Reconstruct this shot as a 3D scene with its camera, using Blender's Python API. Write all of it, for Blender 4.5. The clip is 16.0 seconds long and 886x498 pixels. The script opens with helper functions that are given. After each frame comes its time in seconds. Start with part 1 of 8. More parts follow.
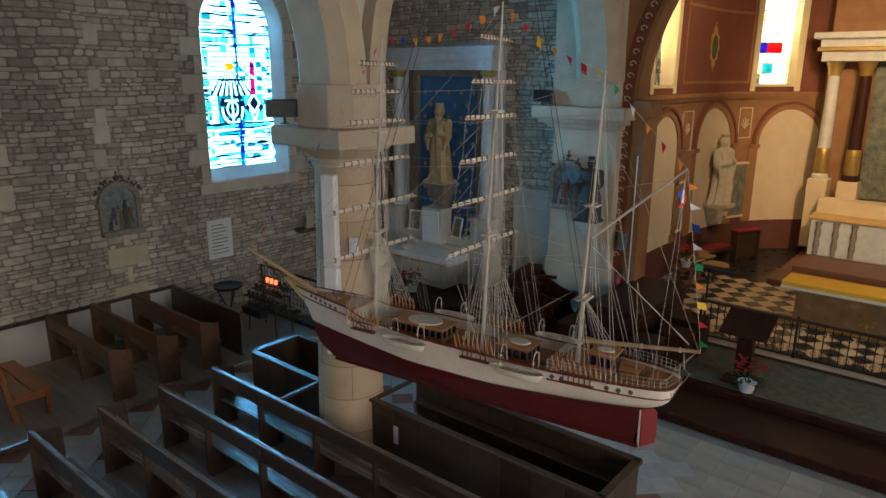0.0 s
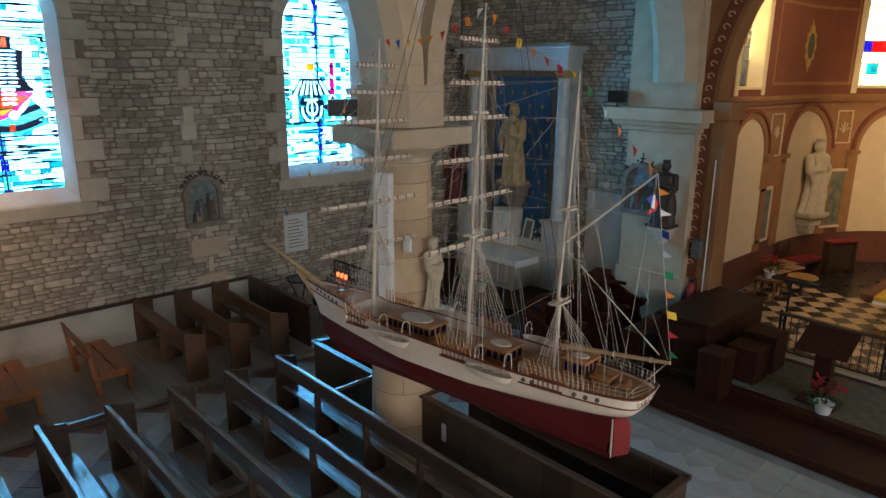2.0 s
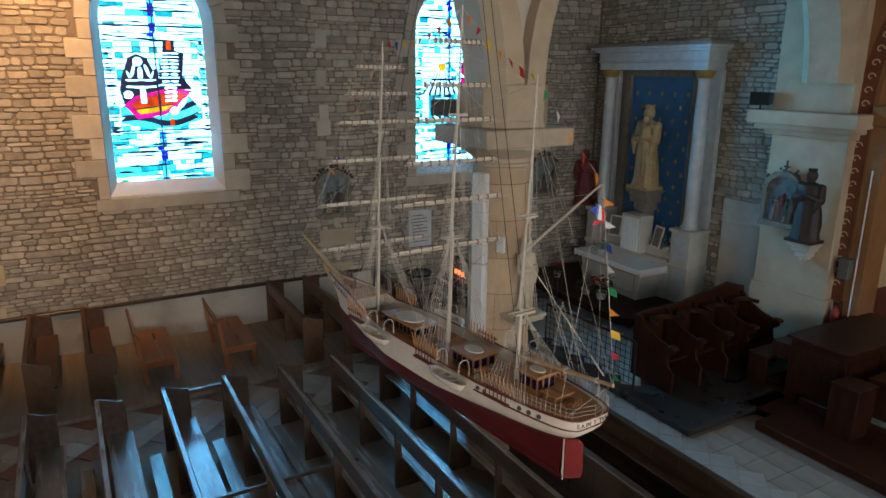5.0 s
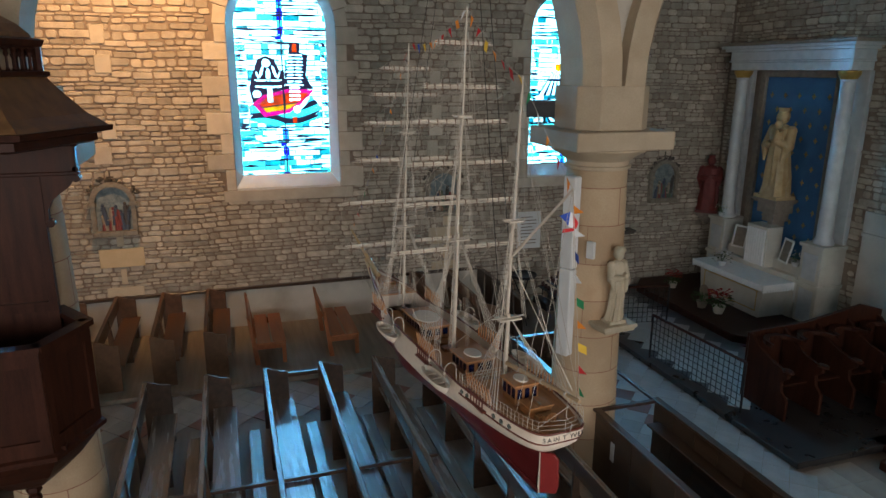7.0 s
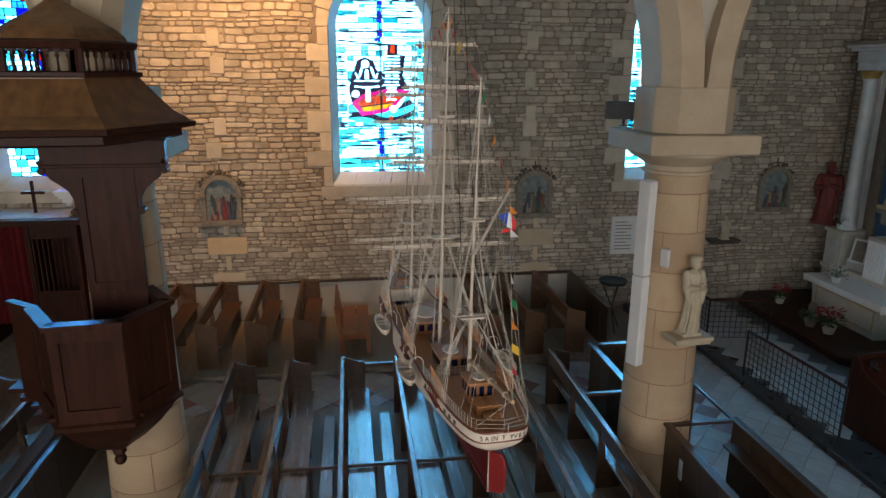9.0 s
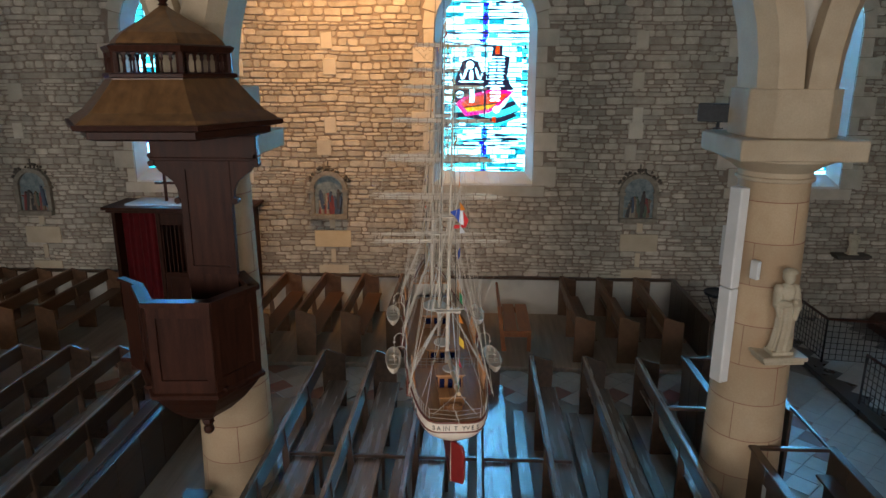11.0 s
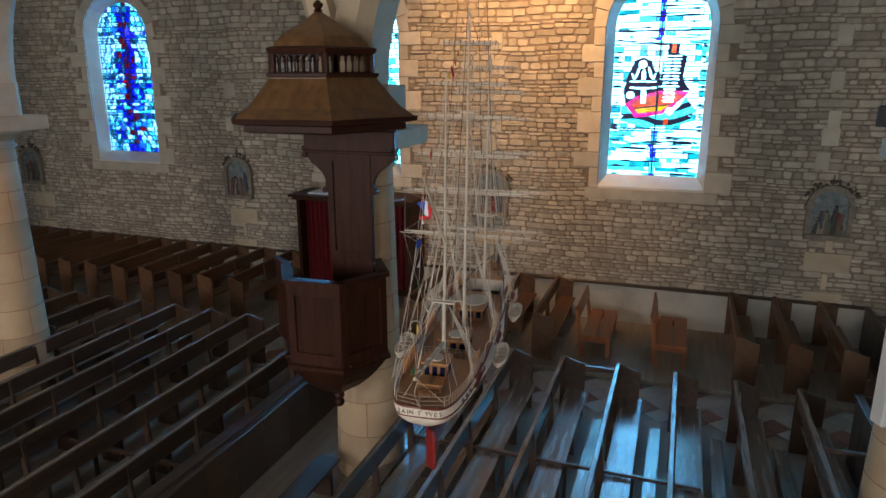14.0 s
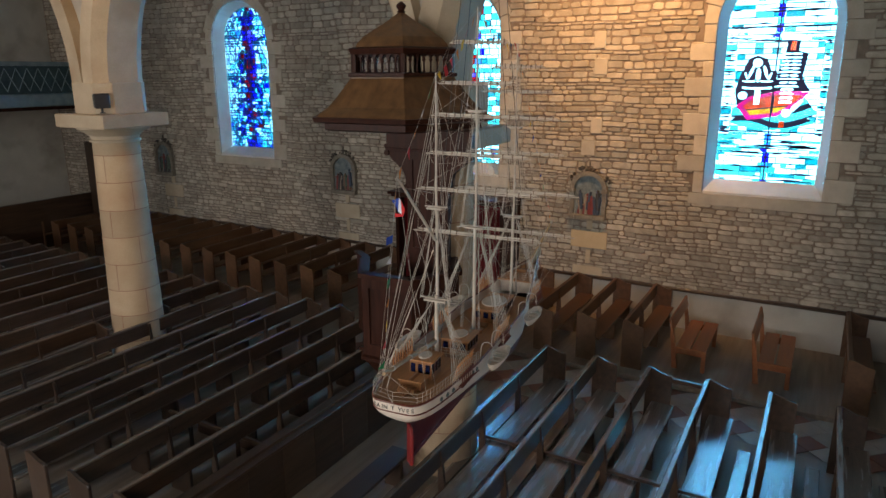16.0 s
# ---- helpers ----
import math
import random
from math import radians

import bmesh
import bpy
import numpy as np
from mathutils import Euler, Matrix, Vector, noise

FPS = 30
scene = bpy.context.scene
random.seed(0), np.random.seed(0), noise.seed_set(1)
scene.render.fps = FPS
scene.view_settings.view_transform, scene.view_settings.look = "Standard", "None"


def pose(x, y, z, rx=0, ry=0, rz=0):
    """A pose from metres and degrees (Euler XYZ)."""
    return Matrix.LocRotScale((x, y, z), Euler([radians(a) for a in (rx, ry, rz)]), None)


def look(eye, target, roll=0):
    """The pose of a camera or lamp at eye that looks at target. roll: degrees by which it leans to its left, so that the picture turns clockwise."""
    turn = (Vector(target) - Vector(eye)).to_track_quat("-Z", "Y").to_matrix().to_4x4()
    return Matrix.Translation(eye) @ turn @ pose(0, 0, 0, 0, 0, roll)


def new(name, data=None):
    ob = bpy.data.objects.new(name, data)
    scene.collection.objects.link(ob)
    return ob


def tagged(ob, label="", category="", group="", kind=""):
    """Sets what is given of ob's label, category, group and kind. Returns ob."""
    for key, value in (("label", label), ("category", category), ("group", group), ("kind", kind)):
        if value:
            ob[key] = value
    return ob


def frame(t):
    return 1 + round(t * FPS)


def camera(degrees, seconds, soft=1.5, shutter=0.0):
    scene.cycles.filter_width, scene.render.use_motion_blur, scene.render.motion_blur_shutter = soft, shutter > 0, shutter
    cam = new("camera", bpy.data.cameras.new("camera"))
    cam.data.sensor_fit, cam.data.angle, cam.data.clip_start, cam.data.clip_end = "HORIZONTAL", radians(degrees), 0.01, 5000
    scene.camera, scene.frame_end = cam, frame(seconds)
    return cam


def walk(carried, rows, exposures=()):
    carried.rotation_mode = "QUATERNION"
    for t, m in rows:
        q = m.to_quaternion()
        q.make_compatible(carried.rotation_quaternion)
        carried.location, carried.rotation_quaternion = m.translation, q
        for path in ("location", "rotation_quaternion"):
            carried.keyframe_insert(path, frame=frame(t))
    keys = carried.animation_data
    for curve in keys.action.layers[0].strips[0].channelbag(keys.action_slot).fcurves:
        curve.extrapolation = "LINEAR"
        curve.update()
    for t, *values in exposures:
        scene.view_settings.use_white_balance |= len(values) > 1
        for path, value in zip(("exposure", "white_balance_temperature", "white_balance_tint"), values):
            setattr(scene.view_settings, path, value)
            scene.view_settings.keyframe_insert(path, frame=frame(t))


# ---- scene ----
cam = camera(66.8, 16.0)
ROWS = [
    (0.0, -0.0607, -0.0501, 5.0859, 39.829, -14.651, -0.356),
    (0.5, 0.0247, 0.0081, 5.0873, 41.744, -14.643, -0.357),
    (1.0, 0.1082, 0.0678, 5.0901, 43.684, -14.654, -0.387),
    (1.5, 0.1869, 0.1390, 5.0905, 45.617, -14.665, -0.387),
    (2.0, 0.2617, 0.2138, 5.0928, 47.549, -14.685, -0.396),
    (2.5, 0.3342, 0.2912, 5.0941, 49.489, -14.694, -0.414),
    (3.0, 0.4017, 0.3772, 5.0943, 51.435, -14.722, -0.392),
    (5.5, 0.7193, 0.8870, 5.1101, 63.778, -14.833, -0.350),
    (6.0, 0.7697, 1.0010, 5.1123, 66.851, -14.837, -0.323),
    (6.5, 0.8186, 1.1152, 5.1137, 69.598, -14.850, -0.316),
    (7.0, 0.8614, 1.2320, 5.1142, 72.220, -14.862, -0.298),
    (7.5, 0.9071, 1.3504, 5.1154, 74.676, -14.864, -0.279),
    (8.0, 0.9502, 1.4751, 5.1153, 77.135, -14.865, -0.270),
    (10.5, 1.1166, 2.1024, 5.1208, 90.096, -14.838, -0.182),
    (11.0, 1.1308, 2.2296, 5.1176, 92.850, -14.824, -0.129),
    (11.5, 1.1323, 2.3518, 5.1173, 95.629, -14.820, -0.105),
    (12.0, 1.1299, 2.4672, 5.1120, 98.396, -14.805, -0.070),
    (12.5, 1.1220, 2.5866, 5.1108, 101.181, -14.799, -0.024),
    (13.0, 1.1125, 2.7043, 5.1087, 103.966, -14.802, -0.018),
    (13.5, 1.0926, 2.8186, 5.1069, 106.752, -14.795, 0.020),
    (14.0, 1.0659, 2.9295, 5.1042, 109.522, -14.777, 0.057),
    (14.5, 1.0329, 3.0434, 5.0996, 112.306, -14.758, 0.096),
    (15.0, 0.9886, 3.1504, 5.1005, 114.788, -14.768, 0.135),
    (15.5, 0.9407, 3.2466, 5.1005, 117.170, -14.758, 0.175),
    (16.0, 0.8860, 3.3420, 5.1004, 119.564, -14.757, 0.205),
]
walk(cam, [(t, pose(x, y, z, 90 + pitch, roll, yaw)) for t, x, y, z, yaw, pitch, roll in ROWS])

# ---- world, sun and large lights ----
world = bpy.data.worlds.new("sky")
scene.world = world
world.use_nodes = True
wn = world.node_tree.nodes
sky = wn.new("ShaderNodeTexSky")
sky.sky_type, sky.sun_disc = "NISHITA", False
sky.sun_elevation, sky.sun_rotation = radians(48), radians(70)
wn["Background"].inputs["Strength"].default_value = 0.12
world.node_tree.links.new(sky.outputs[0], wn["Background"].inputs[0])

sun = new("sun", bpy.data.lights.new("sun", "SUN"))
sun.data.energy, sun.data.angle, sun.data.color = 1.2, radians(0.6), (1.0, 0.95, 0.86)
sun.matrix_world = look((30, 10, 36), (0, 0, 0))

WALL = -12.6          # face of the long stone wall
END = 12.6            # face of the aisle's end wall
AXIS = -1.5           # middle of the nave
ARCADE = -6.14        # line of the round pillars
PILLARS = (5.40, -0.64, -6.83, -13.05)
WINDOWS = (8.5, 2.38, -3.9, -10.5)
SILL, SPRING, HALF = 2.85, 5.92, 1.0


def area(name, m, sx, sy, power, colour):
    lamp = bpy.data.lights.new(name, "AREA")
    lamp.shape, lamp.size, lamp.size_y, lamp.energy, lamp.color = "RECTANGLE", sx, sy, power, colour
    ob = new(name, lamp)
    ob.matrix_world = m
    return ob


for wy in WINDOWS:
    area("window_daylight", look((WALL - 0.5, wy, 4.95), (0, wy, 4.95)), 2.1, 4.3, 1700 if wy > 5 else 1000 if wy > 0 else 1350, (0.14, 0.55, 1.0))
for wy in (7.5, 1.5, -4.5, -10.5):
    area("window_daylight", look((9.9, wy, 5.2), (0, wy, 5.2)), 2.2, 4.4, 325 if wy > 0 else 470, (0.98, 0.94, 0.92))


def spot(name, eye, target, power, degrees, colour, radius=0.06):
    lamp = bpy.data.lights.new(name, "SPOT")
    lamp.energy, lamp.spot_size, lamp.spot_blend, lamp.color, lamp.shadow_soft_size = power, radians(degrees), 0.8, colour, radius
    ob = new(name, lamp)
    ob.matrix_world = look(eye, target)
    return ob


WARM = (1.0, 0.72, 0.42)
spot("wall_spot", (-9.9, 0.0, 8.2), (-12.6, -0.2, 6.0), 1300, 95, (1.0, 0.54, 0.22))
spot("arcade_spot", (-3.4, -3.2, 8.4), (-6.2, -6.8, 4.2), 240, 55, (1.0, 0.60, 0.28))
spot("choir_spot", (-2.6, 12.9, 7.6), (-5.6, 18.0, 4.2), 640, 90, WARM)
spot("choir_spot", (-0.4, 12.9, 7.6), (-1.9, 20.0, 3.8), 2350, 70, WARM)
spot("choir_spot", (-1.0, 13.2, 7.6), (-2.0, 14.6, 1.1), 520, 50, WARM)

# ---- helpers for meshes and materials ----


def ramp(nt, fac, c1, c2, p1=0.3, p2=0.7):
    r = nt.nodes.new("ShaderNodeValToRGB")
    r.color_ramp.elements[0].position, r.color_ramp.elements[1].position = p1, p2
    r.color_ramp.elements[0].color, r.color_ramp.elements[1].color = (*c1, 1), (*c2, 1)
    nt.links.new(fac, r.inputs[0])
    return r.outputs[0]


def pm(name, c1, c2, scale=6.0, rough=0.6, bump=0.15, metal=0.0, stretch=(1, 1, 1), vary=0.0, island=False, fine=60.0, spec=0.5, coat=0.0, dirt=None):
    """A surface with two colours mixed by coarse and fine noise, relief, and an even change of tone from piece to piece."""
    m = bpy.data.materials.new(name)
    m.use_nodes = True
    nt = m.node_tree
    b = nt.nodes["Principled BSDF"]
    tc, mp = nt.nodes.new("ShaderNodeTexCoord"), nt.nodes.new("ShaderNodeMapping")
    mp.inputs["Scale"].default_value = stretch
    nt.links.new(tc.outputs["Object"], mp.inputs[0])
    n1, n2 = nt.nodes.new("ShaderNodeTexNoise"), nt.nodes.new("ShaderNodeTexNoise")
    n1.inputs["Scale"].default_value, n1.inputs["Detail"].default_value = scale, 5
    n2.inputs["Scale"].default_value, n2.inputs["Detail"].default_value = fine, 4
    for n in (n1, n2):
        nt.links.new(mp.outputs[0], n.inputs["Vector"])
    mix = nt.nodes.new("ShaderNodeMath")
    mix.operation = "MULTIPLY_ADD"
    nt.links.new(n2.outputs[0], mix.inputs[0])
    mix.inputs[1].default_value = 0.35
    half = nt.nodes.new("ShaderNodeMath")
    half.operation = "MULTIPLY"
    half.inputs[1].default_value = 0.65
    nt.links.new(n1.outputs[0], half.inputs[0])
    nt.links.new(half.outputs[0], mix.inputs[2])
    col = ramp(nt, mix.outputs[0], c1, c2)
    if dirt:
        n3 = nt.nodes.new("ShaderNodeTexNoise")
        n3.inputs["Scale"].default_value, n3.inputs["Detail"].default_value = 1.1, 6
        nt.links.new(tc.outputs["Object"], n3.inputs["Vector"])
        fac = ramp(nt, n3.outputs[0], (0, 0, 0), (1, 1, 1), 0.5, 0.72)
        mx = nt.nodes.new("ShaderNodeMix")
        mx.data_type = "RGBA"
        nt.links.new(fac, mx.inputs[0])
        nt.links.new(col, mx.inputs[6])
        mx.inputs[7].default_value = (*dirt, 1)
        col = mx.outputs[2]
    if vary:
        src = nt.nodes.new("ShaderNodeNewGeometry" if island else "ShaderNodeObjectInfo")
        out = src.outputs["Random Per Island" if island else "Random"]
        mr = nt.nodes.new("ShaderNodeMapRange")
        mr.inputs[3].default_value, mr.inputs[4].default_value = 1 - vary, 1 + vary
        nt.links.new(out, mr.inputs[0])
        hsv = nt.nodes.new("ShaderNodeHueSaturation")
        nt.links.new(mr.outputs[0], hsv.inputs["Value"])
        nt.links.new(col, hsv.inputs["Color"])
        col = hsv.outputs[0]
    nt.links.new(col, b.inputs["Base Color"])
    b.inputs["Metallic"].default_value = metal
    b.inputs["Specular IOR Level"].default_value = spec
    b.inputs["Coat Weight"].default_value = coat
    b.inputs["Coat Roughness"].default_value = 0.22
    rr = nt.nodes.new("ShaderNodeMapRange")
    rr.inputs[3].default_value, rr.inputs[4].default_value = max(0.05, rough - 0.12), min(1, rough + 0.12)
    nt.links.new(n1.outputs[0], rr.inputs[0])
    nt.links.new(rr.outputs[0], b.inputs["Roughness"])
    if bump:
        bp = nt.nodes.new("ShaderNodeBump")
        bp.inputs["Strength"].default_value, bp.inputs["Distance"].default_value = bump, 0.01
        nt.links.new(mix.outputs[0], bp.inputs["Height"])
        nt.links.new(bp.outputs[0], b.inputs["Normal"])
    return m


def glass_mat(name, colour):
    """A pane of coloured glass that lets the daylight behind it through."""
    m = bpy.data.materials.new(name)
    m.use_nodes = True
    nt = m.node_tree
    nt.nodes.remove(nt.nodes["Principled BSDF"])
    out = nt.nodes["Material Output"]
    tr, gl, mx, fr = (nt.nodes.new(k) for k in ("ShaderNodeBsdfTransparent", "ShaderNodeBsdfGlossy", "ShaderNodeMixShader", "ShaderNodeFresnel"))
    tc, nz = nt.nodes.new("ShaderNodeTexCoord"), nt.nodes.new("ShaderNodeTexNoise")
    nz.inputs["Scale"].default_value = 5
    nt.links.new(tc.outputs["Object"], nz.inputs["Vector"])
    dark = tuple(0.6 * c for c in colour)
    nt.links.new(ramp(nt, nz.outputs[0], dark, colour, 0.2, 0.6), tr.inputs[0])
    gl.inputs["Roughness"].default_value = 0.15
    nt.links.new(fr.outputs[0], mx.inputs[0])
    nt.links.new(tr.outputs[0], mx.inputs[1])
    nt.links.new(gl.outputs[0], mx.inputs[2])
    nt.links.new(mx.outputs[0], out.inputs[0])
    return m


STONE = pm("rubble_stone", (0.28, 0.235, 0.18), (0.52, 0.45, 0.36), 6, 0.9, 0.8, vary=0.28, island=True)
STONE_PIECE = pm("rubble_stone_piece", (0.28, 0.235, 0.18), (0.52, 0.45, 0.36), 6, 0.9, 0.8, vary=0.28)
MORTAR = pm("lime_mortar", (0.175, 0.13, 0.098), (0.28, 0.215, 0.165), 7, 0.95, 0.6)
PILLARSTONE = pm("ochre_limestone_drum", (0.42, 0.285, 0.165), (0.56, 0.425, 0.275), 2.2, 0.85, 0.25, vary=0.16, dirt=(0.36, 0.21, 0.11))
REDJOINT = pm("red_brown_mortar", (0.24, 0.095, 0.055), (0.36, 0.20, 0.13), 9, 0.9, 0.1)
ASHLAR = pm("pale_limestone", (0.43, 0.335, 0.225), (0.56, 0.455, 0.32), 3, 0.85, 0.25, vary=0.09, dirt=(0.40, 0.29, 0.18))
JOINT = pm("red_mortar_joint", (0.24, 0.10, 0.06), (0.34, 0.16, 0.10), 10, 0.9, 0.1)
FLAGSTONE = pm("grey_brown_flagstone", (0.16, 0.135, 0.11), (0.26, 0.225, 0.19), 3, 0.55, 0.1)
QUOIN = pm("quoin_limestone", (0.42, 0.36, 0.28), (0.58, 0.51, 0.41), 4, 0.88, 0.35, vary=0.14)
PLASTER = pm("old_plaster", (0.46, 0.42, 0.35), (0.58, 0.53, 0.45), 2, 0.9, 0.2, dirt=(0.36, 0.31, 0.25))
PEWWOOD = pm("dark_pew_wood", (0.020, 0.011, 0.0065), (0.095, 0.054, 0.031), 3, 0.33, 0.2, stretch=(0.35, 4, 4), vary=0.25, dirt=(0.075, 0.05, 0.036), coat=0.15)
# pew rails: worn, and paler so the edge highlight sits in the colour
RAILWOOD = pm("worn_highlit_rail_wood", (0.075, 0.05, 0.034), (0.20, 0.145, 0.10), 3, 0.28, 0.2, stretch=(0.35, 4, 4), vary=0.2, spec=0.7)
# seats and kneelers: lighter grey-brown than the pew bodies
SEATWOOD = pm("lighter_pew_seat_wood", (0.068, 0.050, 0.037), (0.225, 0.172, 0.130), 3, 0.26, 0.2, stretch=(0.35, 4, 4), vary=0.2, spec=0.9)
WALLPEW = pm("brown_wall_pew_wood", (0.085, 0.040, 0.018), (0.17, 0.085, 0.042), 3, 0.42, 0.2, stretch=(0.35, 4, 4), vary=0.2)
BENCHWOOD = pm("red_brown_bench_wood", (0.24, 0.075, 0.026), (0.40, 0.145, 0.052), 3, 0.4, 0.15, stretch=(0.5, 5, 5), vary=0.1)
OAK = pm("brown_oak", (0.018, 0.0065, 0.004), (0.060, 0.020, 0.011), 4, 0.42, 0.15, stretch=(4, 4, 0.5), vary=0.1, spec=0.15)
ROOFOAK = pm("golden_brown_oak", (0.075, 0.034, 0.012), (0.21, 0.105, 0.040), 3, 0.40, 0.2, stretch=(4, 4, 0.6), vary=0.1)
FLOORWOOD = pm("worn_floor_boards", (0.17, 0.13, 0.095), (0.34, 0.275, 0.21), 2, 0.6, 0.25, stretch=(0.4, 5, 5), vary=0.18)
TILEWHITE = pm("white_floor_tile", (0.30, 0.285, 0.26), (0.43, 0.41, 0.375), 4, 0.35, 0.08, vary=0.1)
TILERED = pm("red_floor_tile", (0.17, 0.075, 0.055), (0.26, 0.12, 0.085), 5, 0.4, 0.08, vary=0.12)
SLABSTONE = pm("worn_pale_floor_slab", (0.27, 0.235, 0.185), (0.43, 0.385, 0.32), 3, 0.5, 0.15, vary=0.10, dirt=(0.22, 0.185, 0.145))
TILEGREY = pm("dark_grey_floor_tile", (0.05, 0.05, 0.05), (0.11, 0.105, 0.10), 5, 0.45, 0.08, vary=0.15)
TILEBLACK = pm("black_floor_tile", (0.018, 0.018, 0.018), (0.045, 0.042, 0.04), 5, 0.3, 0.06, vary=0.1)
LEADBLUE = pm("dark_blue_leading", (0.008, 0.018, 0.10), (0.014, 0.03, 0.17), 20, 0.6, 0.1)
LEAD = pm("dark_lead", (0.02, 0.02, 0.022), (0.05, 0.05, 0.055), 20, 0.6, 0.1)
IRON = pm("black_iron", (0.012, 0.012, 0.013), (0.03, 0.03, 0.032), 20, 0.5, 0.1, metal=0.4)
BLACK = pm("black_plastic", (0.012, 0.012, 0.013), (0.022, 0.022, 0.024), 20, 0.45, 0.05)
WHITEPAINT = pm("white_paint", (0.70, 0.69, 0.66), (0.80, 0.79, 0.76), 4, 0.45, 0.05)
CREAM = pm("cream_painted_wood", (0.48, 0.45, 0.38), (0.60, 0.57, 0.49), 5, 0.55, 0.1)
GREYBLUE = pm("grey_marbled_paint", (0.42, 0.44, 0.45), (0.58, 0.60, 0.60), 6, 0.4, 0.05)
BLUE = pm("blue_painted_panel", (0.025, 0.10, 0.22), (0.05, 0.16, 0.32), 4, 0.7, 0.05)
GOLD = pm("gilding", (0.45, 0.28, 0.07), (0.62, 0.42, 0.13), 20, 0.38, 0.1, metal=0.7)
STATUE = pm("pale_statue_stone", (0.40, 0.33, 0.22), (0.56, 0.48, 0.35), 8, 0.75, 0.1)
RED = pm("red_curtain_cloth", (0.16, 0.008, 0.012), (0.26, 0.015, 0.02), 8, 0.9, 0.2)
CLOTH = pm("white_linen", (0.72, 0.72, 0.70), (0.82, 0.82, 0.80), 10, 0.85, 0.15)
YELLOW = pm("yellow_altar_cloth", (0.72, 0.42, 0.03), (0.82, 0.52, 0.06), 6, 0.7, 0.1)
OCHRE = pm("ochre_wall_paint", (0.23, 0.105, 0.038), (0.34, 0.165, 0.066), 3, 0.8, 0.1)
TERRA = pm("terracotta_wall_paint", (0.15, 0.042, 0.020), (0.22, 0.068, 0.032), 3, 0.8, 0.1)
PALEOCHRE = pm("pale_ochre_paint", (0.56, 0.42, 0.25), (0.64, 0.50, 0.32), 3, 0.8, 0.08)
DADO = pm("dark_red_dado_paint", (0.10, 0.03, 0.018), (0.15, 0.05, 0.03), 3, 0.75, 0.08)
CARPET = pm("green_patterned_carpet", (0.07, 0.085, 0.055), (0.20, 0.18, 0.12), 9, 0.98, 0.4, fine=120)
LEAF = pm("dark_green_leaf", (0.02, 0.06, 0.015), (0.05, 0.11, 0.03), 20, 0.5, 0.1, vary=0.2)
PETAL = pm("red_bract", (0.30, 0.008, 0.012), (0.45, 0.02, 0.02), 20, 0.6, 0.1, vary=0.2)
REDMARBLE = pm("red_paint", (0.30, 0.02, 0.02), (0.42, 0.04, 0.03), 10, 0.45, 0.05)


def box(bm, x0, x1, y0, y1, z0, z1):
    v = [bm.verts.new((x, y, z)) for z in (z0, z1) for x, y in ((x0, y0), (x1, y0), (x1, y1), (x0, y1))]
    for f in ((3, 2, 1, 0), (4, 5, 6, 7), (0, 1, 5, 4), (1, 2, 6, 5), (2, 3, 7, 6), (3, 0, 4, 7)):
        bm.faces.new([v[i] for i in f])
    return v


def tube(bm, p0, p1, r0, r1=None, seg=8):
    r1 = r0 if r1 is None else r1
    p0, p1 = Vector(p0), Vector(p1)
    q = (p1 - p0).to_track_quat("Z", "Y")
    rings = []
    for p, r in ((p0, r0), (p1, r1)):
        rings.append([bm.verts.new(p + q @ Vector((r * math.cos(a), r * math.sin(a), 0))) for a in (2 * math.pi * i / seg for i in range(seg))])
    for i in range(seg):
        j = (i + 1) % seg
        bm.faces.new((rings[0][i], rings[0][j], rings[1][j], rings[1][i]))
    bm.faces.new(rings[0][::-1])
    bm.faces.new(rings[1])


def lathe(bm, profile, seg=24, centre=(0, 0), turn=0.0, squash=1.0):
    """Turns a profile of (radius, z) about an upright line; few segments give prisms."""
    rings = []
    for r, z in profile:
        rings.append([bm.verts.new((centre[0] + r * math.cos(turn + 2 * math.pi * i / seg), centre[1] + squash * r * math.sin(turn + 2 * math.pi * i / seg), z)) for i in range(seg)])
    for a, b in zip(rings, rings[1:]):
        for i in range(seg):
            j = (i + 1) % seg
            bm.faces.new((a[i], a[j], b[j], b[i]))
    bm.faces.new(rings[0][::-1])
    bm.faces.new(rings[-1])


def prism(bm, poly, axis, a, b):
    """Pushes a flat outline through from a to b along an axis; the outline's pairs are the other two axes in order."""
    def at(u, v, w):
        return {"x": (w, u, v), "y": (u, w, v), "z": (u, v, w)}[axis]
    lo, hi = [bm.verts.new(at(u, v, a)) for u, v in poly], [bm.verts.new(at(u, v, b)) for u, v in poly]
    n = len(poly)
    bm.faces.new(lo[::-1])
    bm.faces.new(hi)
    for i in range(n):
        bm.faces.new((lo[i], lo[(i + 1) % n], hi[(i + 1) % n], hi[i]))


def ball(bm, c, r, seg=10, rings=6, sz=1.0):
    lathe(bm, [(max(0.0005, r * math.sin(math.pi * k / rings)), c[2] - sz * r * math.cos(math.pi * k / rings)) for k in range(rings + 1)], seg, c[:2])


def mesh_of(name, bm, material, smooth=False, bevel=0.0):
    if bevel:
        bmesh.ops.bevel(bm, geom=list(bm.edges), offset=bevel, segments=1, affect="EDGES", clamp_overlap=True)
    bmesh.ops.recalc_face_normals(bm, faces=bm.faces)
    me = bpy.data.meshes.new(name)
    bm.to_mesh(me)
    bm.free()
    me.materials.append(material)
    if smooth:
        me.polygons.foreach_set("use_smooth", [True] * len(me.polygons))
        me.set_sharp_from_angle(angle=radians(38))
    return me


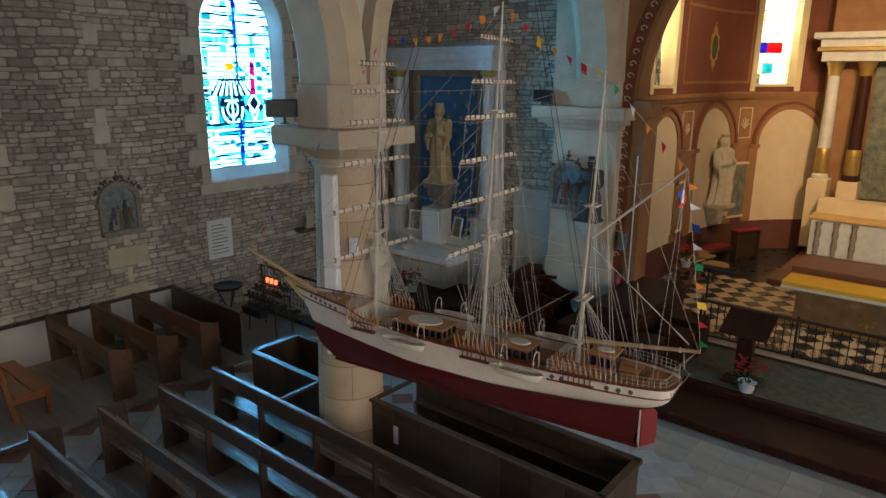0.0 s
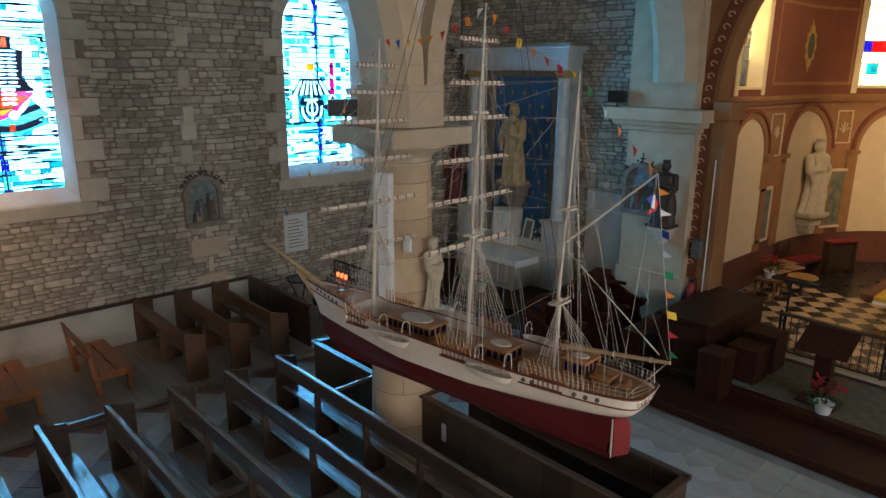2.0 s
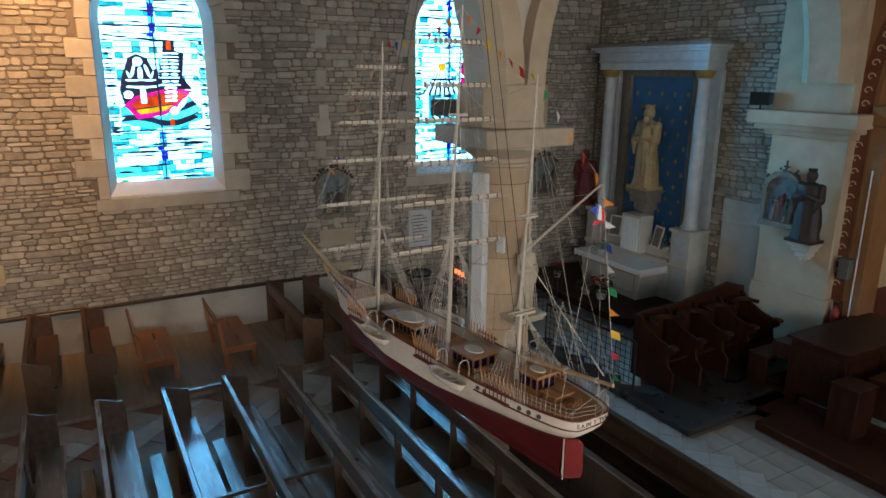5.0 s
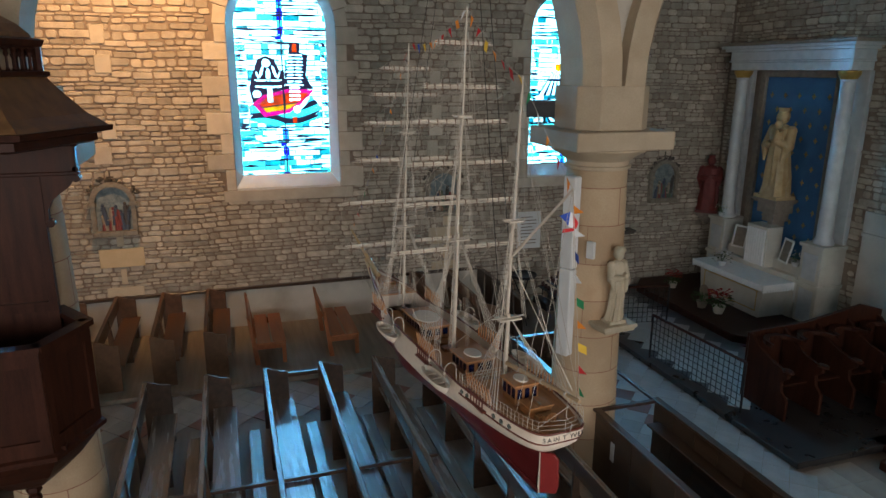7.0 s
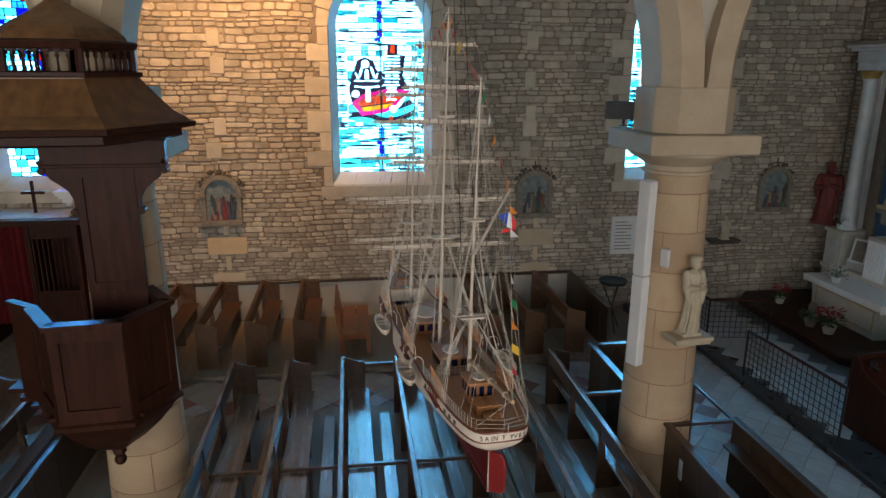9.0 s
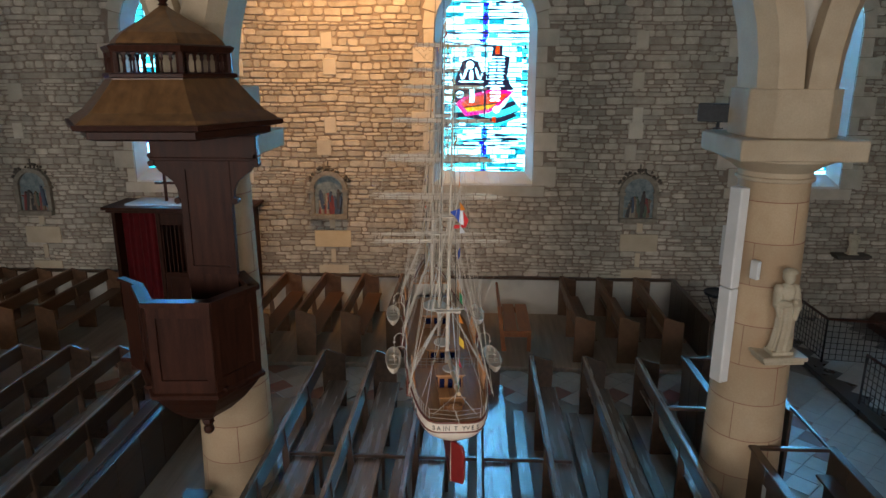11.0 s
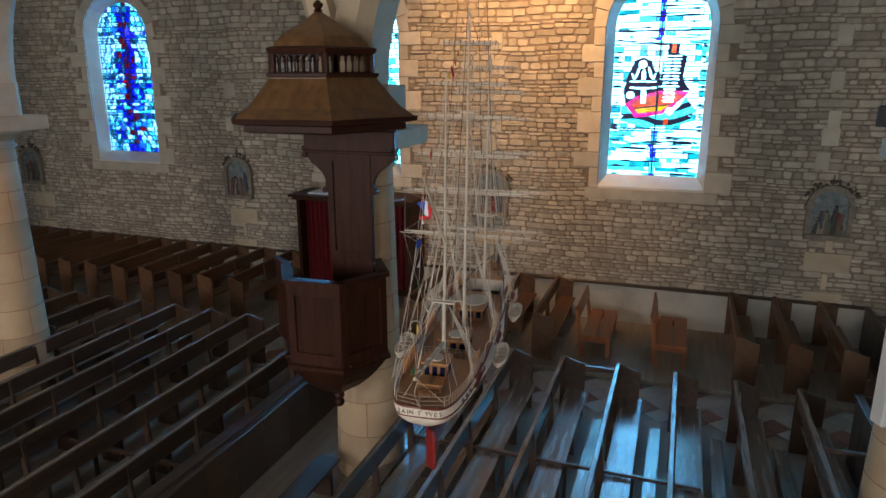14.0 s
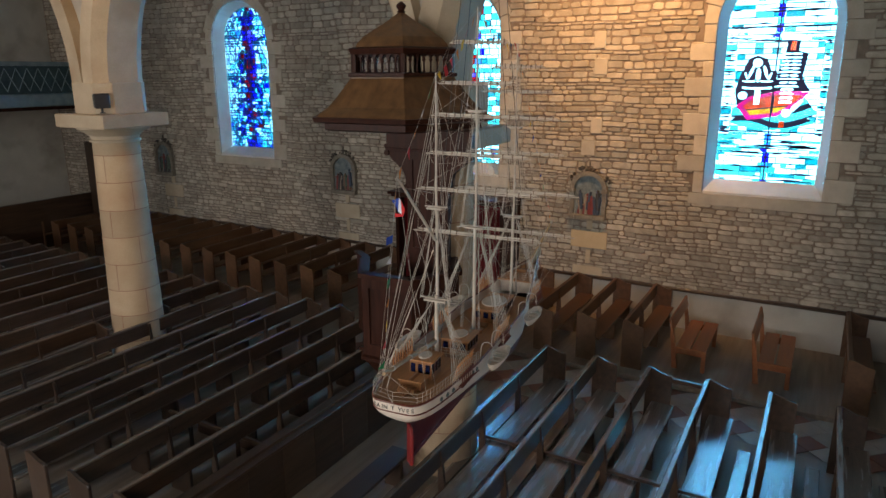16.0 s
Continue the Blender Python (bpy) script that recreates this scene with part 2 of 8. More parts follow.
def part(name, bm, material, parent, label="", smooth=False, bevel=0.0):
    ob = new(name, mesh_of(name, bm, material, smooth, bevel))
    ob.parent = parent
    return tagged(ob, label) if label else ob


def thing(name, m, label, category, group="", kind=""):
    ob = new(name)
    ob.empty_display_size = 0.1
    ob.matrix_world = m
    return tagged(ob, label, category, group, kind)


def single(name, bm, material, label, category, kind="", smooth=False, bevel=0.0, group=""):
    return tagged(new(name, mesh_of(name, bm, material, smooth, bevel)), label, category, group, kind)


def bm_box(x0, x1, y0, y1, z0, z1):
    bm = bmesh.new()
    box(bm, x0, x1, y0, y1, z0, z1)
    return bm


def arched(bm, axis, a, b, u0, u1, z0, z1, openings, seg=14):
    """A wall between a and b across its thickness, with round-headed openings (middle, half width, sill, spring)."""
    at = u0
    for uc, half, sill, spring in sorted(openings):
        if uc - half > at:
            prism(bm, [(at, z0), (uc - half, z0), (uc - half, z1), (at, z1)], axis, a, b)
        if sill > z0:
            prism(bm, [(uc - half, z0), (uc + half, z0), (uc + half, sill), (uc - half, sill)], axis, a, b)
        arc = [(uc - half * math.cos(math.pi * i / seg), spring + half * math.sin(math.pi * i / seg)) for i in range(seg + 1)]
        for (ua, za), (ub, zb) in zip(arc, arc[1:]):
            prism(bm, [(ua, za), (ub, zb), (ub, z1), (ua, z1)], axis, a, b)
        at = uc + half
    if u1 > at:
        prism(bm, [(at, z0), (u1, z0), (u1, z1), (at, z1)], axis, a, b)

# ---- large structure ----
SOUTH = -19.0
bm = bmesh.new()
arched(bm, "x", WALL - 0.55, WALL, SOUTH, END + 0.6, 0.0, 9.0, [(wy, HALF, SILL, SPRING) for wy in WINDOWS])
wall_west = single("wall_west", bm, MORTAR, "long aisle wall of rubble stone with four tall windows", "wall", "structure")

bm = bmesh.new()
box(bm, WALL - 0.55, -6.0, END, END + 0.5, 0, 9.0)
wall_north = single("wall_north", bm, MORTAR, "rubble stone end wall of the aisle", "wall", "structure")

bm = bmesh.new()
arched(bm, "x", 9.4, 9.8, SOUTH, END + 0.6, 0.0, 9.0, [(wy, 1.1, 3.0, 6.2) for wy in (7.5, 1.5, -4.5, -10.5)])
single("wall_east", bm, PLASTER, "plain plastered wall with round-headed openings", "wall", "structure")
single("wall_south", bm_box(WALL - 0.55, 9.8, SOUTH - 0.4, SOUTH, 0, 10.6), PLASTER, "plain plastered end wall of the nave", "wall", "structure")
single("ceiling", bm_box(WALL - 0.6, 9.9, SOUTH - 0.4, 23.5, 10.5, 10.7), PLASTER, "pale plastered ceiling", "ceiling", "structure")
single("floor", bm_box(WALL - 0.1, 9.8, SOUTH - 0.1, 23.5, -0.3, -0.012), FLAGSTONE, "stone tiled church floor", "floor", "structure")

# arcade: round arches with wide chamfers on the pillars, plaster spandrels set back between them
bm = bmesh.new()
SPRINGER = 4.96
arch_at = [(PILLARS[0] + 3.3, 2.90, SPRINGER)] + [(p - 3.1, 2.70, SPRINGER) for p in PILLARS[:3]]
arched(bm, "x", ARCADE - 0.26, ARCADE + 0.26, PILLARS[3] - 0.42, 12.0, SPRINGER, 10.5, [(u, h + 0.12, SPRINGER, s) for u, h, s in arch_at], 20)
single("arcade_wall", bm, PLASTER, "pale plastered arcade wall above round arches", "arcade", "structure")
for u, h, s in arch_at:
    bm = bmesh.new()
    section = [(-0.26, h), (0.26, h), (0.44, h + 0.13), (0.44, h + 0.38), (-0.44, h + 0.38), (-0.44, h + 0.13)]
    rows = []
    for i in range(29):
        t = math.pi * i / 28
        rows.append([bm.verts.new((ARCADE + dx, u + rr * math.cos(t), s + rr * math.sin(t))) for dx, rr in section])
    for r0, r1 in zip(rows, rows[1:]):
        for k in range(6):
            bm.faces.new((r0[k], r0[(k + 1) % 6], r1[(k + 1) % 6], r1[k]))
    bm.faces.new(rows[0])
    bm.faces.new(rows[-1][::-1])
    single("arch_ring", bm, ASHLAR, "pale limestone round arch with wide chamfered edges", "arch", "structure", group="arcade arches")
bm = bmesh.new()
box(bm, 3.0, 3.5, SOUTH, 12.0, 7.8, 10.5)
single("arcade_wall_east", bm, PLASTER, "plain plastered wall above the far arcade", "wall", "structure")


def pillar(y, carries_pulpit=False):
    root = thing("pillar", pose(ARCADE, y, 0), "round pale limestone pillar with a square moulded capital", "pillar", "arcade pillars")
    z = 0.0
    for k, h in enumerate((0.22, 0.44, 0.46, 0.44, 0.45, 0.46, 0.45, 0.46, 0.44, 0.20)):
        bm = bmesh.new()
        r0, r1 = 0.445 - 0.0225 * z, 0.445 - 0.0225 * (z + h)
        lathe(bm, [(r0 - 0.003, z), (r0, z + 0.003), (r1, z + h - 0.003), (r1 - 0.003, z + h)], 28)
        drum = part("drum", bm, PILLARSTONE, root, smooth=True)
        if z > 0.3:
            bm = bmesh.new()
            lathe(bm, [(r0 - 0.02, z - 0.006), (r0 + 0.0012, z - 0.005), (r0 + 0.0012, z + 0.005), (r0 - 0.02, z + 0.006)], 28)
            part("joint", bm, REDJOINT, drum)
        if 0 < k < 9:
            for q in range(3):
                ang = radians(20 + 120 * q + 60 * (k % 2))
                bm = bmesh.new()
                tube(bm, ((r0 - 0.003) * math.cos(ang), (r0 - 0.003) * math.sin(ang), z), ((r1 - 0.003) * math.cos(ang), (r1 - 0.003) * math.sin(ang), z + h), 0.005, seg=6)
                part("upright_joint", bm, REDJOINT, drum)
        z += h
    bm = bmesh.new()
    lathe(bm, [(0.36, 4.02), (0.39, 4.03), (0.39, 4.06), (0.36, 4.07), (0.37, 4.12), (0.45, 4.18), (0.53, 4.22), (0.565, 4.25), (0.565, 4.27)] if not carries_pulpit else [(0.36, 4.02), (0.385, 4.03), (0.385, 4.06), (0.36, 4.07), (0.39, 4.20), (0.39, 4.27)], 28)
    part("capital", bm, ASHLAR, root, smooth=True)
    part("abacus", bm_box(-0.60, 0.37 if carries_pulpit else 0.60, -0.48 if carries_pulpit else -0.61, 0.61, 4.27, 4.48), ASHLAR, root, bevel=0.012)
    bm = bmesh.new()
    prism(bm, [(-0.46, -0.26), (-0.26, -0.46), (0.26, -0.46), (0.46, -0.26), (0.46, 0.26), (0.26, 0.46), (-0.26, 0.46), (-0.46, 0.26)], "z", 4.48, SPRINGER)
    part("springer", bm, ASHLAR, root, bevel=0.01)
    return root


for y in PILLARS:
    pillar(y, y == PILLARS[1])

# end pier between the aisle and the choir
pier = thing("end_pier", pose(0, 0, 0), "pale limestone end pier with a moulded capital", "pier", "", "structure")
for nm, x0, x1, y0, z0, z1 in (("plinth", -7.2, -5.7, 11.93, 0, 1.3), ("shaft", -7.15, -5.75, 11.95, 1.3, 4.05), ("necking", -7.25, -5.7, 11.85, 4.05, 4.15), ("capital", -7.4, -5.6, 11.75, 4.15, 4.25), ("abacus", -7.5, -5.5, 11.65, 4.25, 4.48), ("springer", -7.2, -5.8, 11.95, 4.48, 10.5)):
    part(nm, bm_box(x0, x1, y0, 12.6, z0, z1), ASHLAR, pier, bevel=0.01)

# choir: straight sides, round apse
APSE = (AXIS, 17.2)
R = 4.5


def apse_line(n=20):
    pts = [(AXIS - R, 12.6), (AXIS - R, 15.0)]
    pts += [(APSE[0] - R * math.cos(math.pi * i / n), APSE[1] + R * math.sin(math.pi * i / n)) for i in range(n + 1)]
    return pts + [(AXIS + R, 15.0), (AXIS + R, 12.6)]


def apse_band(bm, z0, z1, depth, inset=0.0, line=None):
    """A strip of wall along the choir's inner line; depth is its thickness outwards, inset how far it stands inwards."""
    line = line or apse_line()
    c = Vector((AXIS, 15.5))
    ins, outs = [], []
    for i, p in enumerate(line):
        a, b = Vector(line[max(0, i - 1)]), Vector(line[min(len(line) - 1, i + 1)])
        d = (b - a).normalized()
        nrm = Vector((-d.y, d.x))
        if nrm.dot(Vector(p) - c) < 0:
            nrm = -nrm
        ins.append(Vector(p) - nrm * inset)
        outs.append(Vector(p) + nrm * depth)
    for i in range(len(line) - 1):
        prism(bm, [tuple(ins[i]), tuple(ins[i + 1]), tuple(outs[i + 1]), tuple(outs[i])], "z", z0, z1)


bm = bmesh.new()
apse_band(bm, 0.3, 4.5, 0.4)
single("choir_wall", bm, OCHRE, "ochre painted curved choir wall", "wall", "structure")
bm = bmesh.new()
apse_band(bm, 0.3, 1.35, 0.0, 0.02)
single("choir_dado", bm, DADO, "dark red painted dado of the choir", "dado", "structure")
bm = bmesh.new()
apse_band(bm, 4.5, 4.58, 0.1, 0.10)
apse_band(bm, 4.58, 4.66, 0.1, 0.16)
apse_band(bm, 4.38, 4.44, 0.1, 0.04)
single("choir_cornice", bm, OCHRE, "ochre moulded cornice round the choir", "cornice", "structure")
single("choir_floor", bm_box(-5.95, 2.95, 12.4, 21.6, 0.0, 0.29), TILEBLACK, "raised choir floor", "floor", "structure")
single("choir_step", bm_box(-4.9, 2.4, 9.2, 12.45, 0.0, 0.15), OAK, "dark polished wooden choir step", "step", "structure", bevel=0.02)
single("choir_platform", bm_box(-4.9, 2.4, 10.2, 12.42, 0.15, 0.29), OAK, "dark wooden choir platform", "step", "structure", bevel=0.02)
single("carpet", bm_box(-4.2, 1.6, 10.35, 11.9, 0.29, 0.305), CARPET, "green and cream patterned carpet on the choir platform", "carpet")

# wall-side platform, wainscot
single("aisle_platform", bm_box(WALL, -9.85, SOUTH, 6.5, 0.0, 0.08), FLOORWOOD, "low boarded platform along the wall", "platform", "structure", bevel=0.01)
single("pew_platform", bm_box(-8.55, -2.6, SOUTH, 5.3, 0.0, 0.05), FLOORWOOD, "low boarded platform under the pews", "platform", "structure", bevel=0.01)
single("wainscot", bm_box(WALL, WALL + 0.05, SOUTH, 6.4, 0.08, 0.85), PLASTER, "pale plastered wainscot below the stone wall", "wainscot", "structure")
bm = bmesh.new()
box(bm, WALL, WALL + 0.09, SOUTH, 6.4, 0.85, 0.91)
single("wainscot_rail", bm, PEWWOOD, "dark wooden rail on top of the wainscot", "trim", "structure", bevel=0.008)

# ---- pews ----


def ogee(y0, zb, zt, width):
    """Outline of a pew end, tall at the back and curling down to the front."""
    pts = [(y0, zb), (y0 + width, zb), (y0 + width, zt - 0.10), (y0 + width - 0.02, zt - 0.075)]
    pts += [(y0 + width - 0.06, zt - 0.075), (y0 + width - 0.14, zt - 0.065), (y0 + width - 0.21, zt - 0.03), (y0 + 0.07, zt + 0.0), (y0 + 0.02, zt + 0.005), (y0, zt - 0.01)]
    return pts


def pew(y, x0, x1, zf, stops, label, group, top=0.95, kneeler=True, ends=(True, True), width=0.36, wood=None, seat_wood=None):
    """A church pew facing +y, its back at y."""
    wood, seat_wood = wood or PEWWOOD, seat_wood or SEATWOOD
    root = thing("pew", pose(0.5 * (x0 + x1), y, zf), label, "pew", group)
    h = 0.5 * (x1 - x0)
    top = top - zf
    bm = bmesh.new()
    prism(bm, [(-0.02, top - 0.22), (0.012, top - 0.22), (0.0, top), (-0.035, top)], "x", -h, h)
    part("backrest", bm, wood, root, bevel=0.005)
    bm = bmesh.new()
    box(bm, -h, h, -0.045, 0.018, top, top + 0.028)
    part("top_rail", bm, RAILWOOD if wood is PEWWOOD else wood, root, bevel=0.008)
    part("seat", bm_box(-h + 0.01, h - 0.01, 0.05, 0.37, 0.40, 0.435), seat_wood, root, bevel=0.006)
    if kneeler:
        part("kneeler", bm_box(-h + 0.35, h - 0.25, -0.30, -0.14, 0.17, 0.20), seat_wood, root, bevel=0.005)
    for side, on in ((-1, ends[0]), (1, ends[1])):
        bm = bmesh.new()
        if on:
            prism(bm, ogee(-0.05, 0, top + 0.03, width), "x", side * h - 0.02, side * h + 0.02)
            part("pew_end", bm, wood, root, bevel=0.006)
    for s in stops:
        bm = bmesh.new()
        prism(bm, [(-0.03, 0), (0.34, 0), (0.34, 0.40), (0.06, 0.40), (0.02, top - 0.02), (-0.03, top - 0.02)], "x", s - 0.02 - 0.5 * (x0 + x1), s + 0.02 - 0.5 * (x0 + x1))
        part("support", bm, wood, root, bevel=0.004)
    return root


PEWLABEL = "long dark worn wooden pew facing the altar"
for k in range(7):
    pew(-0.045 + 0.79 * k, -8.335 + 0.013 * k, -2.67, 0.05, (-7.2, -6.05, -5.0, -3.9), PEWLABEL, "pews of the front block", top=0.97)
for k in range(18):
    y = -2.50 - 0.785 * k
    near = [p for p in PILLARS if abs(y + 0.15 - p) < 0.55]
    if near:
        pew(y, -8.33, -6.85, 0.05, (-7.6,), "short dark wooden pew beside a pillar", "pews of the back block")
        pew(y, -5.6, -2.67, 0.05, (-4.6, -3.6), "short dark wooden pew beside a pillar", "pews of the back block")
    else:
        pew(y, -8.33, -2.67, 0.05, (-7.2, -6.05, -5.0, -3.9), PEWLABEL, "pews of the back block")
for y in (4.06, 4.83, 5.60):
    pew(y, -12.5, -10.1, 0.08, (-11.3,), "dark wooden pew against the stone wall", "wall pews", top=0.92, kneeler=False, wood=WALLPEW, seat_wood=WALLPEW)
for y in (-1.79, -0.94, -0.12, 0.70):
    pew(y, -12.5, -10.15, 0.08, (-11.3,), "dark wooden pew against the stone wall", "wall pews", top=0.92, kneeler=False, wood=WALLPEW, seat_wood=WALLPEW)
for k in range(15):
    pew(-5.75 - 0.785 * k, -12.5, -10.1, 0.08, (-11.3,), "dark wooden pew against the stone wall", "wall pews", top=0.92, kneeler=False, wood=WALLPEW, seat_wood=WALLPEW)


def bench(y, x0, x1):
    root = thing("bench", pose(0.5 * (x0 + x1), y, 0.08), "red-brown varnished wooden bench with a leaning back", "bench", "varnished benches")
    h = 0.5 * (x1 - x0)
    for k, (a, b) in enumerate(((0.08, 0.31), (0.34, 0.57))):
        part("seat_plank", bm_box(-h, h, a, b, 0.40, 0.43), BENCHWOOD, root, bevel=0.005)
    bm = bmesh.new()
    prism(bm, [(-0.02, 0.70), (0.015, 0.70), (-0.03, 0.90), (-0.065, 0.90)], "x", -h, h)
    part("backrest", bm, BENCHWOOD, root, bevel=0.005)
    for s in (-h + 0.1, h - 0.1):
        bm = bmesh.new()
        prism(bm, [(0.03, 0), (0.12, 0), (0.06, 0.40), (-0.02, 0.90), (-0.07, 0.90), (-0.01, 0.40)], "x", s - 0.03, s + 0.03)
        part("back_leg", bm, BENCHWOOD, root, bevel=0.004)
        part("front_leg", bm_box(s - 0.03, s + 0.03, 0.50, 0.57, 0, 0.40), BENCHWOOD, root, bevel=0.004)
        part("seat_bearer", bm_box(s - 0.02, s + 0.02, 0.06, 0.50, 0.28, 0.40), BENCHWOOD, root, bevel=0.004)
    return root


bench(1.42, -11.95, -10.45)
bench(2.72, -11.95, -10.45)

# ---- choir arch and painted walls ----
bm = bmesh.new()
arched(bm, "y", 12.15, 12.6, -5.85, 2.95, 0.0, 10.5, [(AXIS, 4.0, 0.0, 4.55)], 30)
single("choir_arch", bm, OCHRE, "painted round choir arch", "arch", "structure")
bm = bmesh.new()
arc = [(math.cos(math.pi * i / 40), math.sin(math.pi * i / 40)) for i in range(41)]
for (ca, sa), (cb, sb) in zip(arc, arc[1:]):
    prism(bm, [(AXIS + r * c, 4.55 + r * s) for r, c, s in ((4.08, ca, sa), (4.08, cb, sb), (4.34, cb, sb), (4.34, ca, sa))], "y", 12.143, 12.15)
for side in (-1, 1):
    a, b = sorted((AXIS + side * 4.08, AXIS + side * 4.34))
    prism(bm, [(a, 1.3), (b, 1.3), (b, 4.55), (a, 4.55)], "y", 12.143, 12.15)
arch_band = single("arch_painted_band", bm, TERRA, "dark red painted band round the choir arch", "band", "structure")
bm0 = bmesh.new()
for k in range(11):
    a, b = math.pi * 1.7 * k / 10, math.pi * 1.7 * (k + 1) / 10
    r0, r1 = 0.085 - 0.006 * k, 0.085 - 0.006 * (k + 1)
    if k < 10:
        prism(bm0, [(r0 * math.cos(a), r0 * math.sin(a)), (r1 * math.cos(b), r1 * math.sin(b)), ((r1 - 0.02) * math.cos(b), (r1 - 0.02) * math.sin(b)), ((r0 - 0.02) * math.cos(a), (r0 - 0.02) * math.sin(a))], "y", -0.004, 0.0)
SCROLL = mesh_of("scroll", bm0, PALEOCHRE)
spots = [(AXIS - 4.21 * math.cos(t), 4.55 + 4.21 * math.sin(t)) for t in np.linspace(0.02, 1.5, 30)] + [(AXIS - 4.21, z) for z in np.linspace(1.6, 4.4, 14)]
for sx, sz in spots:
    ob = new("scroll", SCROLL)
    ob.parent = arch_band
    ob.location = (sx, 12.142, sz)
for side in (-1, 1):
    bm = bmesh.new()
    x0 = AXIS + side * 4.04
    box(bm, min(x0, x0 - side * 0.28), max(x0, x0 - side * 0.28), 12.12, 12.62, 0.29, 4.30)
    box(bm, min(x0, x0 - side * 0.34), max(x0, x0 - side * 0.34), 12.08, 12.66, 4.30, 4.62)
    single("arch_pilaster", bm, OCHRE, "ochre painted pilaster of the choir arch", "pilaster", "structure", bevel=0.01)


def apse_at(v, inset=0.0):
    """Place and turn on the choir's wall: v metres along it, from the arch's left foot."""
    straight = APSE[1] - 12.6
    if v < straight:
        return Vector((AXIS - R + inset, 12.6 + v, 0)), Vector((0, 1, 0)), Vector((1, 0, 0))
    a = (v - straight) / R
    if a > math.pi:
        return Vector((AXIS + R - inset, APSE[1] - (v - straight - math.pi * R), 0)), Vector((0, -1, 0)), Vector((-1, 0, 0))
    c, s = math.cos(a), math.sin(a)
    return Vector((APSE[0] - (R - inset) * c, APSE[1] + (R - inset) * s, 0)), Vector((s, c, 0)), Vector((c, -s, 0))


def apse_strip(bm, v0, v1, z0, z1, d0, d1):
    """A piece of curved wall from v0 to v1, between the depths d0 and d1 (inwards positive)."""
    n = max(1, int(math.ceil((v1 - v0) / 0.35)))
    for i in range(n):
        quad = []
        for v, d in ((v0 + (v1 - v0) * i / n, d0), (v0 + (v1 - v0) * (i + 1) / n, d0), (v0 + (v1 - v0) * (i + 1) / n, d1), (v0 + (v1 - v0) * i / n, d1)):
            p, _, nn = apse_at(v, d)
            quad.append((p.x, p.y))
        prism(bm, quad, "z", z0, z1)


CHOIRWIN = ((1.95, 0.55), (7.45, 0.62))
bm = bmesh.new()
apse_strip(bm, 0, 23.3, 4.66, 4.80, -0.45, 0)
apse_strip(bm, 0, 23.3, 8.15, 10.5, -0.45, 0)
at = 0.0
for mid, half in CHOIRWIN:
    apse_strip(bm, at, mid - half, 4.80, 8.15, -0.45, 0)
    at = mid + half
apse_strip(bm, at, 23.3, 4.80, 8.15, -0.45, 0)
single("choir_upper_wall", bm, TERRA, "terracotta painted upper choir wall with two windows", "wall", "structure")


def on_apse(bm, poly, depth, mid):
    """A flat outline (along, up) laid on the choir wall round its middle, standing proud by depth."""
    lo, hi = [], []
    for v, z in poly:
        p, _, n = apse_at(mid + v)
        lo.append(bm.verts.new((p.x - n.x * 0.01, p.y - n.y * 0.01, z)))
        hi.append(bm.verts.new((p.x + n.x * depth, p.y + n.y * depth, z)))
    bm.faces.new(lo[::-1])
    bm.faces.new(hi)
    for i in range(len(poly)):
        j = (i + 1) % len(poly)
        bm.faces.new((lo[i], lo[j], hi[j], hi[i]))


def wall_niche(mid, half, top, sill):
    root = thing("blind_arch", pose(0, 0, 0), "cream painted blind arch with a moulded ochre surround", "wall arch", "choir blind arches")
    spring = top - half
    bm = bmesh.new()
    n = 12
    for i in range(n):
        a, b = math.pi * i / n, math.pi * (i + 1) / n
        on_apse(bm, [(-half * math.cos(a), spring + half * math.sin(a)), (-half * math.cos(b), spring + half * math.sin(b)), (-half * math.cos(b), spring), (-half * math.cos(a), spring)] if 0 < i < n - 1 else [(-half * math.cos(a), spring + half * math.sin(a)), (-half * math.cos(b), spring + half * math.sin(b)), (-half * math.cos(b if i == 0 else a), spring)], 0.04, mid)
    for i in range(6):
        a, b = -half + 2 * half * i / 6, -half + 2 * half * (i + 1) / 6
        on_apse(bm, [(a, sill), (b, sill), (b, spring), (a, spring)], 0.04, mid)
    bmesh.ops.remove_doubles(bm, verts=bm.verts[:], dist=0.002)
    part("panel", bm, PALEOCHRE, root)
    for r0, r1, d, mm in ((half, half + 0.14, 0.075, OCHRE), (half + 0.14, half + 0.21, 0.115, TERRA)):
        bm = bmesh.new()
        for i in range(16):
            a, b = math.pi * i / 16, math.pi * (i + 1) / 16
            on_apse(bm, [(-r0 * math.cos(a), spring + r0 * math.sin(a)), (-r0 * math.cos(b), spring + r0 * math.sin(b)), (-r1 * math.cos(b), spring + r1 * math.sin(b)), (-r1 * math.cos(a), spring + r1 * math.sin(a))], d, mid)
        part("moulding", bm, mm, root)
    for side in (-1, 1):
        bm = bmesh.new()
        a, b = sorted((side * half, side * (half + 0.30)))
        on_apse(bm, [(a, spring - 0.10), (b, spring - 0.10), (b, spring), (a, spring)], 0.15, mid)
        part("impost", bm, OCHRE, root)
        bm = bmesh.new()
        on_apse(bm, [(a, sill), (b, sill), (b, spring - 0.1), (a, spring - 0.1)], 0.075, mid)
        part("pier", bm, OCHRE, root)
    return root


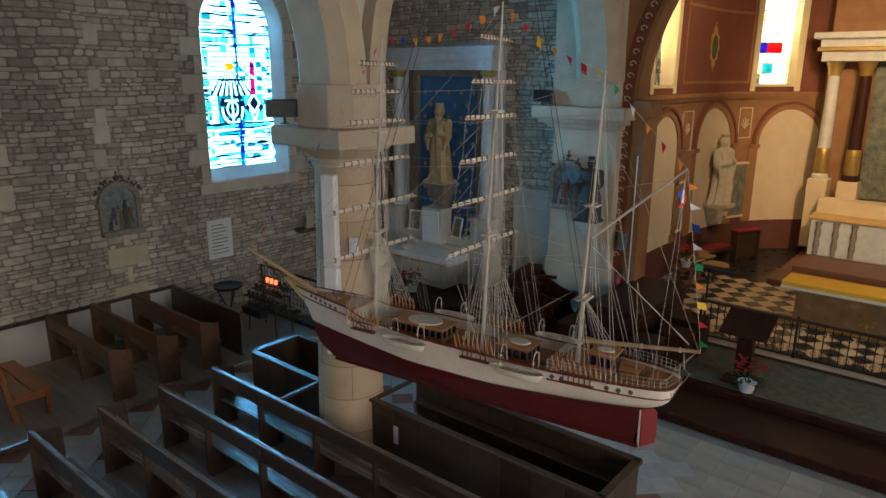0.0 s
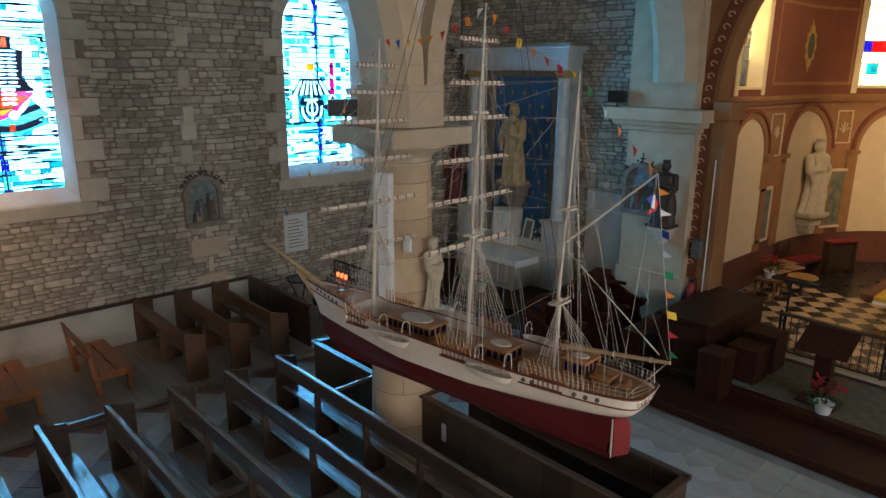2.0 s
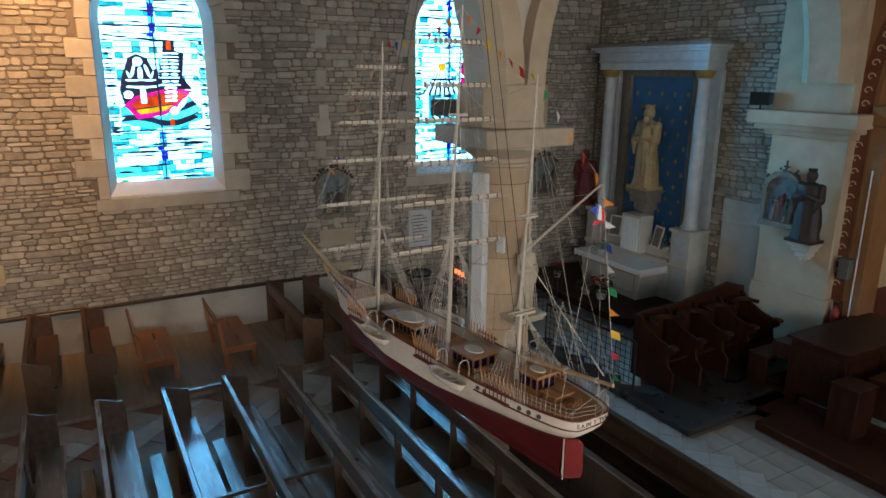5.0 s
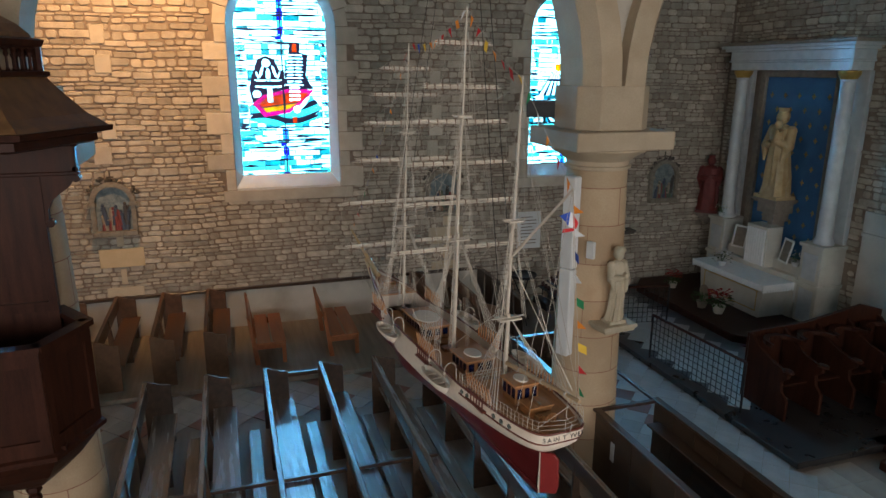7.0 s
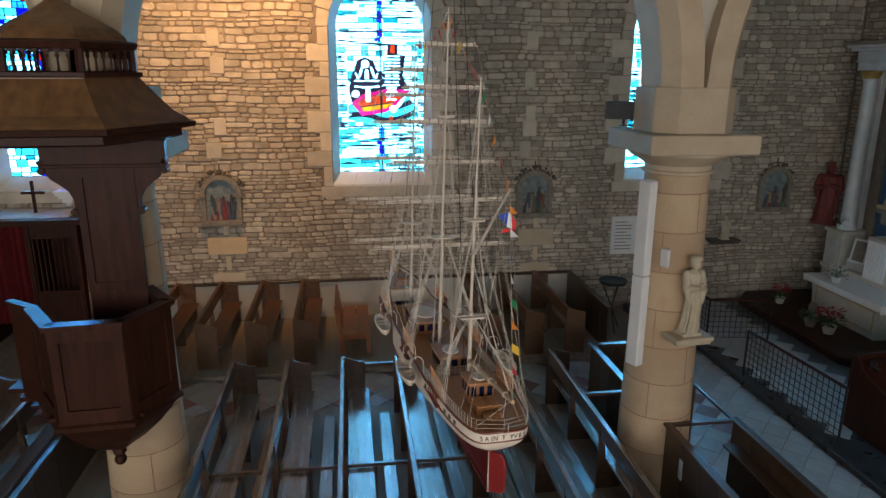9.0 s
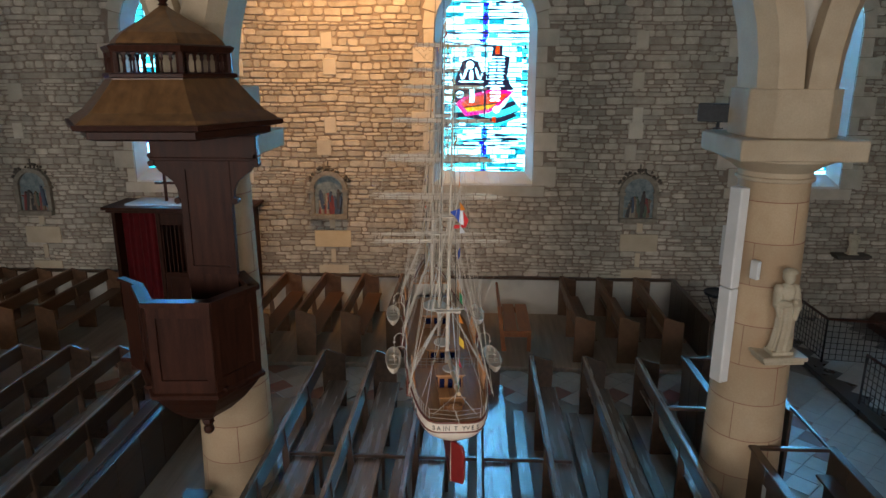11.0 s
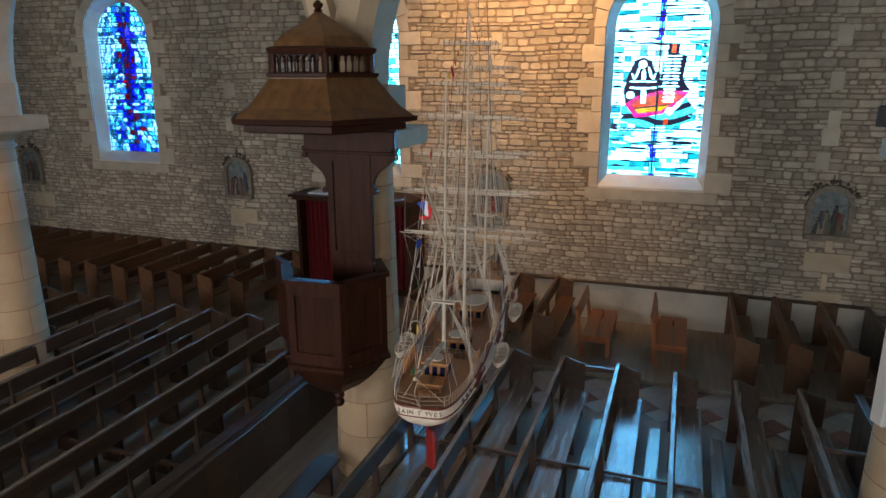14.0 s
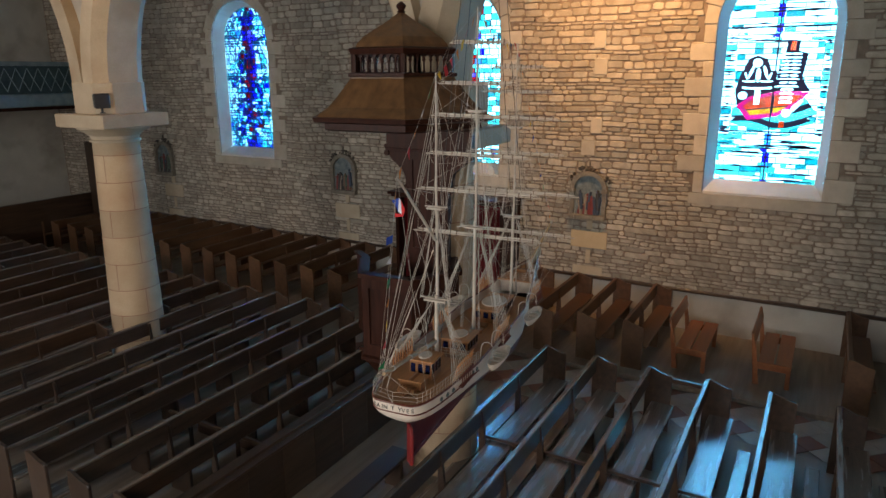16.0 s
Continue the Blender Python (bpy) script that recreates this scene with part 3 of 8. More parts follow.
for mid, half, top, sill in ((2.15, 0.80, 4.20, 1.15), (5.15, 0.95, 4.28, 1.15), (8.05, 0.92, 4.20, 1.15)):
    wall_niche(mid, half, top, sill)
PAINT = pm("landscape_painting", (0.02, 0.05, 0.05), (0.25, 0.22, 0.14), 5, 0.5, 0.05, fine=18)
for mid, z0, z1, w in ((3.30, 1.40, 2.55, 0.30), (6.55, 1.35, 2.75, 0.36)):
    root = thing("painted_panel", pose(0, 0, 0), "framed dark landscape painted on the choir wall", "painting", "choir paintings")
    bm = bmesh.new()
    on_apse(bm, [(-w, z0), (w, z0), (w, z1), (-w, z1)], 0.055, mid)
    part("painting", bm, PAINT, root)
    bm = bmesh.new()
    for a, b, c, d in ((-w - 0.06, -w, z0 - 0.06, z1 + 0.06), (w, w + 0.06, z0 - 0.06, z1 + 0.06), (-w, w, z0 - 0.06, z0), (-w, w, z1, z1 + 0.06)):
        on_apse(bm, [(a, c), (b, c), (b, d), (a, d)], 0.075, mid)
    part("frame", bm, PALEOCHRE, root)
# upper zone: painted frame, medallion, window surrounds
bm = bmesh.new()
for a, b, c, d in ((3.05, 3.12, 4.95, 7.2), (6.55, 6.62, 4.95, 7.2), (3.05, 6.62, 4.88, 4.95), (3.05, 6.62, 6.6, 6.66)):
    n = 6
    for i in range(n):
        on_apse(bm, [(a + (b - a) * i / n, c), (a + (b - a) * (i + 1) / n, c), (a + (b - a) * (i + 1) / n, d), (a + (b - a) * i / n, d)], 0.006, 0.0)
single("painted_border", bm, OCHRE, "ochre painted border on the terracotta wall", "border", "structure")
med = thing("wall_medallion", pose(0, 0, 0), "gilded oval medallion with a dark green field on the wall", "medallion")
for nm, r, d, mm, wave in (("gilt_frame", 0.36, 0.03, GOLD, 0.12), ("green_field", 0.25, 0.036, pm("dark_green_field", (0.03, 0.05, 0.03), (0.09, 0.10, 0.05), 9, 0.6, 0.05), 0.0)):
    bm = bmesh.new()
    on_apse(bm, [(r * 0.66 * math.cos(t) * (1 + wave * math.cos(10 * t)), 5.75 + r * 1.15 * math.sin(t) * (1 + wave * math.cos(10 * t))) for t in (2 * math.pi * i / 40 for i in range(40))], d, 4.85)
    part(nm, bm, mm, med)
for zc, up in ((6.17, 1), (5.33, -1)):
    bm = bmesh.new()
    on_apse(bm, [(-0.10, zc), (-0.03, zc + up * 0.05), (0.0, zc + up * 0.17), (0.03, zc + up * 0.05), (0.10, zc), (0.0, zc - up * 0.08)], 0.026, 4.85)
    part("flourish", bm, GOLD, med)
# fine painted lines in the fields between the arches
for v0, v1, z0, z1 in ((3.24, 3.92, 3.30, 4.26), (6.38, 6.86, 3.45, 4.26), (0.55, 1.05, 3.2, 4.26)):
    bm = bmesh.new()
    for a, b, c, d in ((v0, v0 + 0.025, z0, z1), (v1 - 0.025, v1, z0, z1), (v0, v1, z0, z0 + 0.025), (v0, v1, z1 - 0.025, z1)):
        on_apse(bm, [(a, c), (b, c), (b, d), (a, d)], 0.03, 0.0)
    for k in range(5):
        t = math.pi * (0.1 + 0.2 * k)
        on_apse(bm, [(0.5 * (v0 + v1), 3.70), (0.5 * (v0 + v1) + 0.14 * math.cos(t) + 0.03, 3.78 + 0.16 * math.sin(t)), (0.5 * (v0 + v1) + 0.17 * math.cos(t), 3.78 + 0.22 * math.sin(t))], 0.03, 0.0)
    single("painted_field", bm, PALEOCHRE, "pale painted lines round a leaf on the ochre wall", "painting", group="painted fields")
GLASS = {k: glass_mat("glass_" + k, c) for k, c in {
    "clear": (0.96, 0.97, 1.0), "pale": (0.24, 0.66, 0.66), "cyan": (0.05, 0.36, 0.40), "sea": (0.06, 0.48, 0.52), "sky": (0.10, 0.40, 0.85),
    "blue": (0.014, 0.035, 0.60), "red": (0.66, 0.006, 0.035), "pink": (0.75, 0.015, 0.26), "yellow": (0.90, 0.36, 0.02), "orange": (0.75, 0.12, 0.015), "violet": (0.32, 0.18, 0.70), "ink": (0.004, 0.012, 0.060), "cream": (1.0, 0.95, 0.74)}.items()}


def glow_mat(name, colour, strength):
    """The bright sky seen through a window."""
    m = bpy.data.materials.new(name)
    m.use_nodes = True
    gn = m.node_tree.nodes
    gn.remove(gn["Principled BSDF"])
    em = gn.new("ShaderNodeEmission")
    em.inputs[0].default_value, em.inputs[1].default_value = (*colour, 1), strength
    m.node_tree.links.new(em.outputs[0], gn["Material Output"].inputs[0])
    return m


GLOW = glow_mat("blue_sky_daylight", (0.26, 0.82, 1.0), 9.0)
CHOIRGLOW = glow_mat("warm_daylight", (1.0, 0.95, 0.85), 5.0)
REVEAL = pm("cream_reveal_paint", (0.66, 0.52, 0.28), (0.74, 0.60, 0.34), 3, 0.8, 0.05)
for k, (mid, half) in enumerate(CHOIRWIN):
    root = thing("choir_window_%d" % (k + 1), pose(0, 0, 0), "bright stained glass choir window in a cream splayed reveal", "window", "", "structure")
    bm = bmesh.new()
    apse_strip(bm, mid - half - 0.16, mid - half, 4.68, 8.2, 0.0, 0.02)
    apse_strip(bm, mid + half, mid + half + 0.16, 4.68, 8.2, 0.0, 0.02)
    apse_strip(bm, mid - half, mid - half + 0.03, 4.80, 8.15, -0.40, 0.01)
    apse_strip(bm, mid + half - 0.03, mid + half, 4.80, 8.15, -0.40, 0.01)
    apse_strip(bm, mid - half, mid + half, 4.80, 4.86, -0.40, 0.03)
    part("reveal", bm, REVEAL, root)
    rr = random.Random(20 + k)
    z = 4.86
    bars = bmesh.new()
    while z < 8.1:
        h = 0.27
        u = -half + 0.03
        apse_strip(bars, mid - half, mid + half, z - 0.007, z + 0.007, -0.31, -0.29)
        while u < half - 0.04:
            w = min(rr.uniform(0.12, 0.3), half - 0.03 - u)
            bm = bmesh.new()
            apse_strip(bm, mid + u + 0.004, mid + u + w - 0.004, z, z + h, -0.303, -0.297)
            um = u + 0.5 * w
            col = "blue" if 5.6 < z < 5.8 and um < -0.12 else "red" if 5.6 < z < 5.8 and um > 0.02 and um < 0.38 else "sea" if 5.1 < z < 5.3 and abs(um) < 0.2 else "cream" if rr.random() < 0.8 else "clear"
            part("pane", bm, GLASS[col], root)
            apse_strip(bars, mid + u - 0.003, mid + u + 0.003, z, z + h, -0.305, -0.295)
            u += w
        z += h
    part("lead_bars", bars, LEAD, root)
    bm = bmesh.new()
    apse_strip(bm, mid - half - 0.3, mid + half + 0.3, 4.5, 8.4, -0.62, -0.60)
    part("daylight", bm, CHOIRGLOW, root)
    p, d, n = apse_at(mid, -0.5)
    area("choir_window_daylight", look((p.x, p.y, 6.4), (p.x + n.x, p.y + n.y, 6.3)), 2 * half, 3.2, 200, (1.0, 0.95, 0.86))

# ---- aisle windows of stained glass ----


def inside(poly, u, v):
    """Whether a place lies in a polygon."""
    odd = False
    for (a, b), (c, d) in zip(poly, poly[1:] + poly[:1]):
        if (b > v) != (d > v) and u < a + (v - b) * (c - a) / (d - b):
            odd = not odd
    return odd


def oval(u, v, cu, cv, ru, rv, lean=0.0):
    a, b = u - cu, v - cv
    return ((a + lean * b) / ru) ** 2 + (b / rv) ** 2 < 1


NIGHT = (((-0.7, 1.75), (-0.63, 2.0), (-0.5, 2.31), (-0.34, 2.37), (-0.16, 2.31), (-0.07, 2.11), (0.04, 2.08), (0.02, 1.74), (-0.42, 1.62), (-0.64, 1.49)), ((0.16, 2.61), (0.38, 2.61), (0.37, 2.44), (0.54, 2.4), (0.48, 1.97), (0.65, 1.75), (0.02, 1.73), (0.05, 2.1), (0.11, 2.19)))
HULL_OUT = ((-0.65, 1.48), (-0.42, 1.64), (0.09, 1.75), (0.64, 1.74), (0.49, 1.56), (0.11, 1.3), (-0.42, 1.22))
HULL_IN = ((-0.52, 1.47), (-0.37, 1.58), (0.09, 1.68), (0.53, 1.67), (0.4, 1.56), (0.1, 1.37), (-0.37, 1.31))
WAVES = ((-0.92, 1.31), (-0.64, 1.47), (-0.42, 1.23), (0.11, 1.3), (0.57, 1.64), (0.81, 1.36), (0.65, 1.28), (0.79, 1.19), (0.33, 1.07), (-0.19, 1.04), (-0.78, 1.17), (-0.66, 1.26))


def boat_scene(u, v):
    """Colours of the boat window's picture: u across, v up from the glass's foot; "" is plain glass, None dark."""
    f = u + 0.30
    if oval(f, v, -0.03, 2.24, 0.085, 0.075):
        return None if oval(f, v, -0.01, 2.12, 0.05, 0.03) else "clear"
    for s in (-1, 1):
        if oval(f, v, s * 0.13, 2.08, 0.026, 0.11, s * 0.35) or oval(f, v, s * 0.16, 1.92, 0.12, 0.022, -s * 0.3) or oval(f, v, s * 0.21, 2.0, 0.020, 0.08, -s * 0.4):
            return "clear"
    if oval(f, v, 0, 2.02, 0.045, 0.12) or (abs(v - 1.79 - 0.1 * abs(f) ** 1.5) < 0.016 and abs(f) < 0.27) or (abs(f - 0.02) < 0.05 + 0.03 * (1.66 - v) and 1.50 < v < 1.79) or oval(f, v, -0.25, 1.66, 0.085, 0.07):
        return "clear"
    e = u - 0.245 - 0.04 * (v - 2)
    for k in range(10):
        zc = 2.39 - 0.062 * k
        if oval(abs(e), v, 0.085, zc, 0.085 + 0.02 * math.sin(3 * k), 0.017, 0.9):
            return "clear"
    for k in range(4):
        if oval(abs(e), v, 0.05, 1.78 - 0.075 * k, 0.065, 0.022, 0.9):
            return "clear"
    if abs(e) < 0.045 and (2.45 < v < 2.60 or 1.10 < v < 1.22):
        return "orange"
    if oval(e, v, 0.05, 1.36, 0.08, 0.07) or oval(e, v, 0.20, 1.48, 0.05, 0.13, -0.8):
        return "clear"
    if inside(HULL_IN, u, v):
        if abs(u - 0.02) < 0.012 or abs(v - 1.455 - 0.12 * u) < 0.012:
            return None
        return "orange" if v > 1.455 + 0.12 * u else "yellow"
    if inside(HULL_OUT, u, v):
        return "pink"
    if inside(WAVES, u, v):
        w = math.sin(26 * (v - 0.16 * abs(u)) + 1.2 * math.sin(5 * u))
        return "pale" if w > 0.1 else "sea" if w > -0.25 else None
    if any(inside(p, u, v) for p in NIGHT):
        return None
    return ""


def star_scene(u, v):
    """Colours of the star and anchor window's picture."""
    q, t = math.hypot(u + 0.20, v - 2.22), math.atan2(v - 2.22, u + 0.20)
    if q < 0.10 + 0.09 * abs(math.cos(4 * t)) ** 3:
        return "yellow" if q < 0.11 and v < 2.27 else "clear"
    a = math.degrees(math.atan2(u + 0.20, 2.30 - v))
    if 1.60 < v < 2.10 and -38 < a < 40:
        return "clear" if (a + 90) % 11 < 6 and abs(v - 1.92) > 0.018 else None
    if abs(v - 2.25 + 0.75 * (u - 0.05)) < 0.022 and 0.05 < u < 0.75:
        return "clear"
    if abs(u - 0.40) < 0.06 and 1.60 < v < 2.30:
        return "pink" if (v * 4) % 1 < 0.8 else None
    if 1.00 < v < 1.62 and -0.56 < u < 0.16:
        ring = math.hypot(u + 0.18, (v - 1.32) * 0.9)
        if abs(u + 0.18) < 0.028 or abs(ring - 0.27) < 0.028 and v < 1.36 or abs(ring - 0.14) < 0.02 or (abs(v - 1.50) < 0.022 and abs(u + 0.18) < 0.2):
            return "clear"
        return "cyan" if ring > 0.34 or math.sin(30 * v + 4 * u) > 0.8 else None
    if 1.05 < v < 1.62 and 0.16 <= u < 0.66:
        if abs(abs(u - 0.41) + 0.8 * abs(v - 1.43) - 0.16) < 0.035 or abs(abs(u - 0.41) - (v - 1.05) * 0.5) < 0.03 and v < 1.3:
            return "clear"
        return None if abs(u - 0.41) + abs(v - 1.34) < 0.27 else "pale"
    return ""


REVEALSTONE = pm("pale_dressed_reveal", (0.55, 0.52, 0.47), (0.68, 0.65, 0.59), 3, 0.75, 0.15)


def stained_window(n, y, scene_of, blue):
    root = thing("window_%d" % n, pose(WALL, y, 0), "tall round-headed stained glass window in a pale stone surround", "window", "", "structure")
    r = random.Random(40 + n)
    gx = -0.30
    foot, head = 3.10, SPRING + 1.02
    bars = bmesh.new()
    z = foot
    hb = 0.875
    zone = (0.90, 2.52, -0.665, 0.735) if scene_of else None
    slashes = bmesh.new()

    def pane(u0, u1, z0, z1, col):
        if (max(abs(u0), abs(u1)) > 1.0) or (z0 > SPRING and math.hypot(min(abs(u0), abs(u1)), z0 - SPRING) > 1.05):
            return
        b = bmesh.new()
        box(b, gx - 0.003, gx + 0.003, u0 + 0.005, u1 - 0.005, z0 + 0.005, z1 - 0.005)
        part("pane", b, GLASS[col], root)

    def slash(u0, u1, zc, thick):
        """A long dark sliver of glass between the panes."""
        zm = zc + r.uniform(-0.4, 0.4) * thick
        um = u0 + (u1 - u0) * r.uniform(0.3, 0.7)
        prism(slashes, [(u0, zc - 0.003), (um, zm - 0.5 * thick), (u1, zc - 0.003), (u1, zc + 0.003), (um, zm + 0.5 * thick), (u0, zc + 0.003)], "x", gx + 0.004, gx + 0.010)

    while z < head:
        h = r.choice((0.035, 0.05, 0.06, 0.08, 0.11)) if not blue else r.uniform(0.07, 0.15)
        u = -hb
        for edge in (zone[:2] if zone else ()):
            if z < foot + edge - 0.002 < z + h:
                h = foot + edge - z
        free = not (zone and zone[0] - 0.002 < z - foot < zone[1] - 0.002)
        for s in ((-1, 1) if not free else (0,)):
            e0, e1 = (-hb, hb) if s == 0 else sorted((s * hb, (zone[2] if s < 0 else zone[3])))
            if blue:
                box(bars, gx - 0.008, gx + 0.009, e0, e1, z - 0.008, z + 0.010)
            if not blue:
                box(slashes, gx + 0.004, gx + 0.008, e0, e1, z - 0.004, z + 0.004)
            for _ in range(0 if blue else 3 if s == 0 else 1):
                c = r.uniform(e0, e1)
                d = r.uniform(0.12, 0.42) if s == 0 else 0.2
                slash(max(e0, c - d), min(e1, c + d), z, r.uniform(0.018, 0.052))
        while u < hb - 0.005:
            w = r.uniform(0.09, 0.24) if blue else r.choice((0.08, 0.12, 0.2, 0.3, 0.45))
            if abs(u + 0.06) < 0.05 and not blue:
                w = 0.11
            elif not blue and u < -0.06 < u + w:
                w = max(0.03, -0.055 - u)
            if u + w > hb - 0.05:
                w = hb - u
            mid, v = u + 0.5 * w, z + 0.5 * h - foot
            if zone and not free:
                if u < zone[2] < u + w:
                    w = zone[2] - u
                    mid = u + 0.5 * w
                elif zone[2] - 0.001 <= u < zone[3]:
                    u = zone[3]
                    continue
            x = r.random()
            if blue:
                d = abs(mid + 0.06 * math.sin(2.2 * v)) + (0.10 if v > 3.4 else 0.0)
                if d < 0.14:
                    col = "red" if x < 0.30 else "blue" if x < 0.84 else "violet" if x < 0.90 else "pale"
                elif d < 0.40:
                    col = "blue" if x < 0.26 else "sky" if x < 0.36 else "red" if x < 0.41 else "cyan" if x < 0.48 else "pale" if x < 0.72 else "clear"
                else:
                    col = "cyan" if x < 0.08 else "pale" if x < 0.42 else "clear" if x < 0.94 else "blue"
            else:
                d = abs(mid)
                if d < 0.06:
                    col = "sky" if x < 0.40 else "blue" if x < 0.85 else "pale"
                else:
                    edge = (0.16 if d > 0.70 else 0.0) + (0.18 if v < 0.9 else 0.0)
                    col = "clear" if x < 0.86 - edge else "pale" if x < 0.96 - 0.5 * edge else "cyan"
            pane(u, u + w, z, z + h, col)
            if blue:
                box(bars, gx - 0.008, gx + 0.009, u - 0.008, u + 0.008, z, z + h)
            elif r.random() < (0.75 if v < 0.9 or d > 0.6 else 0.35) or d < 0.13:
                box(slashes, gx + 0.004, gx + 0.009, u - 0.006, u + 0.006, z, z + h)
            u += w
        z += h
    for k in range(1, 5):
        zz = foot + 0.92 * k
        box(bars, gx - 0.018, gx + 0.018, -hb, hb, zz - 0.012, zz + 0.012)
    box(bars, gx - 0.015, gx + 0.016, -0.013, 0.013, foot, foot + 3.9)
    for s in (-1, 1):
        box(bars, gx - 0.018, gx + 0.012, s * hb - 0.012, s * hb + 0.012, foot, SPRING + 0.1)
    part("lead_bars", bars, LEADBLUE, root)
    if not blue:
        tagged(part("blue_glass_lines", slashes, LEADBLUE, root, "thin slivers of dark blue glass"), kind="stuff")
    else:
        slashes.free()
    if zone:
        cells = {}
        du, dv = 0.0095, 0.009
        nu, nv = int(round((zone[3] - zone[2]) / du)), int(round((zone[1] - zone[0]) / dv))
        for j in range(nv):
            run, start = None, 0
            for i in range(nu + 1):
                c = scene_of((zone[2] + (i + 0.5) * du) / 0.92, zone[0] + 0.10 + (j + 0.5) * dv) if i < nu else "end"
                if c is None:
                    c = "dark"
                elif c == "":
                    k1 = random.Random((i // 15) * 31 + (j // 11) * 7 + n * 991).random()
                    c = "ink" if j % 11 < 2 and k1 < 0.8 or i % 15 < 1 and k1 > 0.55 else "clear" if k1 < 0.74 else "pale" if k1 < 0.82 else "cyan"
                elif c == "end":
                    c = None
                if c != run:
                    if run is not None:
                        b = cells.setdefault(run, bmesh.new())
                        box(b, gx - 0.003, gx + 0.003, zone[2] + start * du, zone[2] + i * du, foot + zone[0] + j * dv, foot + zone[0] + (j + 1) * dv)
                    run, start = c, i
        for c, b in cells.items():
            part("picture_glass", b, LEADBLUE if c == "dark" else GLASS[c], root, "dark painted glass" if c == "dark" else "")
    # stone: splayed reveal, sloping sill, quoins, arch stones
    for s in (-1, 1):
        bm = bmesh.new()
        prism(bm, [(0.0, s * 0.998), (-0.34, s * 0.998), (-0.34, s * 0.855), (-0.29, s * 0.855)], "z", SILL, SPRING)
        part("reveal", bm, REVEALSTONE, root)
    bm = bmesh.new()
    for i in range(20):
        a, b = math.pi * i / 20, math.pi * (i + 1) / 20
        q = [bm.verts.new((x, rr * math.cos(t), SPRING + rr * math.sin(t))) for x, rr in ((0.0, 0.997), (-0.29, 0.855), (-0.34, 0.855), (-0.34, 0.997)) for t in (a, b)]
        for k in range(4):
            bm.faces.new((q[2 * k], q[2 * k + 1], q[(2 * k + 3) % 8], q[(2 * k + 2) % 8]))
    bmesh.ops.remove_doubles(bm, verts=bm.verts, dist=1e-5)
    part("arch_reveal", bm, REVEALSTONE, root)
    bm = bmesh.new()
    prism(bm, [(0.02, SILL), (0.02, SILL + 0.04), (-0.29, 3.10), (-0.29, SILL)], "y", -1.0, 1.0)
    part("window_sill", bm, REVEALSTONE, root)
    zq = SILL - 0.22
    k = 0
    part("sill_stone", bm_box(0.0, 0.035, -1.25, 1.25, zq, SILL - 0.004), QUOIN, root, bevel=0.008)
    zq = SILL
    while zq < SPRING - 0.05:
        h = min(r.uniform(0.28, 0.42), SPRING - zq)
        for side in (-1, 1):
            w = (0.46 if (k + (side > 0)) % 2 else 0.20) + r.uniform(-0.03, 0.06)
            a, b = sorted((side * 1.0, side * (1.0 + w)))
            part("quoin", bm_box(0.0, 0.036, a + 0.004, b - 0.004, zq + 0.005, zq + h - 0.005), QUOIN, root, bevel=0.008)
        zq += h
        k += 1
    for i in range(11):
        a, b = math.pi * i / 11 + 0.006, math.pi * (i + 1) / 11 - 0.006
        bm = bmesh.new()
        ro = 1.24 + (0.06 if i % 2 else 0)
        prism(bm, [(1.0 * math.cos(a), SPRING + math.sin(a)), (1.0 * math.cos((a + b) / 2), SPRING + math.sin((a + b) / 2)), (1.0 * math.cos(b), SPRING + math.sin(b)), (ro * math.cos(b), SPRING + ro * math.sin(b)), (ro * math.cos(a), SPRING + ro * math.sin(a))], "x", 0.0, 0.036)
        part("arch_stone", bm, QUOIN, root, bevel=0.006)
    bm = bmesh.new()
    box(bm, -0.62, -0.60, -1.6, 1.6, 2.2, 7.6)
    part("daylight", bm, GLOW, root)
    return root


for n, (wy, sc, bl) in enumerate(((WINDOWS[0], star_scene, False), (WINDOWS[1], boat_scene, False), (WINDOWS[2], None, True), (WINDOWS[3], None, True))):
    stained_window(n + 1, wy, sc, bl)

# ---- stations, plaques and signs on the stone wall ----
RELIEF = [pm("painted_relief_%d" % i, c1, c2, 14, 0.6, 0.3, fine=30) for i, (c1, c2) in enumerate((((0.06, 0.10, 0.14), (0.30, 0.22, 0.16)), ((0.20, 0.03, 0.03), (0.35, 0.25, 0.18))))]
FRAMESTONE = pm("grey_brown_frame", (0.16, 0.13, 0.10), (0.28, 0.24, 0.19), 10, 0.7, 0.2)
OAKLEAF = pm("dark_carved_ornament", (0.05, 0.04, 0.03), (0.10, 0.08, 0.06), 10, 0.7, 0.3)
STATIONSTONE = pm("grey_tan_relief_frame", (0.13, 0.105, 0.08), (0.29, 0.25, 0.19), 12, 0.75, 0.3)
SKYPAINT = pm("relief_sky_blue", (0.06, 0.085, 0.095), (0.24, 0.27, 0.26), 12, 0.7, 0.1)
FIGURES = [pm("relief_figure_%d" % i, tuple(0.7 * k for k in c), c, 20, 0.6, 0.1) for i, c in enumerate(((0.22, 0.045, 0.04), (0.06, 0.08, 0.12), (0.32, 0.26, 0.19), (0.09, 0.12, 0.08), (0.20, 0.13, 0.08), (0.06, 0.05, 0.045)))]


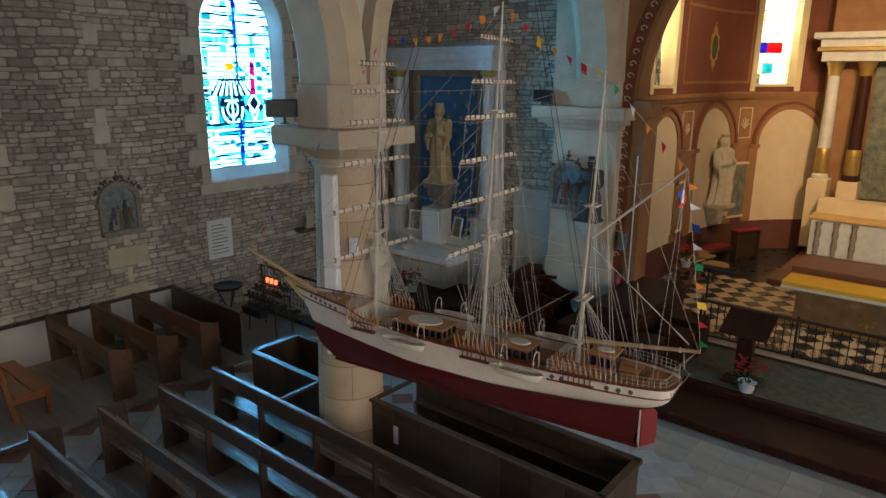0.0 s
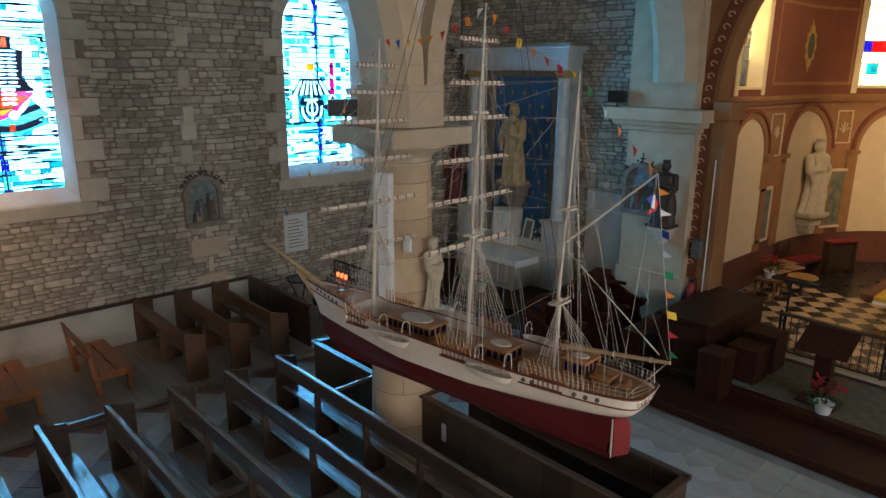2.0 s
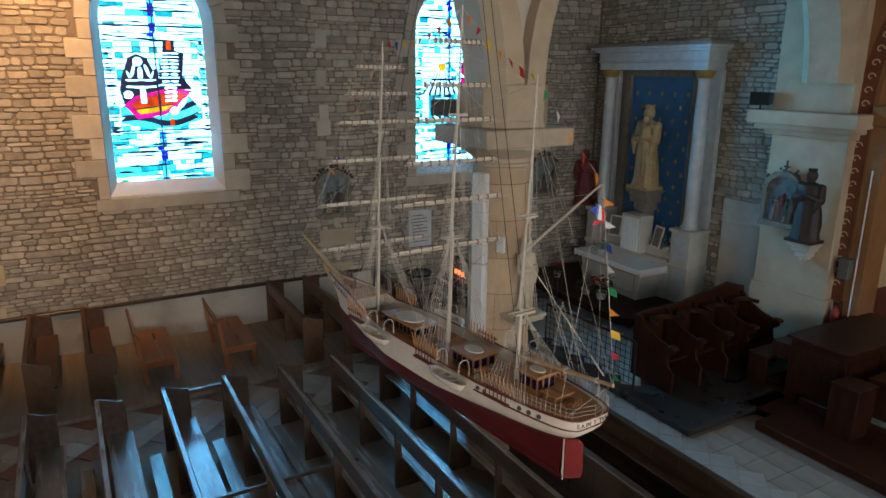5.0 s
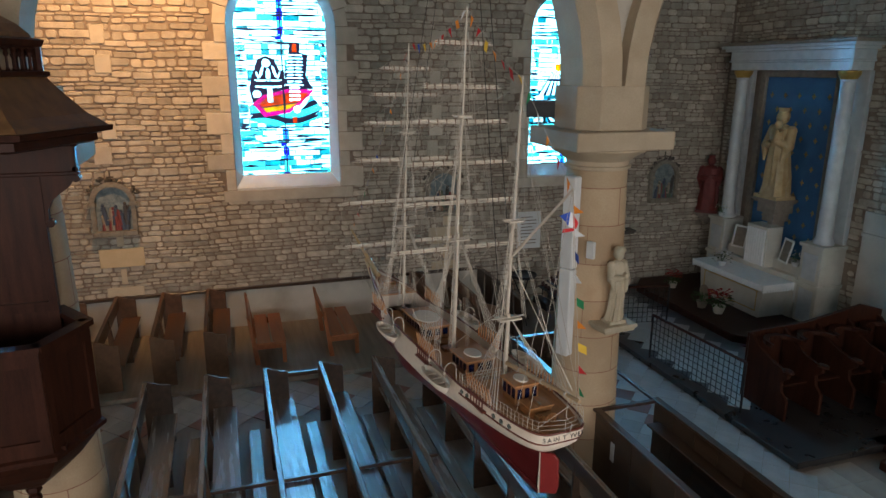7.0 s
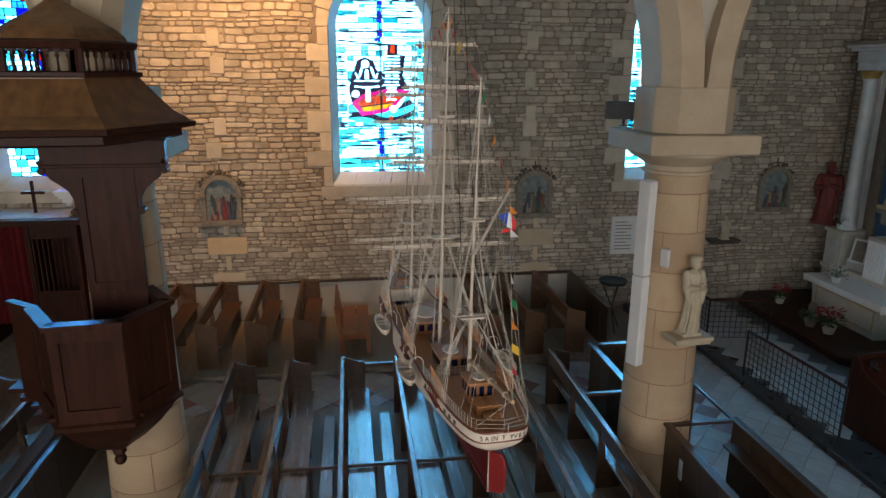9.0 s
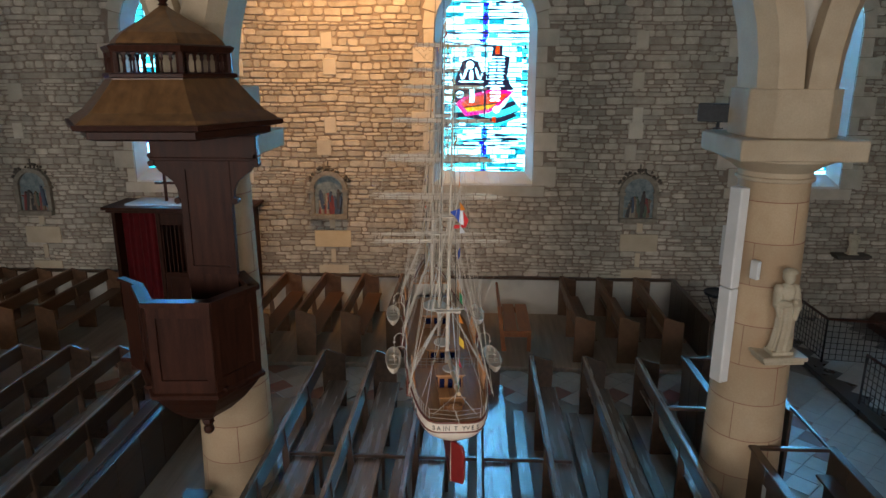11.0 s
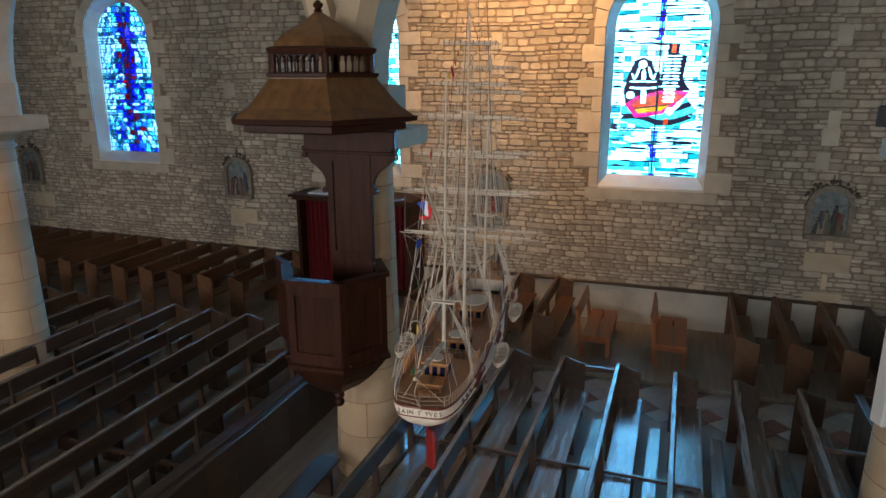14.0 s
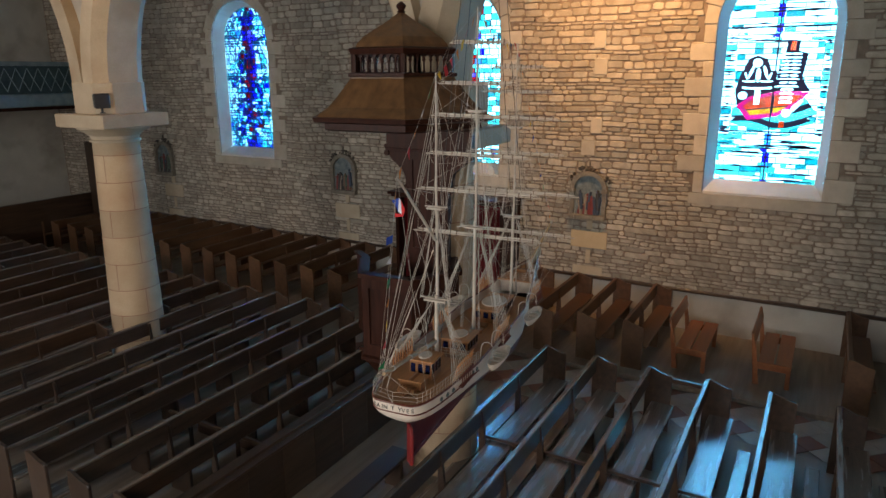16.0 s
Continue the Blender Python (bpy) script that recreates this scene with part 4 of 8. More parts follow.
def station(m, seed):
    """A painted relief in an arched frame: along local x, standing out along local y."""
    r = random.Random(seed)
    root = thing("station_relief", m, "painted relief plaque in an arched grey-brown frame on the stone wall", "relief", "stations on the walls")
    bm = bmesh.new()
    pts = [(0.30 * math.cos(t), 0.62 + 0.30 * math.sin(t)) for t in np.linspace(0, math.pi, 15)]
    prism(bm, [(0.30, 0.10)] + pts + [(-0.30, 0.10)], "y", 0.02, 0.04)
    part("panel", bm, SKYPAINT, root)
    bm = bmesh.new()
    for (xa, za), (xb, zb) in zip(pts, pts[1:]):
        k = 1.30
        prism(bm, [(xa, za), (xb, zb), (xb * k, 0.62 + (zb - 0.62) * k), (xa * k, 0.62 + (za - 0.62) * k)], "y", 0.0, 0.11)
    for s in (-1, 1):
        a, b = sorted((s * 0.30, s * 0.38))
        box(bm, a, b, 0, 0.10, 0.10, 0.60)
        a, b = sorted((s * 0.28, s * 0.42))
        box(bm, a, b, 0, 0.13, 0.57, 0.63)
    part("arch_frame", bm, STATIONSTONE, root)
    part("ledge", bm_box(-0.38, 0.38, 0, 0.14, 0.0, 0.10), STATIONSTONE, root, bevel=0.01)
    bm = bmesh.new()
    for i in range(26):
        t = math.pi * (0.12 + 0.76 * r.random())
        rad = 0.36 + 0.12 * r.random()
        ball(bm, (rad * math.cos(t), 0.05, 0.62 + rad * math.sin(t)), 0.022 + 0.02 * r.random(), 6, 4)
    part("foliage", bm, OAKLEAF, root)
    bm = bmesh.new()
    box(bm, -0.012, 0.012, 0.03, 0.05, 0.95, 1.20)
    box(bm, -0.06, 0.06, 0.03, 0.05, 1.08, 1.105)
    part("cross", bm, OAKLEAF, root)
    for i in range(12):
        x = -0.23 + 0.46 * ((i * 5) % 12 + r.random()) / 12.5
        h = r.uniform(0.26, 0.56) * (1 - 0.6 * abs(x))
        base = 0.11 + (0.10 if i % 3 == 0 else 0.0)
        lean = r.uniform(-0.05, 0.05)
        bm = bmesh.new()
        tube(bm, (x, 0.05, base), (x + lean, 0.055, base + 0.75 * h), 0.050, 0.038, 8)
        ball(bm, (x + lean * 1.2, 0.06, base + 0.75 * h + 0.03), 0.030, 8, 6, 1.2)
        tube(bm, (x + lean, 0.06, base + 0.62 * h), (x + lean + r.uniform(-0.12, 0.12), 0.075, base + r.uniform(0.45, 0.85) * h), 0.020, 0.013, 6)
        part("carved_form", bm, r.choice(FIGURES), root, smooth=True)
    bm = bmesh.new()
    box(bm, -0.24, 0.24, 0.04, 0.055, 0.11, 0.17)
    part("ground_strip", bm, RELIEF[seed % 2], root)
    return root


STATIONS = (-13.87, -7.15, -0.82, 5.54, 11.0)
PLAQUES = (-13.63, -7.10, -0.78, 5.62)
for i, y in enumerate(STATIONS):
    station(pose(WALL + 0.02, y, 2.12, 0, 0, -90), i)
    if i < 4:
        bm = bmesh.new()
        y = PLAQUES[i]
        box(bm, WALL, WALL + 0.045, y - 0.385, y + 0.385, 1.50, 1.86)
        plaque = single("wall_plaque", bm, ASHLAR if i != 2 else pm("tan_limestone", (0.50, 0.36, 0.20), (0.60, 0.45, 0.27), 4, 0.8, 0.2), "blank pale limestone plaque set in the wall", "plaque", bevel=0.006, group="wall plaques")
        for z0, z1, w in ((1.90, 2.10, 0.06), (1.16, 1.46, 0.05), (0.92, 1.10, 0.32)):
            part("plaque_stone", bm_box(WALL, WALL + 0.038, y - w, y + w, z0, z1), ASHLAR, plaque, bevel=0.006)
station(pose(-6.74, 11.94, 2.42, 0, 0, 180), 9)
PALES = [(5.40, 3.98), (5.42, 4.28), (5.38, 4.95), (5.42, 5.72), (-0.75, 4.05), (-0.7, 5.2), (-0.78, 5.7), (-7.3, 3.9), (-7.25, 4.7), (-0.9, 3.6), (5.3, 3.55)]
for y, z in PALES:
    bm = bmesh.new()
    box(bm, WALL, WALL + 0.036, y - random.uniform(0.07, 0.16), y + random.uniform(0.07, 0.16), z - 0.16, z + 0.16)
    part("pale_stone", bm, QUOIN, wall_west, bevel=0.01)

# notice on the wall, written in bars
notice = single("notice_board", bm_box(WALL + 0.02, WALL + 0.05, 7.30, 7.87, 1.24, 2.08), pm("white_paper", (0.62, 0.62, 0.60), (0.72, 0.72, 0.70), 6, 0.8, 0.03), "white printed notice on the stone wall", "notice", bevel=0.003)
for k in range(9):
    part("text_line", bm_box(WALL + 0.05, WALL + 0.052, 7.38, 7.38 + (0.38 if k % 3 else 0.28), 1.95 - 0.075 * k, 1.97 - 0.075 * k), FRAMESTONE, notice)


# ---- statues ----
def statue(name, x, y, z, h, material, label, turn=0.0, seed=1, folds=0.10, wide=0.17, child=False, cap=False):
    """A robed figure in one mesh: pleated robe, mantle, bent arms, head and plinth."""
    bm = bmesh.new()
    r = random.Random(seed)
    ph = [r.uniform(0, 6.28) for _ in range(4)]
    prof = [(1.12, 0.04), (1.10, 0.08), (1.0, 0.14), (0.96, 0.26), (0.92, 0.40), (0.84, 0.52), (0.80, 0.60), (0.86, 0.68), (0.94, 0.74), (0.90, 0.785), (0.60, 0.815), (0.28, 0.835), (0.24, 0.86)]
    rings = []
    for k, zz in prof:
        row = []
        for i in range(32):
            a = 2 * math.pi * i / 32
            depth = folds * (1.25 if zz < 0.55 else 0.7) if zz < 0.8 else 0
            f = 1 + depth * (math.sin(6 * a + ph[0] + 2.2 * zz) + 0.7 * math.sin(10 * a + ph[1] - 3 * zz) + 0.5 * math.sin(15 * a + ph[2]))
            f += 0.16 * math.exp(-((math.sin(a * 0.5 + ph[3]) - 2.2 * (zz - 0.35)) / 0.22) ** 2) * (zz < 0.7)
            rad = wide * h * k * f
            row.append(bm.verts.new((rad * math.cos(a) + 0.02 * h * math.sin(4 * zz), 0.74 * rad * math.sin(a) - 0.03 * h * math.sin(3 * zz), zz * h)))
        rings.append(row)
    for r0, r1 in zip(rings, rings[1:]):
        for i in range(32):
            bm.faces.new((r0[i], r0[(i + 1) % 32], r1[(i + 1) % 32], r1[i]))
    bm.faces.new(rings[0][::-1])
    bm.faces.new(rings[-1])
    s = wide * h
    hy = -0.035 * h
    ball(bm, (0, hy, 0.905 * h), 0.062 * h, 14, 10, 1.25)
    ball(bm, (0, hy + 0.018 * h, 0.915 * h), 0.068 * h, 14, 10, 1.2)
    tube(bm, (0, hy - 0.062 * h, 0.905 * h), (0, hy - 0.056 * h, 0.925 * h), 0.010 * h, 0.004 * h, 6)
    if cap:
        lathe(bm, [(0.085 * h, 0.955 * h), (0.080 * h, 0.975 * h), (0.055 * h, 1.0 * h), (0.01, 1.01 * h)], 14, (0, hy), squash=0.9)
    else:
        lathe(bm, [(0.050 * h, 0.965 * h), (0.060 * h, 1.01 * h), (0.02 * h, 0.99 * h)], 10, (0, hy + 0.01 * h))
    for side in (-1, 1):
        sh, el = Vector((side * 0.86 * s, -0.01 * h, 0.765 * h)), Vector((side * 1.02 * s, -0.05 * h, 0.60 * h))
        ha = Vector((side * 0.28 * s, -0.155 * h, (0.66 if side > 0 else 0.63) * h))
        tube(bm, sh, el, 0.055 * h, 0.058 * h, 10)
        ball(bm, sh, 0.058 * h, 10, 6)
        ball(bm, el, 0.058 * h, 10, 6)
        tube(bm, el, ha, 0.060 * h, 0.036 * h, 10)
        ball(bm, ha, 0.030 * h, 8, 6)
        tube(bm, el + Vector((0, -0.02 * h, 0)), (side * 0.85 * s, -0.10 * h, 0.42 * h), 0.052 * h, 0.012 * h, 8)
    if child:
        c = Vector((0.62 * s, -0.15 * h, 0.70 * h))
        tube(bm, c - Vector((0, 0, 0.05 * h)), c + Vector((0, 0, 0.09 * h)), 0.060 * h, 0.042 * h, 10)
        ball(bm, c + Vector((0, -0.01 * h, 0.135 * h)), 0.042 * h, 10, 8, 1.15)
        tube(bm, c + Vector((0, 0, 0.06 * h)), c + Vector((0.10 * h, -0.04 * h, 0.10 * h)), 0.022 * h, 0.014 * h, 8)
    box(bm, -1.15 * s, 1.15 * s, -0.95 * s, 0.85 * s, 0.0, 0.04 * h)
    ob = single(name, bm, material, label, "statue", smooth=True)
    ob.matrix_world = pose(x, y, z, 0, 0, turn)
    return ob


def corbel(x, y, z, w, d, h, material, label, turn=0):
    bm = bmesh.new()
    for k, (s, z0, z1) in enumerate(((1.0, -0.05, 0.0), (0.9, -0.09, -0.05), (0.7, -0.5 * h, -0.09), (0.45, -0.8 * h, -0.5 * h), (0.2, -h, -0.8 * h))):
        box(bm, -s * w, s * w, -s * d, d * 0.9, z0, z1)
    ob = single("statue_bracket", bm, material, label, "bracket", bevel=0.008)
    ob.matrix_world = pose(x, y, z, 0, 0, turn)


corbel(-5.70, 5.46, 2.24, 0.24, 0.20, 0.14, STATUE, "pale stone bracket on the pillar", 96)
statue("statue", -5.66, 5.46, 2.24, 0.93, STATUE, "pale stone statue on a pillar bracket", 96, 3, wide=0.105, cap=True)
corbel(-6.12, 11.75, 2.30, 0.22, 0.20, 0.34, CREAM, "cream carved bracket on the end pier", 0)
statue("statue", -6.12, 11.72, 2.30, 1.25, pm("dark_brown_statue_paint", (0.02, 0.014, 0.012), (0.06, 0.04, 0.03), 9, 0.5, 0.1), "dark robed painted statue on the end pier", 0, 5, 0.05, 0.17)
corbel(-12.42, 12.25, 1.85, 0.26, 0.24, 0.3, FRAMESTONE, "stone bracket in the wall corner", 45)
statue("statue", -12.38, 12.2, 1.85, 1.35, pm("dull_red_statue_paint", (0.10, 0.015, 0.014), (0.20, 0.035, 0.03), 7, 0.6, 0.1), "red robed painted statue in the wall corner", 45, 8, 0.06, 0.16)
corbel(-12.42, 9.85, 1.55, 0.34, 0.16, 0.12, OAKLEAF, "dark wall bracket with flowers", 90)
statue("statue", -12.40, 9.85, 1.55, 0.52, STATUE, "small white statue on a wall bracket", 90, 9, 0.05, 0.17)
p, d, n = apse_at(5.45, 0.25)
statue("statue", p.x, p.y, 1.75, 1.85, STATUE, "large pale stone statue in a choir arch", 75, 12, 0.08, 0.17)
corbel(p.x, p.y, 1.75, 0.32, 0.28, 0.5, STATUE, "carved pale stone bracket in a choir arch", 75)


# ---- speakers, lights, extinguisher ----
def speaker(x, y, z, turn, w=0.17, d=0.11, h=0.22):
    root = thing("loudspeaker", pose(x, y, z, 0, 0, turn), "small black loudspeaker tilted on a bracket", "loudspeaker", "black loudspeakers")
    bm = bmesh.new()
    box(bm, -w, w, -d, d, 0.08, 0.08 + h)
    cab = part("cabinet", bm, BLACK, root, bevel=0.012)
    part("grille", bm_box(-w + 0.02, w - 0.02, -d - 0.004, -d, 0.10, 0.06 + h), IRON, root)
    bm = bmesh.new()
    tube(bm, (0, 0, 0), (0, 0, 0.09), 0.018)
    box(bm, -0.05, 0.05, -0.04, 0.04, 0, 0.012)
    part("bracket", bm, BLACK, root)


speaker(-6.62, 4.92, 4.50, 60, 0.21, 0.10, 0.20)
speaker(-5.75, -0.30, 4.50, 60)
speaker(-5.75, -6.5, 4.50, 60)
speaker(-7.35, 11.8, 4.48, 20)
root = thing("lamp_column", pose(ARCADE, PILLARS[0], 0, 0, 0, -65), "tall white column luminaire fixed to the pillar", "light fixture")
for z0, z1 in ((1.77, 2.86), (2.87, 3.96)):
    part("housing", bm_box(0.40, 0.52, -0.085, 0.085, z0, z1), WHITEPAINT, root, bevel=0.012)
part("mount", bm_box(0.33, 0.40, -0.03, 0.03, 3.3, 3.4), WHITEPAINT, root)
part("cable_box", bm_box(0.36, 0.41, 0.20, 0.30, 3.02, 3.22), WHITEPAINT, root, bevel=0.006)
ext = thing("fire_extinguisher", pose(-5.55, 12.0, 0.75), "red fire extinguisher hung on the pier", "extinguisher")
bm = bmesh.new()
lathe(bm, [(0.05, 0.0), (0.075, 0.02), (0.075, 0.40), (0.05, 0.46), (0.02, 0.48), (0.02, 0.52)], 16)
part("cylinder", bm, REDMARBLE, ext, smooth=True)
part("valve", bm_box(-0.03, 0.03, -0.02, 0.02, 0.52, 0.57), BLACK, ext)
bm = bmesh.new()
along_pts = [(0.02, 0, 0.55), (0.08, 0, 0.62), (0.10, 0, 0.45), (0.09, 0, 0.2)]
for a, b in zip(along_pts, along_pts[1:]):
    tube(bm, a, b, 0.010)
part("hose", bm, BLACK, ext)
single("electric_box", bm_box(-5.62, -5.44, 11.98, 12.12, 1.75, 2.10), pm("grey_metal_box", (0.14, 0.15, 0.15), (0.22, 0.23, 0.23), 9, 0.5, 0.05, metal=0.3), "grey electric box on the pier", "box", bevel=0.008)
bm = bmesh.new()
tube(bm, (-5.36, 12.05, 0.3), (-5.36, 12.05, 3.6), 0.014)
single("wall_conduit", bm, WHITEPAINT, "thin white conduit on the arch", "conduit")

# ---- the hanging ship ----
HULLWHITE = pm("ship_white_paint", (0.64, 0.53, 0.42), (0.77, 0.67, 0.55), 9, 0.4, 0.06)
HULLRED = pm("ship_red_paint", (0.065, 0.004, 0.005), (0.105, 0.007, 0.008), 9, 0.38, 0.06)
DECK = pm("ship_deck_wood", (0.34, 0.145, 0.05), (0.52, 0.25, 0.095), 14, 0.5, 0.06, stretch=(0.4, 6, 1))
BRASSWOOD = pm("ship_varnished_wood", (0.20, 0.08, 0.025), (0.30, 0.13, 0.045), 20, 0.35, 0.05)
CHANNEL = pm("ship_red_brown_trim", (0.12, 0.025, 0.015), (0.17, 0.04, 0.02), 20, 0.5, 0.05)
BOOMWOOD = pm("ship_boom_wood", (0.40, 0.25, 0.12), (0.52, 0.36, 0.20), 20, 0.5, 0.05)
SPAR = pm("ship_pale_spar", (0.46, 0.38, 0.29), (0.60, 0.52, 0.42), 20, 0.55, 0.05)
SAIL = pm("ship_furled_sailcloth", (0.55, 0.46, 0.36), (0.70, 0.62, 0.50), 40, 0.9, 0.4)
BOWGOLD = pm("ship_ochre_spar", (0.42, 0.27, 0.12), (0.55, 0.38, 0.18), 20, 0.5, 0.05)
LINE = pm("ship_cream_line", (0.42, 0.36, 0.29), (0.56, 0.49, 0.40), 30, 0.8, 0.0)
DARKLINE = pm("dark_hanging_cord", (0.03, 0.026, 0.024), (0.05, 0.045, 0.04), 30, 0.8, 0.0)
ORANGE = pm("orange_belaying_pins", (0.42, 0.16, 0.045), (0.54, 0.24, 0.08), 30, 0.5, 0.0)
WINDOWBLUE = pm("dark_blue_window", (0.003, 0.005, 0.022), (0.006, 0.010, 0.045), 30, 0.15, 0.0)
FLAGS = {
    "red": pm("red_bunting", (0.50, 0.015, 0.02), (0.60, 0.03, 0.03), 30, 0.8, 0.1),
    "orange": pm("orange_bunting", (0.70, 0.20, 0.02), (0.80, 0.28, 0.03), 30, 0.8, 0.1),
    "yellow": pm("yellow_bunting", (0.75, 0.45, 0.04), (0.85, 0.55, 0.06), 30, 0.8, 0.1),
    "green": pm("green_bunting", (0.02, 0.22, 0.08), (0.03, 0.30, 0.11), 30, 0.8, 0.1),
    "blue": pm("blue_bunting", (0.015, 0.05, 0.30), (0.03, 0.08, 0.40), 30, 0.8, 0.1),
    "white": pm("white_bunting", (0.65, 0.65, 0.65), (0.75, 0.75, 0.75), 30, 0.8, 0.1),
}
SHIP = pose(-0.885, 2.164, 3.743, 0.9, 0.3, 187.1) @ Matrix.Scale(1.04, 4)
ship = thing("ship_model", SHIP, "large white and dark red three-masted sailing ship model hung on cords", "ship model")


def lerp(table, v):
    return float(np.interp(v, [a for a, _ in table], [b for _, b in table]))


def hull_ends(z):
    """Where the hull begins and ends along its length at a height."""
    return lerp([(0, 0.055), (0.13, 0.05), (0.15, 0.03), (0.18, -0.02), (0.21, -0.052), (0.25, -0.068), (0.34, -0.072)], z), lerp([(0, 1.50), (0.05, 1.585), (0.10, 1.615), (0.155, 1.632), (0.21, 1.658), (0.26, 1.695), (0.33, 1.755)], z)


def beam_at(u, z):
    full = lerp([(0, 0.012), (0.012, 0.05), (0.04, 0.105), (0.08, 0.132), (0.155, 0.145), (0.26, 0.147), (0.34, 0.142)], z)
    aft_len, aft_pow = lerp([(0, 0.75), (0.10, 0.55), (0.155, 0.36), (0.2, 0.26), (0.26, 0.24), (0.34, 0.24)], z), lerp([(0, 1.2), (0.10, 1.2), (0.145, 0.8), (0.165, 0.42), (0.19, 0.26), (0.22, 0.19), (0.34, 0.17)], z)
    fore_len, fore_pow = lerp([(0, 0.5), (0.155, 0.42), (0.30, 0.42)], z), lerp([(0, 1.1), (0.155, 0.85), (0.30, 0.72)], z)
    a = min(1.0, max(0.0, u / aft_len)) ** aft_pow
    f = min(1.0, max(0.0, (1 - u) / fore_len)) ** fore_pow
    return full * a * f


def rail_top(u):
    return lerp([(0, 0.268), (0.23, 0.262), (0.24, 0.262), (0.5, 0.262), (0.75, 0.270), (0.79, 0.296), (1.0, 0.312)], u)


US = [0, 0.0006, 0.002, 0.004, 0.012, 0.025, 0.045, 0.07, 0.1] + [0.14 + 0.05 * i for i in range(14)] + [0.84, 0.88, 0.92, 0.95, 0.975, 0.99, 1.0]


def hull_point(u, z, side, inset=0.0):
    a, f = hull_ends(z)
    return (a + (f - a) * u, side * max(0.0, beam_at(u, z) - inset), z)


def hull_rows(levels, parent, name, material, label, top=False):
    bm = bmesh.new()
    for side in (1, -1):
        rows = [[bm.verts.new(hull_point(u, (lv if not callable(lv) else lv(u)), side)) for u in US] for lv in levels]
        for r0, r1 in zip(rows, rows[1:]):
            for i in range(len(US) - 1):
                bm.faces.new((r0[i], r0[i + 1], r1[i + 1], r1[i]))
        if top:
            inner = [bm.verts.new(hull_point(u, rail_top(u), side, 0.006)) for u in US]
            low = [bm.verts.new(hull_point(u, 0.2, side, 0.006)) for u in US]
            for r0, r1 in ((rows[-1], inner), (inner, low)):
                for i in range(len(US) - 1):
                    bm.faces.new((r0[i], r0[i + 1], r1[i + 1], r1[i]))
    bmesh.ops.remove_doubles(bm, verts=bm.verts, dist=0.0004)
    return part(name, bm, material, parent, label, smooth=True)


hull_rows([0.0, 0.012, 0.03, 0.055, 0.08, 0.11, 0.135, 0.155], ship, "lower_hull", HULLRED, "dark red underwater hull")
hull = hull_rows([0.155, 0.175, 0.195, 0.215, 0.235, 0.25, lambda u: rail_top(u)], ship, "upper_hull", HULLWHITE, "white painted topsides", top=True)


def deck_plate(u0, u1, z, name, inset=0.004):
    us = [u0 + (u1 - u0) * i / 22 for i in range(23)]
    bm = bmesh.new()
    up = [hull_point(u, z, 1, inset) for u in us]
    dn = [hull_point(u, z, -1, inset) for u in us][::-1]
    prism(bm, [(p[0], p[1]) for p in up + dn], "z", z - 0.006, z)
    bmesh.ops.remove_doubles(bm, verts=bm.verts, dist=0.0003)
    return part(name, bm, DECK, ship)


deck_plate(0.24, 0.77, 0.222, "main_deck")
deck_plate(0.003, 0.245, 0.258, "poop_deck")
deck_plate(0.765, 0.985, 0.294, "forecastle_deck", 0.006)
part("poop_bulkhead", bm_box(0.362, 0.368, -0.135, 0.135, 0.222, 0.258), BRASSWOOD, ship)
part("forecastle_bulkhead", bm_box(1.330, 1.336, -0.098, 0.098, 0.222, 0.294), HULLWHITE, ship)


def along(points, radius, bm, seg=5):
    """One unbroken round line through the points."""
    pts = [Vector(points[0])]
    for p in points[1:]:
        if (Vector(p) - pts[-1]).length > 1e-5:
            pts.append(Vector(p))
    rings = []
    for i, p in enumerate(pts):
        d = (pts[min(i + 1, len(pts) - 1)] - pts[max(i - 1, 0)]).normalized()
        side = d.cross(Vector((0.31, 0.17, 0.93))).normalized()
        up = side.cross(d)
        rings.append([bm.verts.new(p + radius * (side * math.cos(a) + up * math.sin(a))) for a in (2 * math.pi * k / seg for k in range(seg))])
    for r0, r1 in zip(rings, rings[1:]):
        for k in range(seg):
            bm.faces.new((r0[k], r0[(k + 1) % seg], r1[(k + 1) % seg], r1[k]))
    bm.faces.new(rings[0][::-1])
    bm.faces.new(rings[-1])


for side in (1, -1):
    bm = bmesh.new()
    along([hull_point(u, rail_top(u) + 0.001, side, 0.002) for u in US], 0.0042, bm)
    part("rail_cap", bm, CHANNEL, ship, "red-brown rail along the top of the hull")
    bm = bmesh.new()
    along([hull_point(u, 0.232, side, -0.001) for u in US if u < 0.25], 0.003, bm)
    part("rubbing_strake", bm, CHANNEL, ship)
    bm = bmesh.new()
    along([hull_point(u, rail_top(u) - 0.040, side, -0.001) for u in US if u > 0.74], 0.003, bm)
    part("rubbing_strake", bm, CHANNEL, ship)
# rudder and stern post
bm = bmesh.new()
prism(bm, [(-0.058, 0.004), (-0.003, -0.010), (0.0, 0.142), (-0.045, 0.142), (-0.060, 0.125), (-0.064, 0.03)], "y", -0.006, 0.006)
rudder = part("rudder", bm, pm("ship_rudder_red", (0.16, 0.008, 0.008), (0.22, 0.013, 0.011), 9, 0.4, 0.05), ship, "brighter red rudder turned to one side", bevel=0.003)
rudder.matrix_local = pose(0.050, 0, 0, 0, 0, 38)
bm = bmesh.new()
tube(bm, (0.052, 0, -0.014), (0.052, 0, 0.15), 0.004)
part("stern_post", bm, SPAR, ship)
part("keel", bm_box(0.05, 1.49, -0.006, 0.006, -0.014, 0.004), HULLRED, ship, bevel=0.002)

